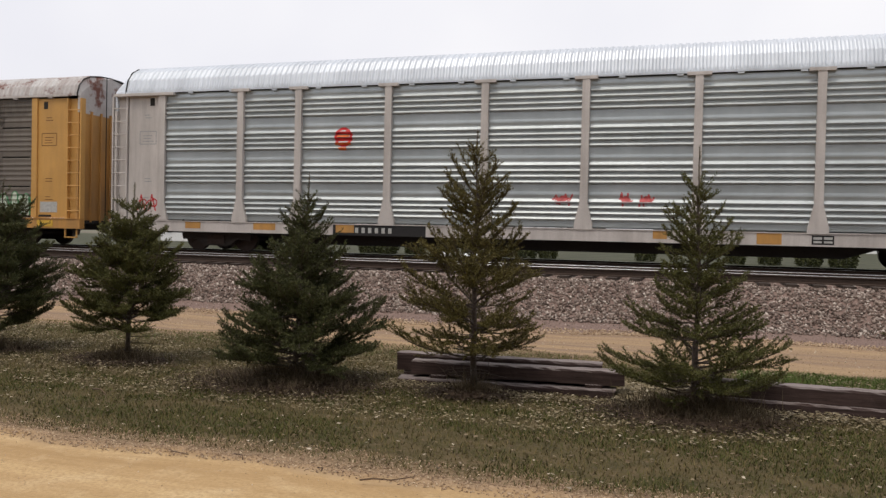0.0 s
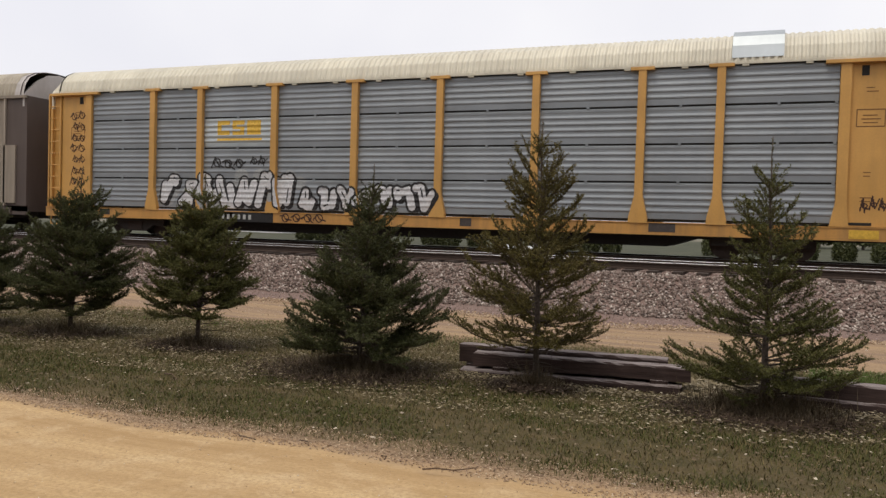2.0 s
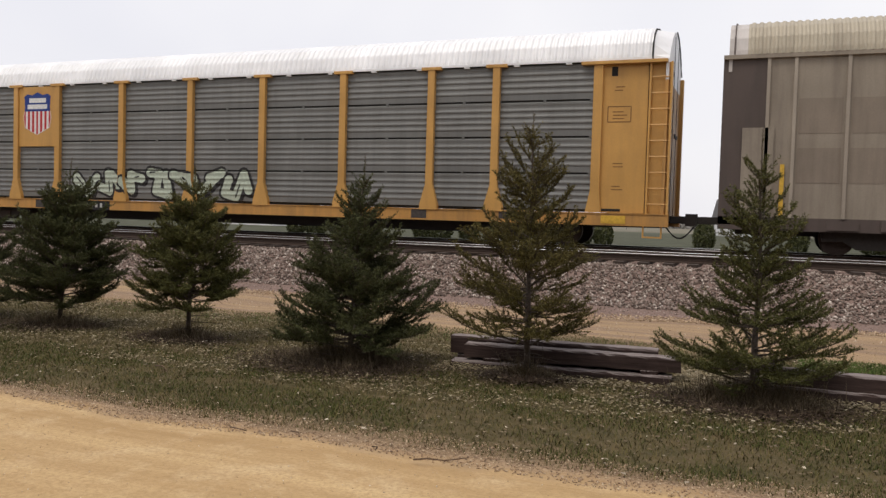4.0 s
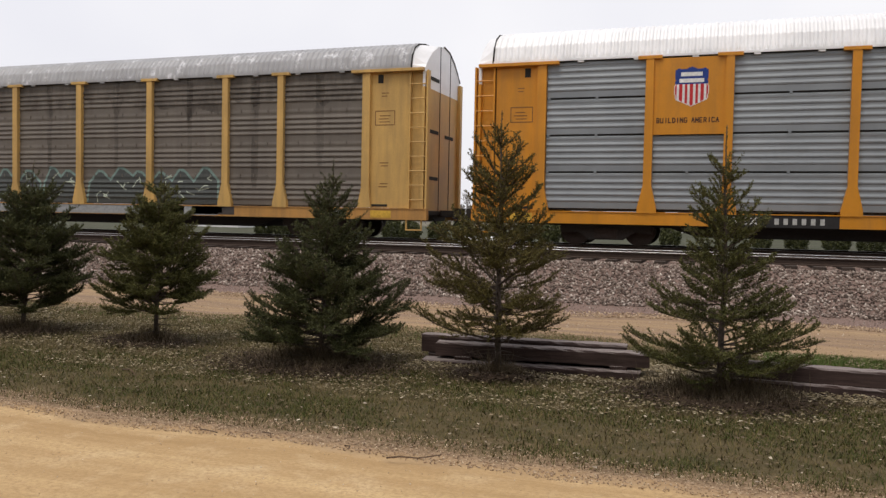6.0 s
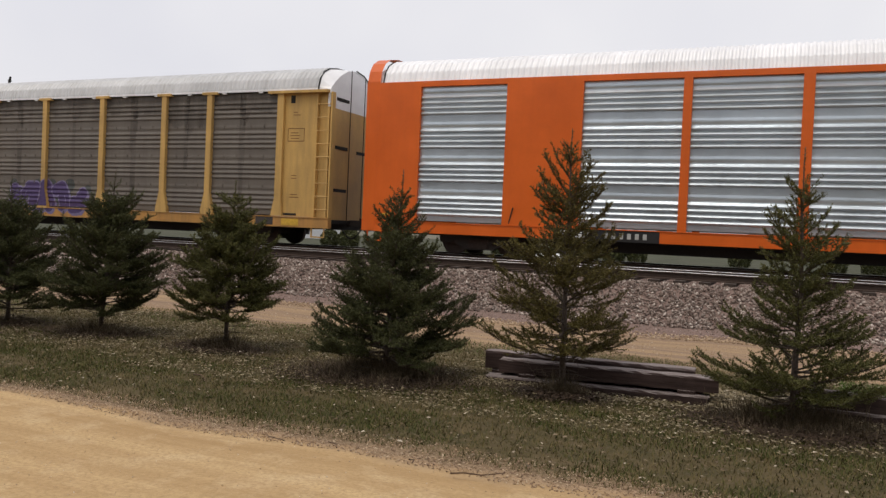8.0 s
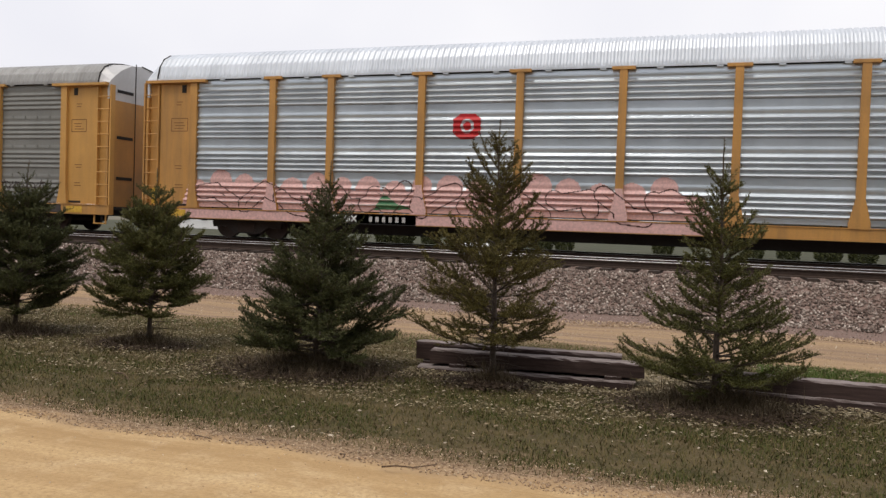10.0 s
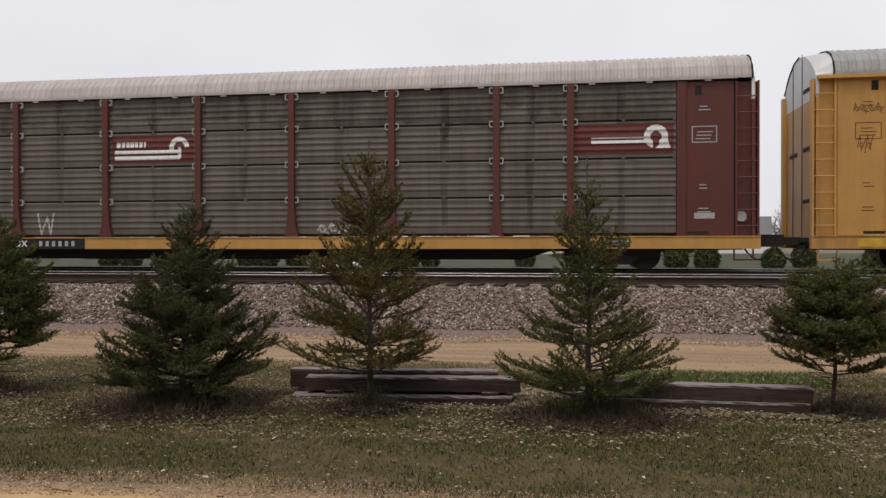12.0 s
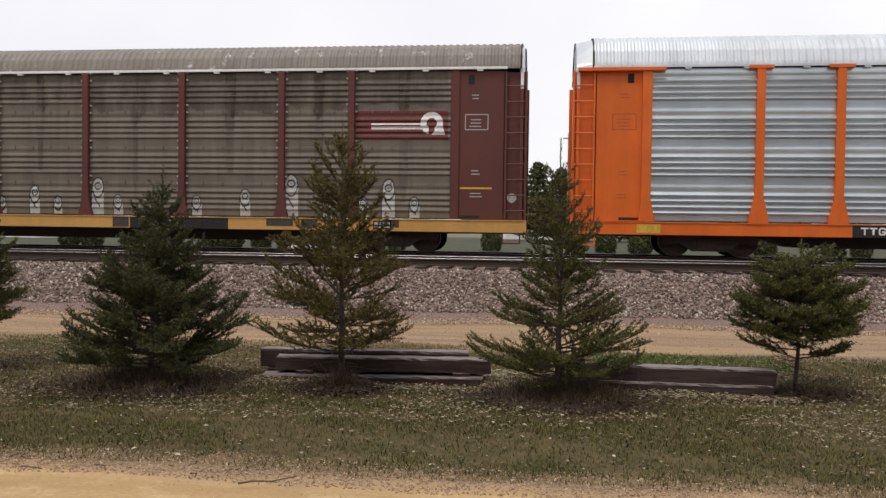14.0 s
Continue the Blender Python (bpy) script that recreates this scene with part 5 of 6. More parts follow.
def beige_car(car):
    """The smooth-sided car: flat sheets, thin uprights, a high-curved roof."""
    for sign in (-1, 1):
        xs = [-12.64] + [-12.03 + 1.168 * i for i in range(21)] + [12.64]
        for a, b in zip(xs, xs[1:]):
            part("side_panel", Shape().box(a, b, min(sign * 1.44, sign * 1.5), max(sign * 1.44, sign * 1.5), 0.9, 4.86), M["beige"], car)
        for a, b in zip(xs[1:-1], xs[2:-1]):
            for za, zb in ((1.75, 2.6), (2.95, 3.8)) if sign < 0 else ():
                part("screen_plate", Shape().box(a + 0.1, b - 0.1, -1.506, -1.5, za, zb), M["beige_mid"], car)
        for x in xs:
            part("upright", Shape().box(x - 0.04, x + 0.04, min(sign * 1.5, sign * 1.56), max(sign * 1.5, sign * 1.56), 0.9, 4.8), M["beige_light"], car)
            if sign < 0:
                part("sill_bracket", Shape().box(x - 0.35, x + 0.35, -1.55, -1.45, 0.62, 0.84), M["beige_dark"], car)
        part("side_sill", Shape().box(-HALF, HALF, min(sign * 1.5, sign * 1.42), max(sign * 1.5, sign * 1.42), 0.58, 0.9), M["beige_dark"], car)
        part("eave_rail", Shape().box(-HALF, HALF, min(sign * 1.58, sign * 1.46), max(sign * 1.58, sign * 1.46), 4.8, 4.9), M["beige"], car)
    part("deck", Shape().box(-HALF + 0.1, HALF - 0.1, -1.4, 1.4, 0.74, 0.86), M["black"], car)
    part("centre_sill", Shape().box(-13.3, 13.3, -0.6, 0.6, 0.45, 0.74), M["black"], car)
    part("roof", ROOF_MESH["mesh"], M["roof_cream_dirty"], car)
    for e in (-1, 1):
        a, b = sorted((e * 12.66, e * HALF))
        part("end_panel", Shape().box(a, b, -1.5, 1.5, 0.7, 4.88), M["beige_dark"], car)
        a, b = sorted((e * 12.47, e * 13.2))
        part("side_door", Shape().box(a, b, -1.56, -1.5, 1.0, 3.1), M["beige"], car)
        part("grab_rail", Shape().box(e * 12.25 - 0.05, e * 12.25 + 0.05, -1.58, -1.52, 0.95, 2.2), M["p_yellow"], car)
        hood = part("roof_hood", end_wall(e * (HALF - 0.12), e, 4.5, 5.8), M["white_old"], car)
        part("roof_rim", Shape().tube([(e * (ROOF_END + 0.3), y * 1.01, z + 0.01) for y, z in ROOF], [0.018] * len(ROOF), 5), M["beige_dark"], hood)
        strip = Shape()
        ra, rb = sorted((e * ROOF_END, e * (HALF - 0.12)))
        for (ya, za), (yb, zb) in zip(ROOF, ROOF[1:]):
            strip.quad((ra, ya, za - 0.01), (rb, ya, za - 0.01), (rb, yb, zb - 0.01), (ra, yb, zb - 0.01))
        part("hood_skin", strip, M["white_old"], hood)
        a, b = sorted((e * (HALF - 0.2), e * 14.31))
        part("coupler", Shape().box(a, b, -0.1, 0.1, 0.68, 0.88), M["steel_dark"], car)
        truck = part("truck", TRUCK["frame"], None, car)
        truck.location = (e * 10.06, 0, 0)
        for dx in (-0.86, 0.86):
            part("wheelset", TRUCK["wheels"], None, truck).location = (dx, 0, 0)
    throwup(car, 21, 3.2, 5.4, 0.95, 1.75, 4, "p_pink", "p_dim", "flat")
    throwup(car, 22, -1.5, 2.6, 0.95, 1.85, 5, "p_silver", "p_black", "flat")
    throwup(car, 23, -8.5, -4.5, 0.95, 1.7, 5, None, "p_dim", "flat")
    data_plates(car, (9.6,))


M["roof_pinkish"] = weathered("faded_oxide_roof_steel", (0.5, 0.46, 0.44), (0.26, 0.2, 0.18), 0.5, 0.55, 0.1)
M["galv_dark"] = weathered("galvanised_dark_grimy", (0.172, 0.148, 0.116), (0.085, 0.068, 0.054), 0.6, 0.62, 0.12)
M["galv_brown_light"] = weathered("galvanised_stained", (0.148, 0.132, 0.11), (0.07, 0.056, 0.046), 0.65, 0.62, 0.15)
M["roof_cream_dirty"] = weathered("grimy_cream_roof_steel", (0.44, 0.39, 0.3), (0.2, 0.16, 0.12), 0.5, 0.55, 0.1)
beige_car(D)

c = add(4, autorack("autorack", 4, "dull grey autorack car with yellow posts and a painted shield", "yellow", "yellow", "galv_grey", "roof_white", "even", "wide", "yellow_orange", "roof_white", "yellow_orange"))
sign_plate(c, -8.88, -7.12, 2.75, 4.84, "yellow")
shield(c, -8.0, 3.9, 1.3, 1.5, "even")
throwup(c, 31, -6.3, 0.9, 0.95, 2.05, 7, "p_pale", "p_black", "even", None, 0.1, fat=0.3)
painted("graffiti_tag", c, [("p", [(-6.9, 1.25), (-6.2, 1.5), (-6.3, 1.0)])], M["p_pale"], (-7, 0.97, -6, 1.6), "even", 0.005, 0.022)
mark(c, -7.4, "TTGX", 6)
sill_patches(c, 4, "p_soot", 7)
small_marks(c, "p_stencil", 4)

c = add(5, autorack("autorack", 5, "galvanised autorack car with deep yellow ends, posts and a painted shield", "yellow_deep", "yellow_deep", "galv_soft", "roof_white", "even", "flare", "yellow_deep", "roof_white", "yellow_deep"))
sign_plate(c, -8.88, -7.12, 2.9, 4.84, "yellow_deep")
shield(c, -7.95, 4.1, 0.86, 1.0, "even")
painted("lettering", c, strokes("BUILDING", -8.78, 3.2, 0.062, 0.11, 0.035, 0.025) + strokes("AMERICA", -7.92, 3.2, 0.062, 0.11, 0.035, 0.025), M["p_dkbrown"], (-8.95, 3.1, -7.05, 3.4), "flat", 0.004, 0.0125, base=1.575)
mark(c, -7.2, "TTGX", 6)
data_plates(c, (7.2,))
small_marks(c, "p_stencil", 5)

c = add(6, autorack("autorack", 6, "weathered grey autorack car with faded yellow posts, brown emblem board", "yellow_pale", "yellow_pale", "galv_brown", "roof_worn", "group_low", "flare", "yellow_orange", "roof_white", "yellow_pale"))
stain_bands(c, "group_low", seed=6)
wheel_emblem(c, -7.0, -4.25, 3.4, "group_low")
peaks(c, 41, [-3.8, -2.8, -1.9, -0.85, 0.2, 0.85, 2.2, 3.05, 3.75, 4.6, 5.4, 6.3], 0.95, 2.1, "group_low")
mark(c, -7.0, "", 6)
sill_patches(c, 6, "p_soot", 8)
data_plates(c, (10.6,))
small_marks(c, "p_stencil", 6)


def orange_new_car():
    """The newest car: smooth orange sides with inset galvanised panels."""
    car = autorack("autorack", 7, "bright orange autorack car with inset silver panels and white roof", "orange_new", "orange_new", "galv_new", "roof_white", "group", "flush", "orange_new", "roof_white", "brown")
    wins = [(-11.88, -9.21), (-7.03, -4.42), (-4.2, -1.61), (-1.35, 1.23), (1.44, 4.04), (4.27, 6.87), (9.05, 11.68)]
    for sign in (-1, 1):
        x = -HALF + 0.02
        solid = []
        for a, b in wins:
            solid.append((x, a))
            x = b
        solid.append((x, HALF - 0.02))
        for a, b in solid:
            part("side_sheet", Shape().box(a, b, min(sign * 1.5, sign * 1.61), max(sign * 1.5, sign * 1.61), 0.91, 5.02), M["orange_new"], car)
        for a, b in wins:
            part("side_panel", side_panel("group", a, b, sign, M["galv_new"]), M["galv_new"], car)
            part("sheet_header", Shape().box(a, b, min(sign * 1.5, sign * 1.61), max(sign * 1.5, sign * 1.61), 4.865, 5.02), M["orange_new"], car)
    a = 7.0
    painted("emblem", car, [("p", [(6.95 + 0.42 * i, 3.62), (7.05 + 0.42 * i, 3.85), (7.42 + 0.42 * i, 3.85), (7.32 + 0.42 * i, 3.62)]) for i in range(4)]
            + [("-", "r", 6.9, 3.71, 9, 3.74)] + [("p", [(6.72, 3.46), (6.8, 3.54), (8.55, 3.62), (8.1, 3.52)])], M["p_black"], (6.6, 3.4, 8.8, 3.9), "flat", 0.004, 0.0125, base=1.61)
    painted("stencil_mark", car, [("r", 11.75 + 0.01 * i, 3.6 - 0.1 * i, 12.45, 3.64 - 0.1 * i) for i in range(6)], M["brown"], (11.6, 2.6, 12.7, 3.7), "flat", 0.004, 0.0125, base=1.61)
    painted("round_sticker", car, [("c", 11.9, 2.35, 0.14, 0)], M["p_white"], (11.7, 2.1, 12.1, 2.6), "flat", 0.004, 0.0125, base=1.61)
    painted("yellow_label", car, [("r", 11.75, 1.95, 12.4, 2.12)], M["p_yellow"], (11.7, 1.8, 12.5, 2.2), "flat", 0.004, 0.0125, base=1.61)
    painted("white_label", car, [("r", 13.0, 2.3, 13.4, 2.55), ("r", 13.05, 3.9, 13.35, 4.0)], M["p_white"], (12.9, 2.2, 13.5, 4.1), "flat", 0.004, 0.0125, base=1.61)
    painted("yellow_label", car, [("r", -13.1, 1.05, -12.8, 1.12)], M["p_yellow"], (-13.2, 1.0, -12.7, 1.2), "flat", 0.004, 0.0125, base=1.61)
    for x in (-9.0, -7.55, 6.85, 8.6, 11.9):
        part("grab_iron", Shape().tube([(x, -1.6, 0.95), (x + 0.12, -1.63, 1.4)], [0.02, 0.02], 5), M["seam"], car)
    for e in (-1, 1):
        r = Shape()
        a, b = sorted((e * (HALF - 0.45), e * (HALF - 0.02)))
        pts = [(y * 1.02, z + 0.05) for y, z in ROOF]
        for (ya, za), (yb, zb) in zip(pts, pts[1:]):
            r.quad((a, ya, za), (b, ya, za), (b, yb, zb), (a, yb, zb))
        part("roof_hoop", r, M["orange_new"], car)
        part("corner_sheet", Shape().box(a, b, -1.615, -1.36, 0.6, 5.02), M["orange_new"], car)
    mark(car, -7.6, "TTGX", 6)
    return car


add(7, orange_new_car())

c = add(8, autorack("autorack", 8, "grimy brownish autorack car with faded yellow posts and purple spray paint", "yellow_pale", "yellow_pale", "galv_brown", "roof_pale", "group_low", "flare", "yellow_orange", "roof_white", "yellow_pale"))
stain_bands(c, "group_low", seed=8)
wheel_emblem(c, -4.15, -1.42, 3.4, "group_low")
throwup(c, 51, -0.6, 3.4, 0.62, 1.9, 5, "p_purple", "p_lilac", "group_low", "p_slate", 0.05, fat=0.42)
mark(c, -6.0, "", 7)
sill_patches(c, 8, "p_soot", 6)
small_marks(c, "p_stencil", 8)

c = add(9, autorack("autorack", 9, "bright silver autorack car with yellow posts and pink spray paint", "yellow_orange", "yellow_orange", "galv_white", "roof_silver", "group", "flare", "yellow_orange", "roof_silver", "yellow_orange"))
painted("emblem", c, [("p", [(-3.25, 3.2), (-3.05, 3.05), (-2.65, 3.05), (-2.45, 3.2), (-2.45, 3.6), (-2.65, 3.75), (-3.05, 3.75), (-3.25, 3.6)]), ("-", "c", -2.85, 3.4, 0.2, 0.12)], M["p_red"], (-3.4, 2.9, -2.3, 3.9), "group", 0.008, 0.02)
painted("graffiti_field", c, [("p", [(-12.2, 0.95), (-11.9, 1.7), (-9.0, 1.75), (-8.6, 1.55), (-4.4, 1.55), (-1.0, 1.65), (3.5, 1.55), (3.8, 0.95)])] + [("c", -11.6 + 0.83 * i, 1.5 + 0.07 * (i * 7 % 4), 0.3 + 0.05 * (i * 5 % 3), 0) for i in range(18)], M["p_pink"], (-12.3, 0.95, 4, 2.1), "group", 0.005, 0.03)
painted("graffiti_band", c, [("r", -12.2, 0.6, 3.8, 0.88)], M["p_pink"], (-12.3, 0.6, 4, 0.88), "flat", 0.003, 0.03, base=1.6)
for x in POSTS[:5]:
    painted("graffiti_on_post", c, [("p", [(x - 0.24, 0.9), (x - 0.24, 1.02), (x - 0.105, 1.6), (x - 0.1, 1.75), (x + 0.1, 1.75), (x + 0.105, 1.6), (x + 0.24, 1.02), (x + 0.24, 0.9)])], M["p_pink"], (x - 0.3, 0.9, x + 0.3, 1.8), "flat", 0.004, 0.02, base=1.63)
throwup(c, 61, -11.6, -4.6, 0.7, 1.85, 5, None, "p_dkbrown", "group", None, 0.04, fat=0.42)
throwup(c, 62, -4.4, 3.4, 0.7, 1.8, 6, "p_pink", "p_dkbrown", "group", None, 0.04, False, 0.42)
painted("graffiti_halo", c, [("p", [(-5.6, 1.0), (-5.3, 1.5), (-4.9, 1.2), (-4.3, 1.05)])], M["p_green"], (-6, 0.97, -4, 1.7), "group", 0.007, 0.025)
mark(c, -7.0, "TTGX", 6)
painted("yellow_label", c, [("r", -13.4, 1.0, -13.2, 1.5)], M["p_yellow"], (-13.5, 0.9, -13.1, 1.6), lift=0.008, base=1.44)
small_marks(c, "p_stencil", 9)

c = add(10, autorack("autorack", 10, "weathered grey autorack car with orange-yellow posts and colourful spray paint", "yellow_warm", "yellow_warm", "galv_old", "roof_grey", "group_low", "flare", "yellow_orange", "roof_pale", "yellow_orange"))
throwup(c, 71, -0.35, 5.1, 0.66, 2.2, 7, "p_tan", "p_black", "group_low", "p_cyan", 0.11, fat=0.33)
painted("graffiti_halo", c, [("c", -0.55, 1.1, 0.22, 0), ("c", -0.5, 1.5, 0.16, 0), ("c", 5.4, 1.5, 0.3, 0), ("c", 5.6, 1.15, 0.32, 0), ("c", 5.85, 1.05, 0.2, 0)], M["p_cyan"], (-1, 0.97, 6.2, 2.2), "group_low", 0.002, 0.025)
painted("graffiti_on_sill", c, [("p", [(-0.3, 0.6), (-0.2, 0.86), (5.2, 0.86), (5.4, 0.6)]), ("-", "r", 0.9, 0.58, 1.05, 0.9), ("-", "r", 2.6, 0.58, 2.85, 0.9), ("-", "r", 4.1, 0.58, 4.25, 0.9)], M["p_tan"], (-0.5, 0.6, 5.6, 0.88), "flat", 0.003, 0.025, base=1.6)
painted("graffiti_tag", c, scribble(random.Random(73), -3.9, -1.6, 1.3, 1.95, 5, 0.05), M["p_soot"], (-4.2, 1.0, -1.4, 2.2), "group_low")
painted("graffiti_tag", c, scribble(random.Random(74), -8.7, -7.3, 1.4, 1.8, 4, 0.035), M["p_soot"], (-9, 1.0, -7.1, 2.2), "group_low")
painted("graffiti_tag", c, scribble(random.Random(75), 7.4, 11.2, 1.2, 1.75, 7, 0.035), M["p_soot"], (7.1, 1.0, 11.6, 2.2), "group_low")
painted("graffiti_tag", c, scribble(random.Random(76), -12.6, -12.25, 2.9, 3.5, 2, 0.022) + scribble(random.Random(77), -12.7, -12.0, 3.9, 4.2, 4, 0.022), M["p_stencil"], (-13, 1.2, -11.8, 4.4), step=0.014)
mark(c, -6.2, "", 6, plate=False)
sill_patches(c, 10, "p_soot", 9)
data_plates(c, (6.6,))
small_marks(c, "p_stencil", 10)

c = add(11, autorack("autorack", 11, "oxide-brown autorack car with stained grey panels and a yellow sill", "brown", "brown", "galv_brown_light", "roof_pinkish", "even", "thin", "yellow", "roof_white", "brown"))
bolts(c, "p_dim")
stain_bands(c, "even", seed=11)
wheel_emblem(c, -4.15, -1.42, 3.45, "even")
wheel_emblem(c, 8.95, 11.7, 3.45, "even", True)
throwup(c, 81, -11.65, -9.2, 0.66, 1.95, 5, "p_chalk", "p_black", "even", None, 0.1, fat=0.36)
painted("graffiti_tag", c, scribble(random.Random(83), -9.05, -8.6, 1.3, 1.65, 2, 0.035), M["p_dim"], (-9.2, 1.2, -8.4, 1.8), "even")
painted("graffiti_tag", c, scribble(random.Random(82), 2.1, 3.0, 1.0, 1.3, 3, 0.04), M["p_dim"], (2, 0.95, 3.2, 1.4), "even")
painted("graffiti_tag", c, [("s", -6.3, 1.0, -6.4, 1.6, 0.05), ("s", -6.3, 1.0, -6.1, 1.5, 0.05), ("s", -6.1, 1.5, -6.0, 1.0, 0.05), ("s", -6.0, 1.0, -5.9, 1.6, 0.05)], M["p_dim"], (-6.6, 0.95, -5.6, 1.8), "even")
painted("door_label", c, [("r", 12.1, 1.35, 12.6, 1.5), ("r", -12.65, 1.35, -12.2, 1.6), ("c", 13.25, 1.4, 0.13, 0)], M["p_dim"], (-13, 1.2, 13.5, 1.7), lift=0.006)
mark(c, -7.6, "TTGX", 6)
data_plates(c, (10.0,))
small_marks(c, "p_dim", 11)

c = add(12, autorack("autorack", 12, "orange autorack car with bright galvanised panels and silver roof", "orange", "orange", "galv_white", "roof_silver", "group", "flare", "orange", "roof_silver", "orange"))
painted("emblem", c, [("p", [(4.5 + 0.55 * i, 3.42), (4.62 + 0.55 * i, 3.62), (5.05 + 0.55 * i, 3.62), (4.95 + 0.55 * i, 3.42)]) for i in range(4)] + [("p", [(4.4, 3.28), (4.5, 3.36), (6.8, 3.38), (6.4, 3.3)])], M["p_orange"], (4.3, 3.2, 6.95, 3.7), "group", 0.008, 0.02)
painted("emblem_line", c, [("p", [(4.4, 3.24), (4.5, 3.3), (6.8, 3.32), (6.4, 3.25)])], M["p_black"], (4.3, 3.2, 6.95, 3.7), "group", 0.011, 0.02)
painted("yellow_label", c, [("r", -12.0, 0.62, -11.4, 0.84), ("r", 11.75, 0.62, 12.4, 0.84)], M["p_yellow"], (-12.1, 0.6, 12.5, 0.88), base=1.6)
painted("white_label", c, [("r", 12.2, 2.95, 12.5, 3.05)], M["p_white"], (12.1, 2.9, 12.6, 3.1))
mark(c, -6.6, "TTGX", 6)
data_plates(c, (7.5,))
small_marks(c, "p_faint", 12)

c = add(13, autorack("autorack", 13, "dark oxide-brown autorack car with grimy panels and pale sprayed figures", "brown", "brown", "galv_dark", "roof_dirty", "group_low", "thin", "yellow", "roof_white", "brown"))
bolts(c, "p_dim", True)
stain_bands(c, "group_low", seed=13)
wheel_emblem(c, 8.95, 11.7, 3.45, "group_low", True)
for x, h in ((-4.6, 0.5), (-3.9, 0.3), (-1.9, 0.6), (-1.2, 0.3), (-0.2, 0.55), (0.5, 0.3), (1.7, 0.75), (2.3, 0.35), (4.6, 0.35), (6.0, 0.5), (7.3, 0.85), (8.3, 0.3), (9.3, 0.35), (10.0, 0.75), (10.7, 0.35)):
    w = 0.1 + h * 0.11
    painted("graffiti_blob", c, [("c", x, 0.95 + h, w, 0, None, None, 0.6), ("r", x - w, 0.9, x + w, 0.95 + h)], M["p_dim"], (x - 0.6, 0.95, x + 0.6, 2.2), "group_low", 0.006, 0.025)
    painted("graffiti_mark", c, [("c", x, 0.95 + h, w, w - 0.03, None, None, 0.6), ("c", x, 0.99 + h, w * 0.6, w * 0.38), ("c", x, 0.99 + h, 0.02, 0), ("s", x - w, 0.97, x - w, 0.95 + h, 0.03), ("s", x - w * 0.5, 0.95 + h * 0.6, x + w * 0.3, 0.95 + h * 0.3, 0.04)], M["p_soot"], (x - 0.6, 0.95, x + 0.6, 2.2), "group_low", 0.010, 0.025)
painted("door_label", c, [("s", 11.95, 1.75, 12.75, 1.75, 0.06)], M["p_yellow"], (11.8, 1.6, 12.9, 1.9), lift=0.006)
painted("door_label", c, [("c", 13.3, 1.5, 0.12, 0)], M["p_dim"], (13, 1.2, 13.5, 1.7), lift=0.006, base=1.44)
mark(c, 2.8, "", 4)
sill_patches(c, 13, "p_soot", 9)
data_plates(c, (9.6,))
small_marks(c, "p_dim", 13)


# ---- the row of young spruces on the lawn ----
M["needle_dark"] = island("dark_spruce_needle", [(0.037, 0.042, 0.017), (0.062, 0.068, 0.026), (0.102, 0.106, 0.038), (0.048, 0.056, 0.021)], 0.65)
M["needle_mid"] = island("spruce_needle", [(0.047, 0.052, 0.015), (0.086, 0.088, 0.026), (0.143, 0.135, 0.042), (0.064, 0.071, 0.022)], 0.65)
M["needle_olive"] = island("olive_spruce_needle", [(0.058, 0.052, 0.015), (0.105, 0.090, 0.025), (0.167, 0.136, 0.042), (0.078, 0.066, 0.020)], 0.65)
M["bark"] = plain("spruce_bark", (0.085, 0.065, 0.052), 0.9, 0, 0.45, 25)


def needle_mesh(name, a, b, per_metre, length, width, rng, material):
    """Needles round every shoot from a to b (arrays of points)."""
    d = b - a
    ln = np.linalg.norm(d, axis=1)
    cnt = np.maximum(2, (ln * per_metre).astype(int))
    idx = np.repeat(np.arange(len(a)), cnt)
    t = rng.uniform(0, 1.03, len(idx))
    p = a[idx] + d[idx] * t[:, None]
    u = d[idx] / np.maximum(1e-6, ln[idx])[:, None]
    r = rng.normal(0, 1, (len(idx), 3))
    r[:, 2] += 0.35
    r -= (r * u).sum(1)[:, None] * u
    r /= np.linalg.norm(r, axis=1)[:, None]
    way = u * rng.uniform(0.3, 0.9, (len(idx), 1)) + r
    way /= np.linalg.norm(way, axis=1)[:, None]
    side = np.cross(way, rng.normal(0, 1, (len(idx), 3)))
    side /= np.linalg.norm(side, axis=1)[:, None]
    L = length * rng.uniform(0.6, 1.25, (len(idx), 1))
    v = np.stack([p - side * width / 2, p + side * width / 2, p + way * L], 1).reshape(-1, 3)
    me = bpy.data.meshes.new(name)
    me.vertices.add(len(v))
    me.vertices.foreach_set("co", v.astype(np.float32).ravel())
    me.loops.add(len(v))
    me.loops.foreach_set("vertex_index", np.arange(len(v), dtype=np.int32))
    me.polygons.add(len(idx))
    me.polygons.foreach_set("loop_start", np.arange(0, len(v), 3, dtype=np.int32))
    me.materials.append(material)
    me.update(calc_edges=True)
    return me


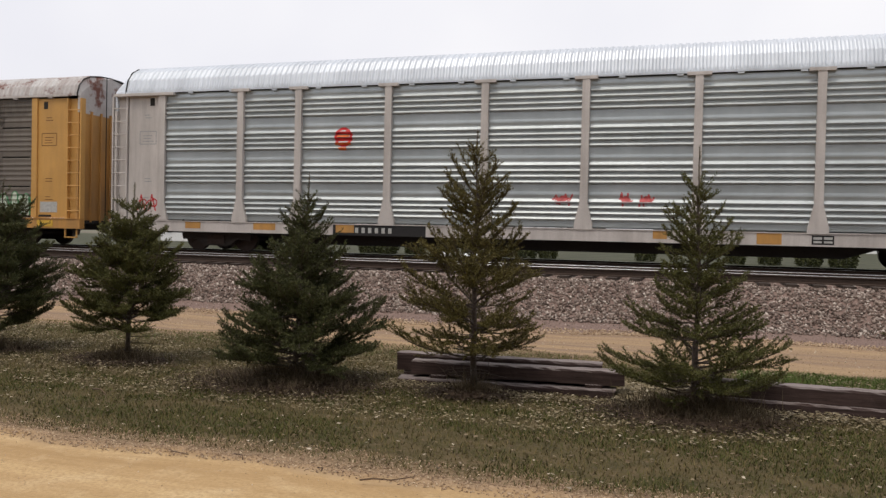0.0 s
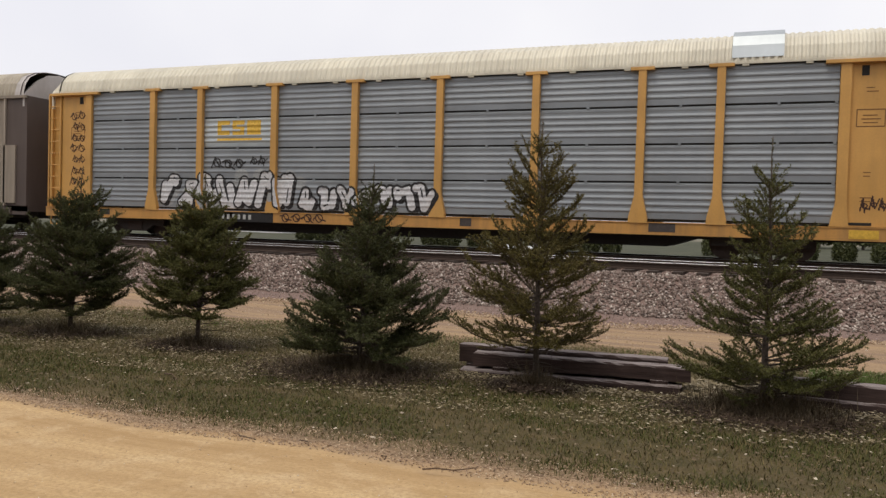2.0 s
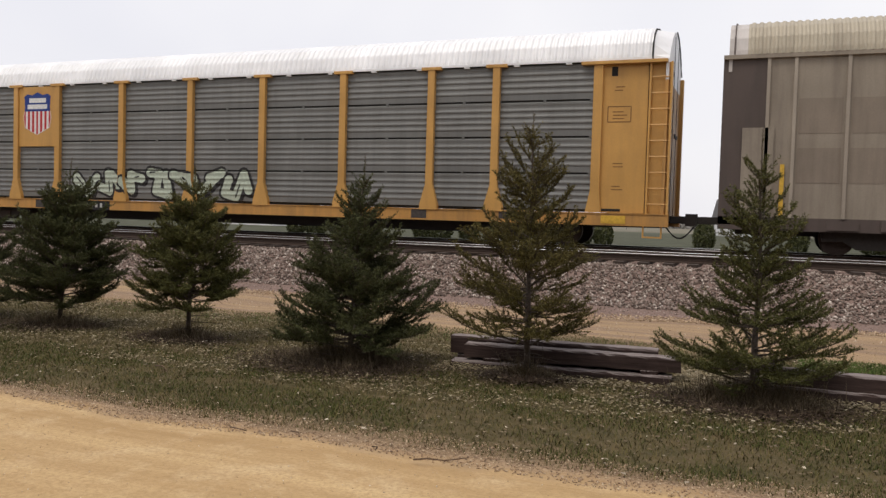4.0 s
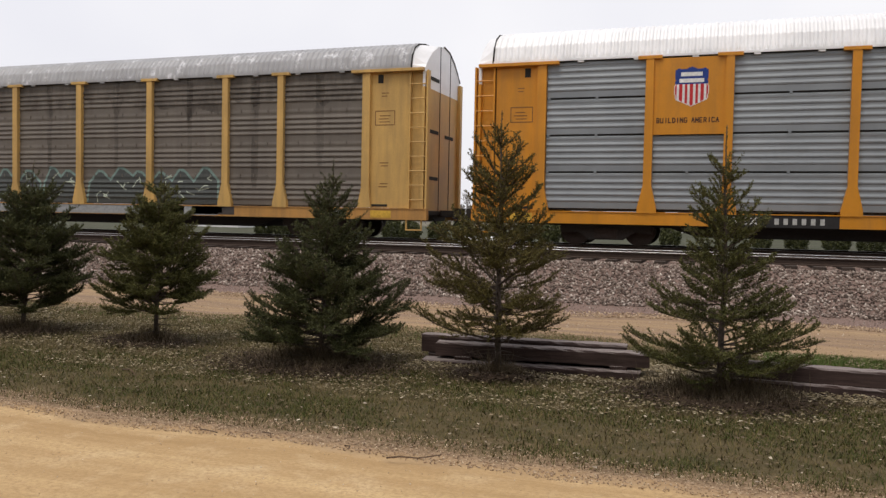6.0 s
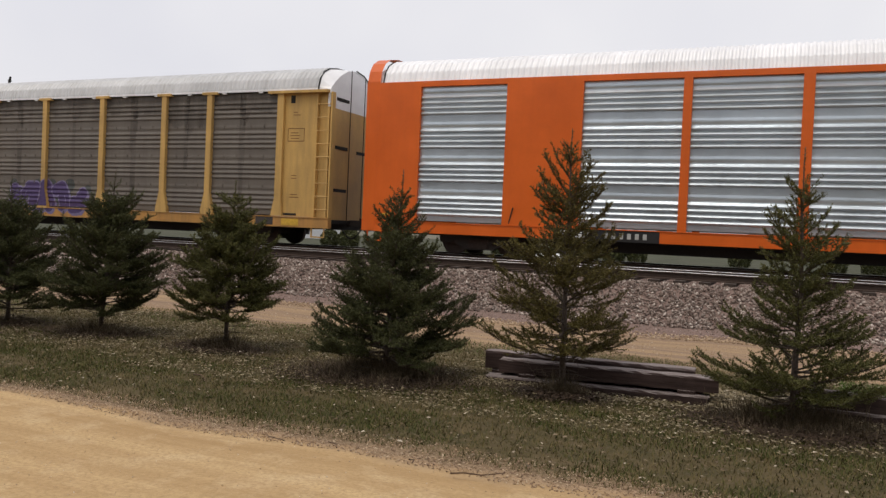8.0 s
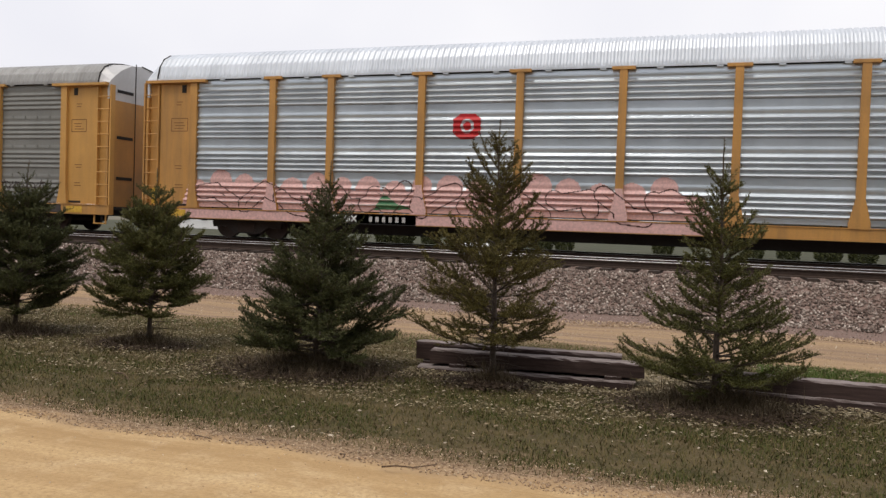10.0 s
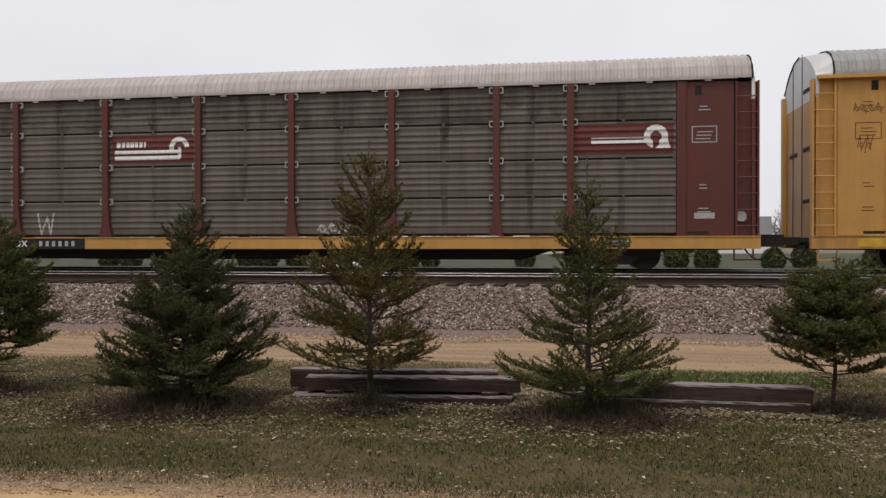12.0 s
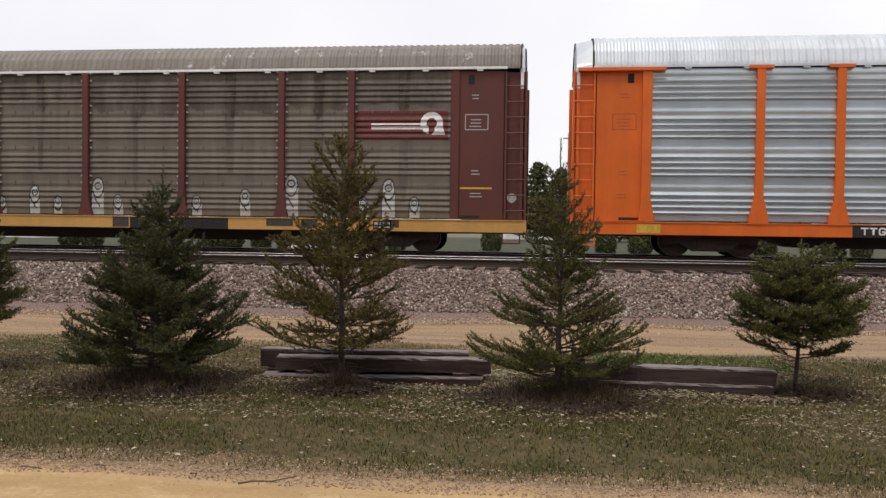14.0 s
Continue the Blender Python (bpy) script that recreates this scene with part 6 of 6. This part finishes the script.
def spruce(x, y, height, outline, bare_trunk, seed, needle, label, dense=1.0, gap=0.11, leader=0.4, tip=(0, 0), skirt=0, steep=1.0):
    """A young spruce. outline: (height, reach of the branch tips) from the lowest whorl to the top; gap: mean step between whorls."""
    rng = np.random.default_rng(seed)
    tree = empty("spruce_tree", pose(x, y, ground_z(y)), label=label, category="tree", group="row of young spruces")
    zs = np.linspace(0, height, 14)
    wob = np.cumsum(rng.normal(0, 0.006, (14, 2)), 0)
    wob -= np.outer(zs / height, wob[-1])
    axis = np.stack([wob[:, 0] + tip[0] * (zs / height), wob[:, 1] + tip[1] * (zs / height), zs], 1)
    r0 = 0.0095 * height + 0.012
    radii = [max(0.0045, r0 * (1 - 0.93 * z / height)) for z in zs]
    radii[0] *= 1.35
    part("trunk", Shape().tube([tuple(p) for p in axis], radii, 8), M["bark"], tree, "grey-brown bark", True)
    limbs = Shape()
    A, B = [], []
    hs, rs_ = [p[0] for p in outline], [p[1] for p in outline]

    def shoot(p, q):
        A.append(p)
        B.append(q)

    def on_axis(z):
        return np.array([np.interp(z, zs, axis[:, 0]), np.interp(z, zs, axis[:, 1]), z])

    up = np.array([0.0, 0.0, 1.0])
    shoot(on_axis(height - leader), on_axis(height - 0.04))
    # the candelabrum of short shoots under the leader
    for i in range(5):
        az = i * 1.26 + rng.uniform(-0.3, 0.3)
        p = on_axis(height - leader + rng.uniform(-0.03, 0.03))
        shoot(p, p + np.array([np.cos(az) * 0.14, np.sin(az) * 0.14, rng.uniform(0.12, 0.22)]) * leader / 0.4)
    zt = hs[0]
    while zt < height - leader * 0.85:
        f = (zt - hs[0]) / (height - hs[0])
        whorl = rng.integers(5, 8) if f < 0.75 else rng.integers(4, 6)
        turn = rng.uniform(0, 2 * np.pi)
        wide = float(np.interp(zt, hs, rs_))
        for i in range(whorl):
            az = turn + 2 * np.pi * i / whorl + rng.normal(0, 0.24)
            reach = wide * rng.choice([rng.uniform(0.5, 0.8), rng.uniform(0.78, 0.98), rng.uniform(0.98, 1.14)], p=[0.3, 0.5, 0.2])
            rise = np.radians(3 + 46 * steep * f ** 0.9 + rng.normal(0, 9))
            out = np.array([np.cos(az), np.sin(az), 0.0])
            across = np.array([-np.sin(az), np.cos(az), 0.0])
            L = reach / max(0.55, math.cos(rise))
            n = 7
            pts = [np.zeros(3)]
            for s in range(n):
                k = (s + 1) / n
                a = rise + np.radians(-12 * math.sin(k * 2.8) + 26 * k * k) * (1 - 0.6 * f)
                pts.append(pts[-1] + (out * np.cos(a) + up * np.sin(a) + across * rng.normal(0, 0.05)) * L / n)
            z0 = float(np.clip(zt - pts[-1][2] + rng.uniform(-0.1, 0.1), bare_trunk * 0.8, height - leader * 0.8))
            root = on_axis(z0)
            pts = [root + q for q in pts]
            limbs.tube([tuple(q) for q in pts], [max(0.003, 0.004 + 0.01 * L * (1 - s / n)) for s in range(n + 1)], 4)
            bare = 0.24 if f < 0.5 else 0.1
            for s in range(n):
                if (s + 1) / n > bare:
                    shoot(pts[s], pts[s + 1])
            # a flat spray of side twigs swept towards the tip
            m = max(5, int(L * 19 * dense))
            for s in range(m):
                k = bare + (0.95 - bare) * (s + rng.uniform(0, 0.7)) / m
                at = k * n
                j = min(n - 1, int(at))
                seg = pts[j + 1] - pts[j]
                q = pts[j] + seg * (at - j)
                fwd = seg / np.linalg.norm(seg)
                sgn = 1 if s % 2 else -1
                tl = (0.07 + 0.4 * L * (1 - k) ** 0.8 * min(1.0, 0.45 + k * 1.5)) * rng.uniform(0.7, 1.2)
                dirv = fwd * rng.uniform(0.75, 1.1) + across * sgn * rng.uniform(0.5, 0.85) + up * rng.normal(0.2 + 0.1 * f, 0.24)
                dirv /= np.linalg.norm(dirv)
                e = q + dirv * tl + up * tl * rng.uniform(0.02, 0.2)
                shoot(q, e)
                limbs.tube([tuple(q), tuple(e)], [0.003, 0.0014], 3)
                g_n = int(tl * 17 * dense)
                for h in range(g_n):
                    kk = (h + rng.uniform(0.2, 0.9)) / g_n
                    w = dirv * 0.9 + np.cross(up, dirv) * (0.6 if h % 2 else -0.6) + up * rng.normal(0.1, 0.16)
                    w /= np.linalg.norm(w)
                    g = q + (e - q) * kk
                    shoot(g, g + w * rng.uniform(0.06, 0.12) * (1.15 - 0.5 * kk))
        zt += gap * rng.uniform(0.6, 1.4) * (1.0 - 0.25 * f)
    # dead bare twigs below the crown and a skirt of them near the ground
    for _ in range(16 + skirt):
        zz = rng.uniform(0.06, bare_trunk + 0.3)
        az = rng.uniform(0, 2 * np.pi)
        L = rng.uniform(0.25, 0.75) * rs_[0]
        p = on_axis(zz)
        e = p + np.array([np.cos(az) * L, np.sin(az) * L, rng.uniform(-0.1, 0.12)])
        e[2] = max(0.02, e[2])
        mid = (p + e) / 2 + rng.normal(0, 0.025, 3)
        limbs.tube([tuple(p), tuple(mid), tuple(e)], [0.007, 0.005, 0.002], 3)
        for _ in range(2):
            q = mid + (e - mid) * rng.uniform(0, 0.8)
            limbs.tube([tuple(q), tuple(q + rng.normal(0, 0.07, 3))], [0.003, 0.0015], 3)
    part("branchwork", limbs, M["bark"], tree)
    me = needle_mesh("crown", np.array(A), np.array(B), 250, 0.029, 0.0098, rng, M[needle])
    part("crown", me, None, tree)
    return tree


spruce(-12.2, 9.5, 2.5, [(0.45, 0.95), (0.8, 1.0), (1.3, 0.85), (1.8, 0.6), (2.2, 0.35), (2.5, 0.05)], 0.3, 100, "needle_dark", "young dark green spruce with branches near the ground", 1.15)
spruce(-10.1, 9.5, 2.62, [(0.5, 0.85), (0.8, 1.0), (1.3, 0.88), (1.8, 0.62), (2.15, 0.42), (2.62, 0.05)], 0.35, 101, "needle_dark", "young bushy dark green spruce with a bare lower trunk", 1.15, 0.1, 0.35, (0.22, 0))
spruce(-7.69, 9.52, 2.52, [(0.62, 0.72), (0.85, 0.92), (1.15, 0.84), (1.5, 0.68), (1.9, 0.45), (2.2, 0.2), (2.52, 0.04)], 0.5, 102, "needle_mid", "young olive-green spruce with a clear short trunk", 1.2, 0.095, 0.45, (0.1, 0))
spruce(-4.84, 9.12, 2.62, [(0.38, 1.0), (0.55, 1.12), (0.85, 1.04), (1.3, 0.74), (1.8, 0.46), (2.2, 0.2), (2.62, 0.03)], 0.2, 103, "needle_dark", "dense dark green spruce branched down to the grass", 0.95, 0.09, 0.42, (0.16, 0), 40)
spruce(-2.56, 9.32, 3.14, [(0.6, 0.72), (0.85, 1.05), (1.2, 0.9), (1.9, 0.7), (2.3, 0.56), (2.65, 0.42), (2.9, 0.22), (3.14, 0.04)], 0.45, 104, "needle_olive", "tall sparse spruce in front of the sleeper pile", 0.8, 0.145, 0.3, (-0.02, 0), 14)
spruce(-0.06, 9.32, 2.92, [(0.28, 0.7), (0.42, 1.0), (0.6, 1.08), (0.95, 0.88), (1.25, 0.6), (1.7, 0.46), (2.1, 0.46), (2.3, 0.3), (2.5, 0.16), (2.92, 0.03)], 0.2, 105, "needle_mid", "open-branched spruce with a long bare leader", 0.85, 0.14, 0.52, (0, 0), 46)
spruce(2.72, 9.98, 1.82, [(0.58, 0.5), (0.75, 0.86), (1.05, 0.9), (1.35, 0.66), (1.6, 0.42), (1.82, 0.1)], 0.5, 106, "needle_mid", "short round-topped green spruce on a bare trunk", 1.2, 0.08, 0.14, (0.04, 0), 6, 0.45)
spruce(4.95, 10.9, 2.1, [(0.5, 0.8), (0.75, 0.9), (1.2, 0.7), (1.7, 0.4), (2.1, 0.05)], 0.4, 107, "needle_mid", "young green spruce at the end of the row", 1.1)


def base_tufts():
    """Dead grass and fallen twigs at the foot of each spruce."""
    rng = np.random.default_rng(9)
    xs, ys = [], []
    for x, y, r, n in ((-12.25, 9.4, 0.7, 1400), (-10.07, 9.4, 0.7, 1500), (-7.69, 9.45, 0.5, 1800), (-4.8, 8.95, 0.95, 4200), (-2.5, 9.25, 0.3, 1600), (-0.03, 9.2, 0.7, 4200), (2.76, 9.9, 0.4, 1500), (4.95, 10.8, 0.5, 800)):
        xs.append(rng.normal(x, r * 0.5, n))
        ys.append(rng.normal(y, r * 0.32, n))
    x, y = np.concatenate(xs), np.concatenate(ys)
    v, f = blades(0.12, 0.005, 1.2)(rng, x, y)
    tall = [(rng.normal(x, r, n), rng.normal(y, 0.14, n)) for x, y, r, n in ((-4.84, 9.1, 0.3, 1500), (-0.06, 9.28, 0.3, 1700), (-2.56, 9.28, 0.1, 260), (-7.69, 9.48, 0.16, 500), (-10.1, 9.45, 0.3, 500))]
    v2, f2 = blades(0.27, 0.005, 0.8)(rng, np.concatenate([p[0] for p in tall]), np.concatenate([p[1] for p in tall]))
    v, f = np.concatenate([v, v2]), np.concatenate([f, f2 + len(v)])
    me = bpy.data.meshes.new("dry_tufts")
    me.from_pydata(v.tolist(), [], f.tolist())
    me.materials.append(island("dead_grass", [(0.06, 0.045, 0.03), (0.13, 0.095, 0.06), (0.085, 0.07, 0.035), (0.24, 0.18, 0.12), (0.1, 0.075, 0.05)]))
    tagged(new("dry_tufts", me), "brown dead grass and twigs round the spruce trunks", "grass", kind="stuff")


base_tufts()


def needle_litter():
    """Fallen brown needles and bark on the bare soil under the spruces."""
    rng = np.random.default_rng(31)
    xs, ys = [], []
    for x, y, r, n in ((-12.2, 9.3, 1.0, 1500), (-10.1, 9.3, 1.0, 2200), (-7.69, 9.35, 0.75, 2600), (-4.84, 8.85, 1.1, 6500), (-2.56, 9.1, 0.5, 2400), (-0.06, 9.0, 0.95, 5500), (2.72, 9.8, 0.6, 1800)):
        xs.append(rng.normal(x, r * 0.5, n * 2))
        ys.append(rng.normal(y, r * 0.34, n * 2))
    v, f = flakes(0.015)(rng, np.concatenate(xs), np.concatenate(ys))
    me = bpy.data.meshes.new("needle_litter")
    me.from_pydata(v.tolist(), [], f.tolist())
    me.materials.append(island("brown_needle_litter", [(0.035, 0.022, 0.015), (0.06, 0.04, 0.026), (0.045, 0.03, 0.02), (0.09, 0.062, 0.04)]))
    tagged(new("needle_litter", me), "dark brown fallen needles and bark under the spruces", "litter", kind="stuff")


needle_litter()


def fallen_twig(pts, r, label):
    s = Shape().tube(pts, [r * (1 - 0.6 * i / len(pts)) for i in range(len(pts))], 6)
    ob = new("fallen_twig", s.mesh("fallen_twig", M["twig"], True))
    tagged(ob, label, "twig", "twigs on the road")


M["twig"] = plain("dry_twig_bark", (0.13, 0.085, 0.055), 0.9, 0, 0.3, 40)
ZR = 0.1
fallen_twig([(-2.3, 5.35, ZR + 0.015), (-2.2, 5.37, ZR + 0.03), (-2.08, 5.4, ZR + 0.025), (-1.93, 5.49, ZR + 0.04)], 0.008, "thin brown bent twig on the dirt road")
fallen_twig([(-2.72, 5.53, ZR + 0.01), (-2.66, 5.49, ZR + 0.025), (-2.64, 5.42, ZR + 0.02)], 0.007, "short forked twig on the dirt road")
fallen_twig([(-4.0, 5.5, ZR + 0.01), (-3.85, 5.45, ZR + 0.02), (-3.8, 5.44, ZR + 0.015)], 0.006, "small dark twig on the dirt road")
fallen_twig([(-3.5, 5.62, ZR + 0.01), (-3.4, 5.58, ZR + 0.02), (-3.35, 5.5, ZR + 0.01)], 0.006, "small dark twig at the road's edge")
fallen_twig([(-6.6, 7.6, 0.03), (-6.4, 7.5, 0.06), (-6.2, 7.35, 0.04)], 0.009, "grey twig lying on the lawn")


# ---- beyond the railway: shrubs, a house, far trees ----
def shrub_mesh(seed):
    rng = np.random.default_rng(seed)
    n = 2600
    z = rng.uniform(0.05, 1.7, n)
    r = 0.78 * np.sqrt(np.clip(1 - ((z - 0.65) / 1.06) ** 2, 0, 1)) * rng.uniform(0.7, 1.06, n)
    a = rng.uniform(0, 2 * np.pi, n)
    c = np.stack([r * np.cos(a), r * np.sin(a), z], 1)
    v = (c[:, None] + rng.normal(0, 0.07, (n, 3, 3))).reshape(-1, 3)
    me = bpy.data.meshes.new("crown")
    me.from_pydata(v.tolist(), [], np.arange(3 * n).reshape(-1, 3).tolist())
    me.materials.append(M["needle_dark"])
    return me


SHRUB = [shrub_mesh(5), shrub_mesh(6)]
STEM = Shape().tube([(0, 0, -0.05), (0, 0, 0.9)], [0.06, 0.03], 6).mesh("trunk", M["bark"])
rs = random.Random(3)
for i in range(30):
    sx = -38 + 2.25 * i + rs.uniform(-0.4, 0.4)
    if rs.random() < 0.18:
        continue
    shrub = empty("evergreen_shrub", pose(sx, 62 + rs.uniform(-1, 1), 0.1, 0, 0, rs.uniform(0, 360)), label="clipped dark evergreen shrub in a row beyond the tracks", category="shrub", group="shrub row")
    shrub.scale = (rs.uniform(0.85, 1.15),) * 2 + (rs.uniform(0.8, 1.1),)
    part("trunk", STEM, None, shrub)
    part("crown", SHRUB[i % 2], None, shrub)


def far_conifer(x, y, h, w, seed):
    rng = np.random.default_rng(seed)
    tree = empty("far_conifer", pose(x, y, 0.05), label="tall dark conifer far beyond the tracks", category="tree", group="far conifers")
    part("trunk", Shape().tube([(0, 0, 0), (0, 0, h)], [0.2, 0.03], 7), M["bark"], tree)
    n = 9000
    lev = rng.integers(0, 13, n)
    f = (lev + rng.uniform(0, 0.6, n)) / 13
    az = rng.integers(0, 9, n) * 0.7 + lev * 1.9 + rng.normal(0, 0.16, n)
    reach = (w / 2) * (1 - f) ** 0.6 * rng.uniform(0.0, 1.0, n) ** 0.55 * (0.7 + 0.55 * np.abs(np.sin(az * 3.1 + lev)))
    c = np.stack([reach * np.cos(az), reach * np.sin(az), h * (0.06 + 0.92 * f) + reach * 0.08], 1)
    v = (c[:, None] + rng.normal(0, 0.17, (n, 3, 3))).reshape(-1, 3)
    me = bpy.data.meshes.new("crown")
    me.from_pydata(v.tolist(), [], np.arange(3 * n).reshape(-1, 3).tolist())
    me.materials.append(M["needle_dark"])
    part("crown", me, None, tree)


for x, y, h, w, sd in ((-0.9, 119, 11.8, 6.5, 1), (2.5, 121, 11.0, 7.5, 2), (5.9, 124, 9.0, 7, 3), (10.8, 118, 12.0, 5.5, 4), (14.6, 126, 5.5, 5, 5)):
    far_conifer(x, y, h, w, sd)


def bare_tree(x, y, h, seed):
    rng = random.Random(seed)
    tree = empty("bare_tree", pose(x, y, 0.05), label="leafless grey-brown tree far beyond the tracks", category="tree", group="far bare trees")
    s = Shape()

    def grow(p, d, ln, r, depth):
        q = p + d * ln
        s.tube([tuple(p), tuple((p + q) / 2 + Vector((rng.uniform(-1, 1), rng.uniform(-1, 1), 0)) * ln * 0.06), tuple(q)], [r, r * 0.85, r * 0.7], 4)
        if depth:
            for _ in range(3):
                dd = (d + Vector((rng.uniform(-1, 1), rng.uniform(-1, 1), rng.uniform(-0.2, 0.6))) * 0.7).normalized()
                grow(q if rng.random() < 0.6 else p + d * ln * 0.7, dd, ln * rng.uniform(0.55, 0.8), r * 0.6, depth - 1)

    grow(Vector((0, 0, 0)), Vector((0, 0, 1)), h * 0.3, h * 0.02, 5)
    part("trunk", s, M["far_bark"], tree)


M["far_bark"] = plain("hazy_grey_bark", (0.22, 0.2, 0.19), 0.9)
for x, y, h, sd in ((-38, 190, 11, 1), (-44, 196, 10, 2), (-31, 200, 9, 3), (-60, 190, 10, 4), (38, 165, 9, 5), (44, 170, 10, 6), (33, 172, 8, 7), (-90, 190, 10, 8), (-75, 200, 9, 9), (-120, 190, 10, 10), (-160, 190, 11, 11), (60, 170, 9, 12), (-34, 182, 11.5, 13), (-41, 180, 11, 14), (41, 176, 12, 15), (37, 168, 10, 16)):
    bare_tree(x, y, h, sd)


def unseen_woods():
    """Unseen dark foliage added behind the camera, to darken what the panels mirror."""
    rng = np.random.default_rng(21)
    n = 34000
    x = rng.uniform(-90, 80, n)
    y = -18 - rng.uniform(0, 5, n)
    top = 15 + 2.5 * np.sin(x * 0.21) + 1.5 * np.sin(x * 0.53 + 1)
    c = np.stack([x, y, rng.uniform(0, 1, n) * top], 1)
    v = (c[:, None] + rng.normal(0, 0.42, (n, 3, 3))).reshape(-1, 3)
    me = bpy.data.meshes.new("unseen_woods")
    me.from_pydata(v.tolist(), [], np.arange(3 * n).reshape(-1, 3).tolist())
    me.materials.append(M["needle_mid"])
    tagged(new("unseen_woods", me), "unseen dark foliage behind the camera, added to darken the panels' reflections", "woods", kind="stuff")


unseen_woods()


def far_woods():
    rng = np.random.default_rng(12)
    n = 30000
    x = rng.uniform(-520, 260, n)
    y = rng.uniform(280, 310, n)
    top = 5.5 + 2.5 * np.sin(x * 0.031) + 1.6 * np.sin(x * 0.13 + 1)
    z = rng.uniform(0, 1, n) * np.maximum(1.5, top)
    c = np.stack([x, y, z], 1)
    v = (c[:, None] + rng.normal(0, 1, (n, 3, 3)) * np.array([0.5, 0.5, 0.7])).reshape(-1, 3)
    me = bpy.data.meshes.new("far_woods")
    me.from_pydata(v.tolist(), [], np.arange(3 * n).reshape(-1, 3).tolist())
    me.materials.append(island("hazy_twig", [(0.2, 0.19, 0.18), (0.27, 0.25, 0.23), (0.16, 0.16, 0.14)]))
    tagged(new("far_woods", me), "grey leafless woods along the horizon", "woods", kind="stuff")


far_woods()


def house(x, y, w, d, h, yaw, label):
    hs = empty("farm_house", pose(x, y, 0.05, 0, 0, yaw), label=label, category="house")
    part("wall", Shape().box(-w / 2, w / 2, -d / 2, d / 2, 0, h), M["siding"], hs)
    s = Shape()
    i = 0
    s.v += [(-w / 2 - 0.4, -d / 2 - 0.4, h), (w / 2 + 0.4, -d / 2 - 0.4, h), (w / 2 + 0.4, d / 2 + 0.4, h), (-w / 2 - 0.4, d / 2 + 0.4, h), (-w / 2 - 0.4, 0, h + d * 0.36), (w / 2 + 0.4, 0, h + d * 0.36)]
    s.f += [(0, 1, 5, 4), (2, 3, 4, 5), (0, 4, 3), (1, 2, 5), (0, 3, 2, 1)]
    part("roof", s, M["shingle"], hs, "grey shingle roof")
    for k in range(3):
        wx = -w / 2 + w * (k + 0.5) / 3
        win = part("window", Shape().box(wx - 0.55, wx + 0.55, -d / 2 - 0.06, -d / 2 - 0.02, 1.0, 2.2), M["p_white"], hs)
        part("pane", Shape().box(wx - 0.45, wx + 0.45, -d / 2 - 0.08, -d / 2 - 0.062, 1.1, 2.1), M["pane"], win)


M["siding"] = plain("white_siding", (0.7, 0.7, 0.69), 0.7)
M["shingle"] = plain("grey_shingle", (0.16, 0.15, 0.15), 0.9)
M["pane"] = plain("dark_pane", (0.03, 0.035, 0.04), 0.1)
house(-1.0, 140, 12, 8, 3.0, 12, "low white farmhouse behind the conifers")
house(-62, 92, 9, 7, 2.6, -8, "pale shed beyond the tracks")
house(26, 150, 14, 9, 3.2, -10, "low white building beyond the field")


def boulder_heap(x, y):
    """A low heap of whitewashed boulders in the grass."""
    rng = random.Random(44)
    heap = empty("boulder_heap", pose(x, y, 0.08), label="low heap of white boulders in the grass beyond the tracks", category="rocks")
    for i in range(9):
        r = rng.uniform(0.2, 0.38)
        s = Shape()
        cx, cy = -1.25 + 0.31 * i + rng.uniform(-0.1, 0.1), rng.uniform(-0.3, 0.3)
        for k, (h, w) in enumerate(((-0.05, 0.8), (0.3, 1.0), (0.75, 0.8), (1.05, 0.35))):
            for j in range(7):
                a = 2 * math.pi * j / 7
                q = r * w * rng.uniform(0.8, 1.15)
                s.v.append((cx + q * 1.3 * math.cos(a), cy + q * math.sin(a), r * h * 1.2))
            if k:
                s.f += [(7 * k - 7 + j, 7 * k - 7 + (j + 1) % 7, 7 * k + (j + 1) % 7, 7 * k + j) for j in range(7)]
        s.f.append(tuple(range(21, 28)))
        part("boulder", s, M["p_white"], heap)


boulder_heap(-17.9, 60)


def utility_pole(x, y, h, pin=False):
    p = empty("utility_pole", pose(x, y, 0.05), label="thin grey wooden pole beyond the tracks", category="utility pole")
    part("pole", Shape().tube([(0, 0, 0), (0, 0, h)], [0.13, 0.09], 8), M["far_bark"], p)
    if pin:
        part("insulator", Shape().tube([(0.12, 0, h - 0.3), (0.12, 0, h - 0.12), (0.14, 0, h), (0.22, 0, h + 0.32)], [0.1, 0.19, 0.12, 0.1], 8), M["seam"], p, "dark insulator on a pin")
        return
    part("cross_arm", Shape().box(-0.5, 0.5, -0.05, 0.05, h - 0.5, h - 0.4), M["far_bark"], p)


utility_pole(2.0, 72, 10.2)
utility_pole(-77.3, 60, 15.7, True)


# ---- motion: the whole train rolls to the right at about 26 m/s ----
SLACK = {0: -0.03, 2: -0.1, 6: -0.13, 10: -0.05, 11: -0.05, 13: 0.06}


def motions():
    for k, car in TRAIN:
        rows = []
        for i in range(29):
            t = 0.5 * i
            x = -17.99 + 25.63 * t + 0.0149 * t * t - 28.6 * k + 13.625 + SLACK.get(k, 0.0)
            rows.append((t, pose(x, FAR_TRACK, RAIL_Z)))
        walk(car, rows)


motions()
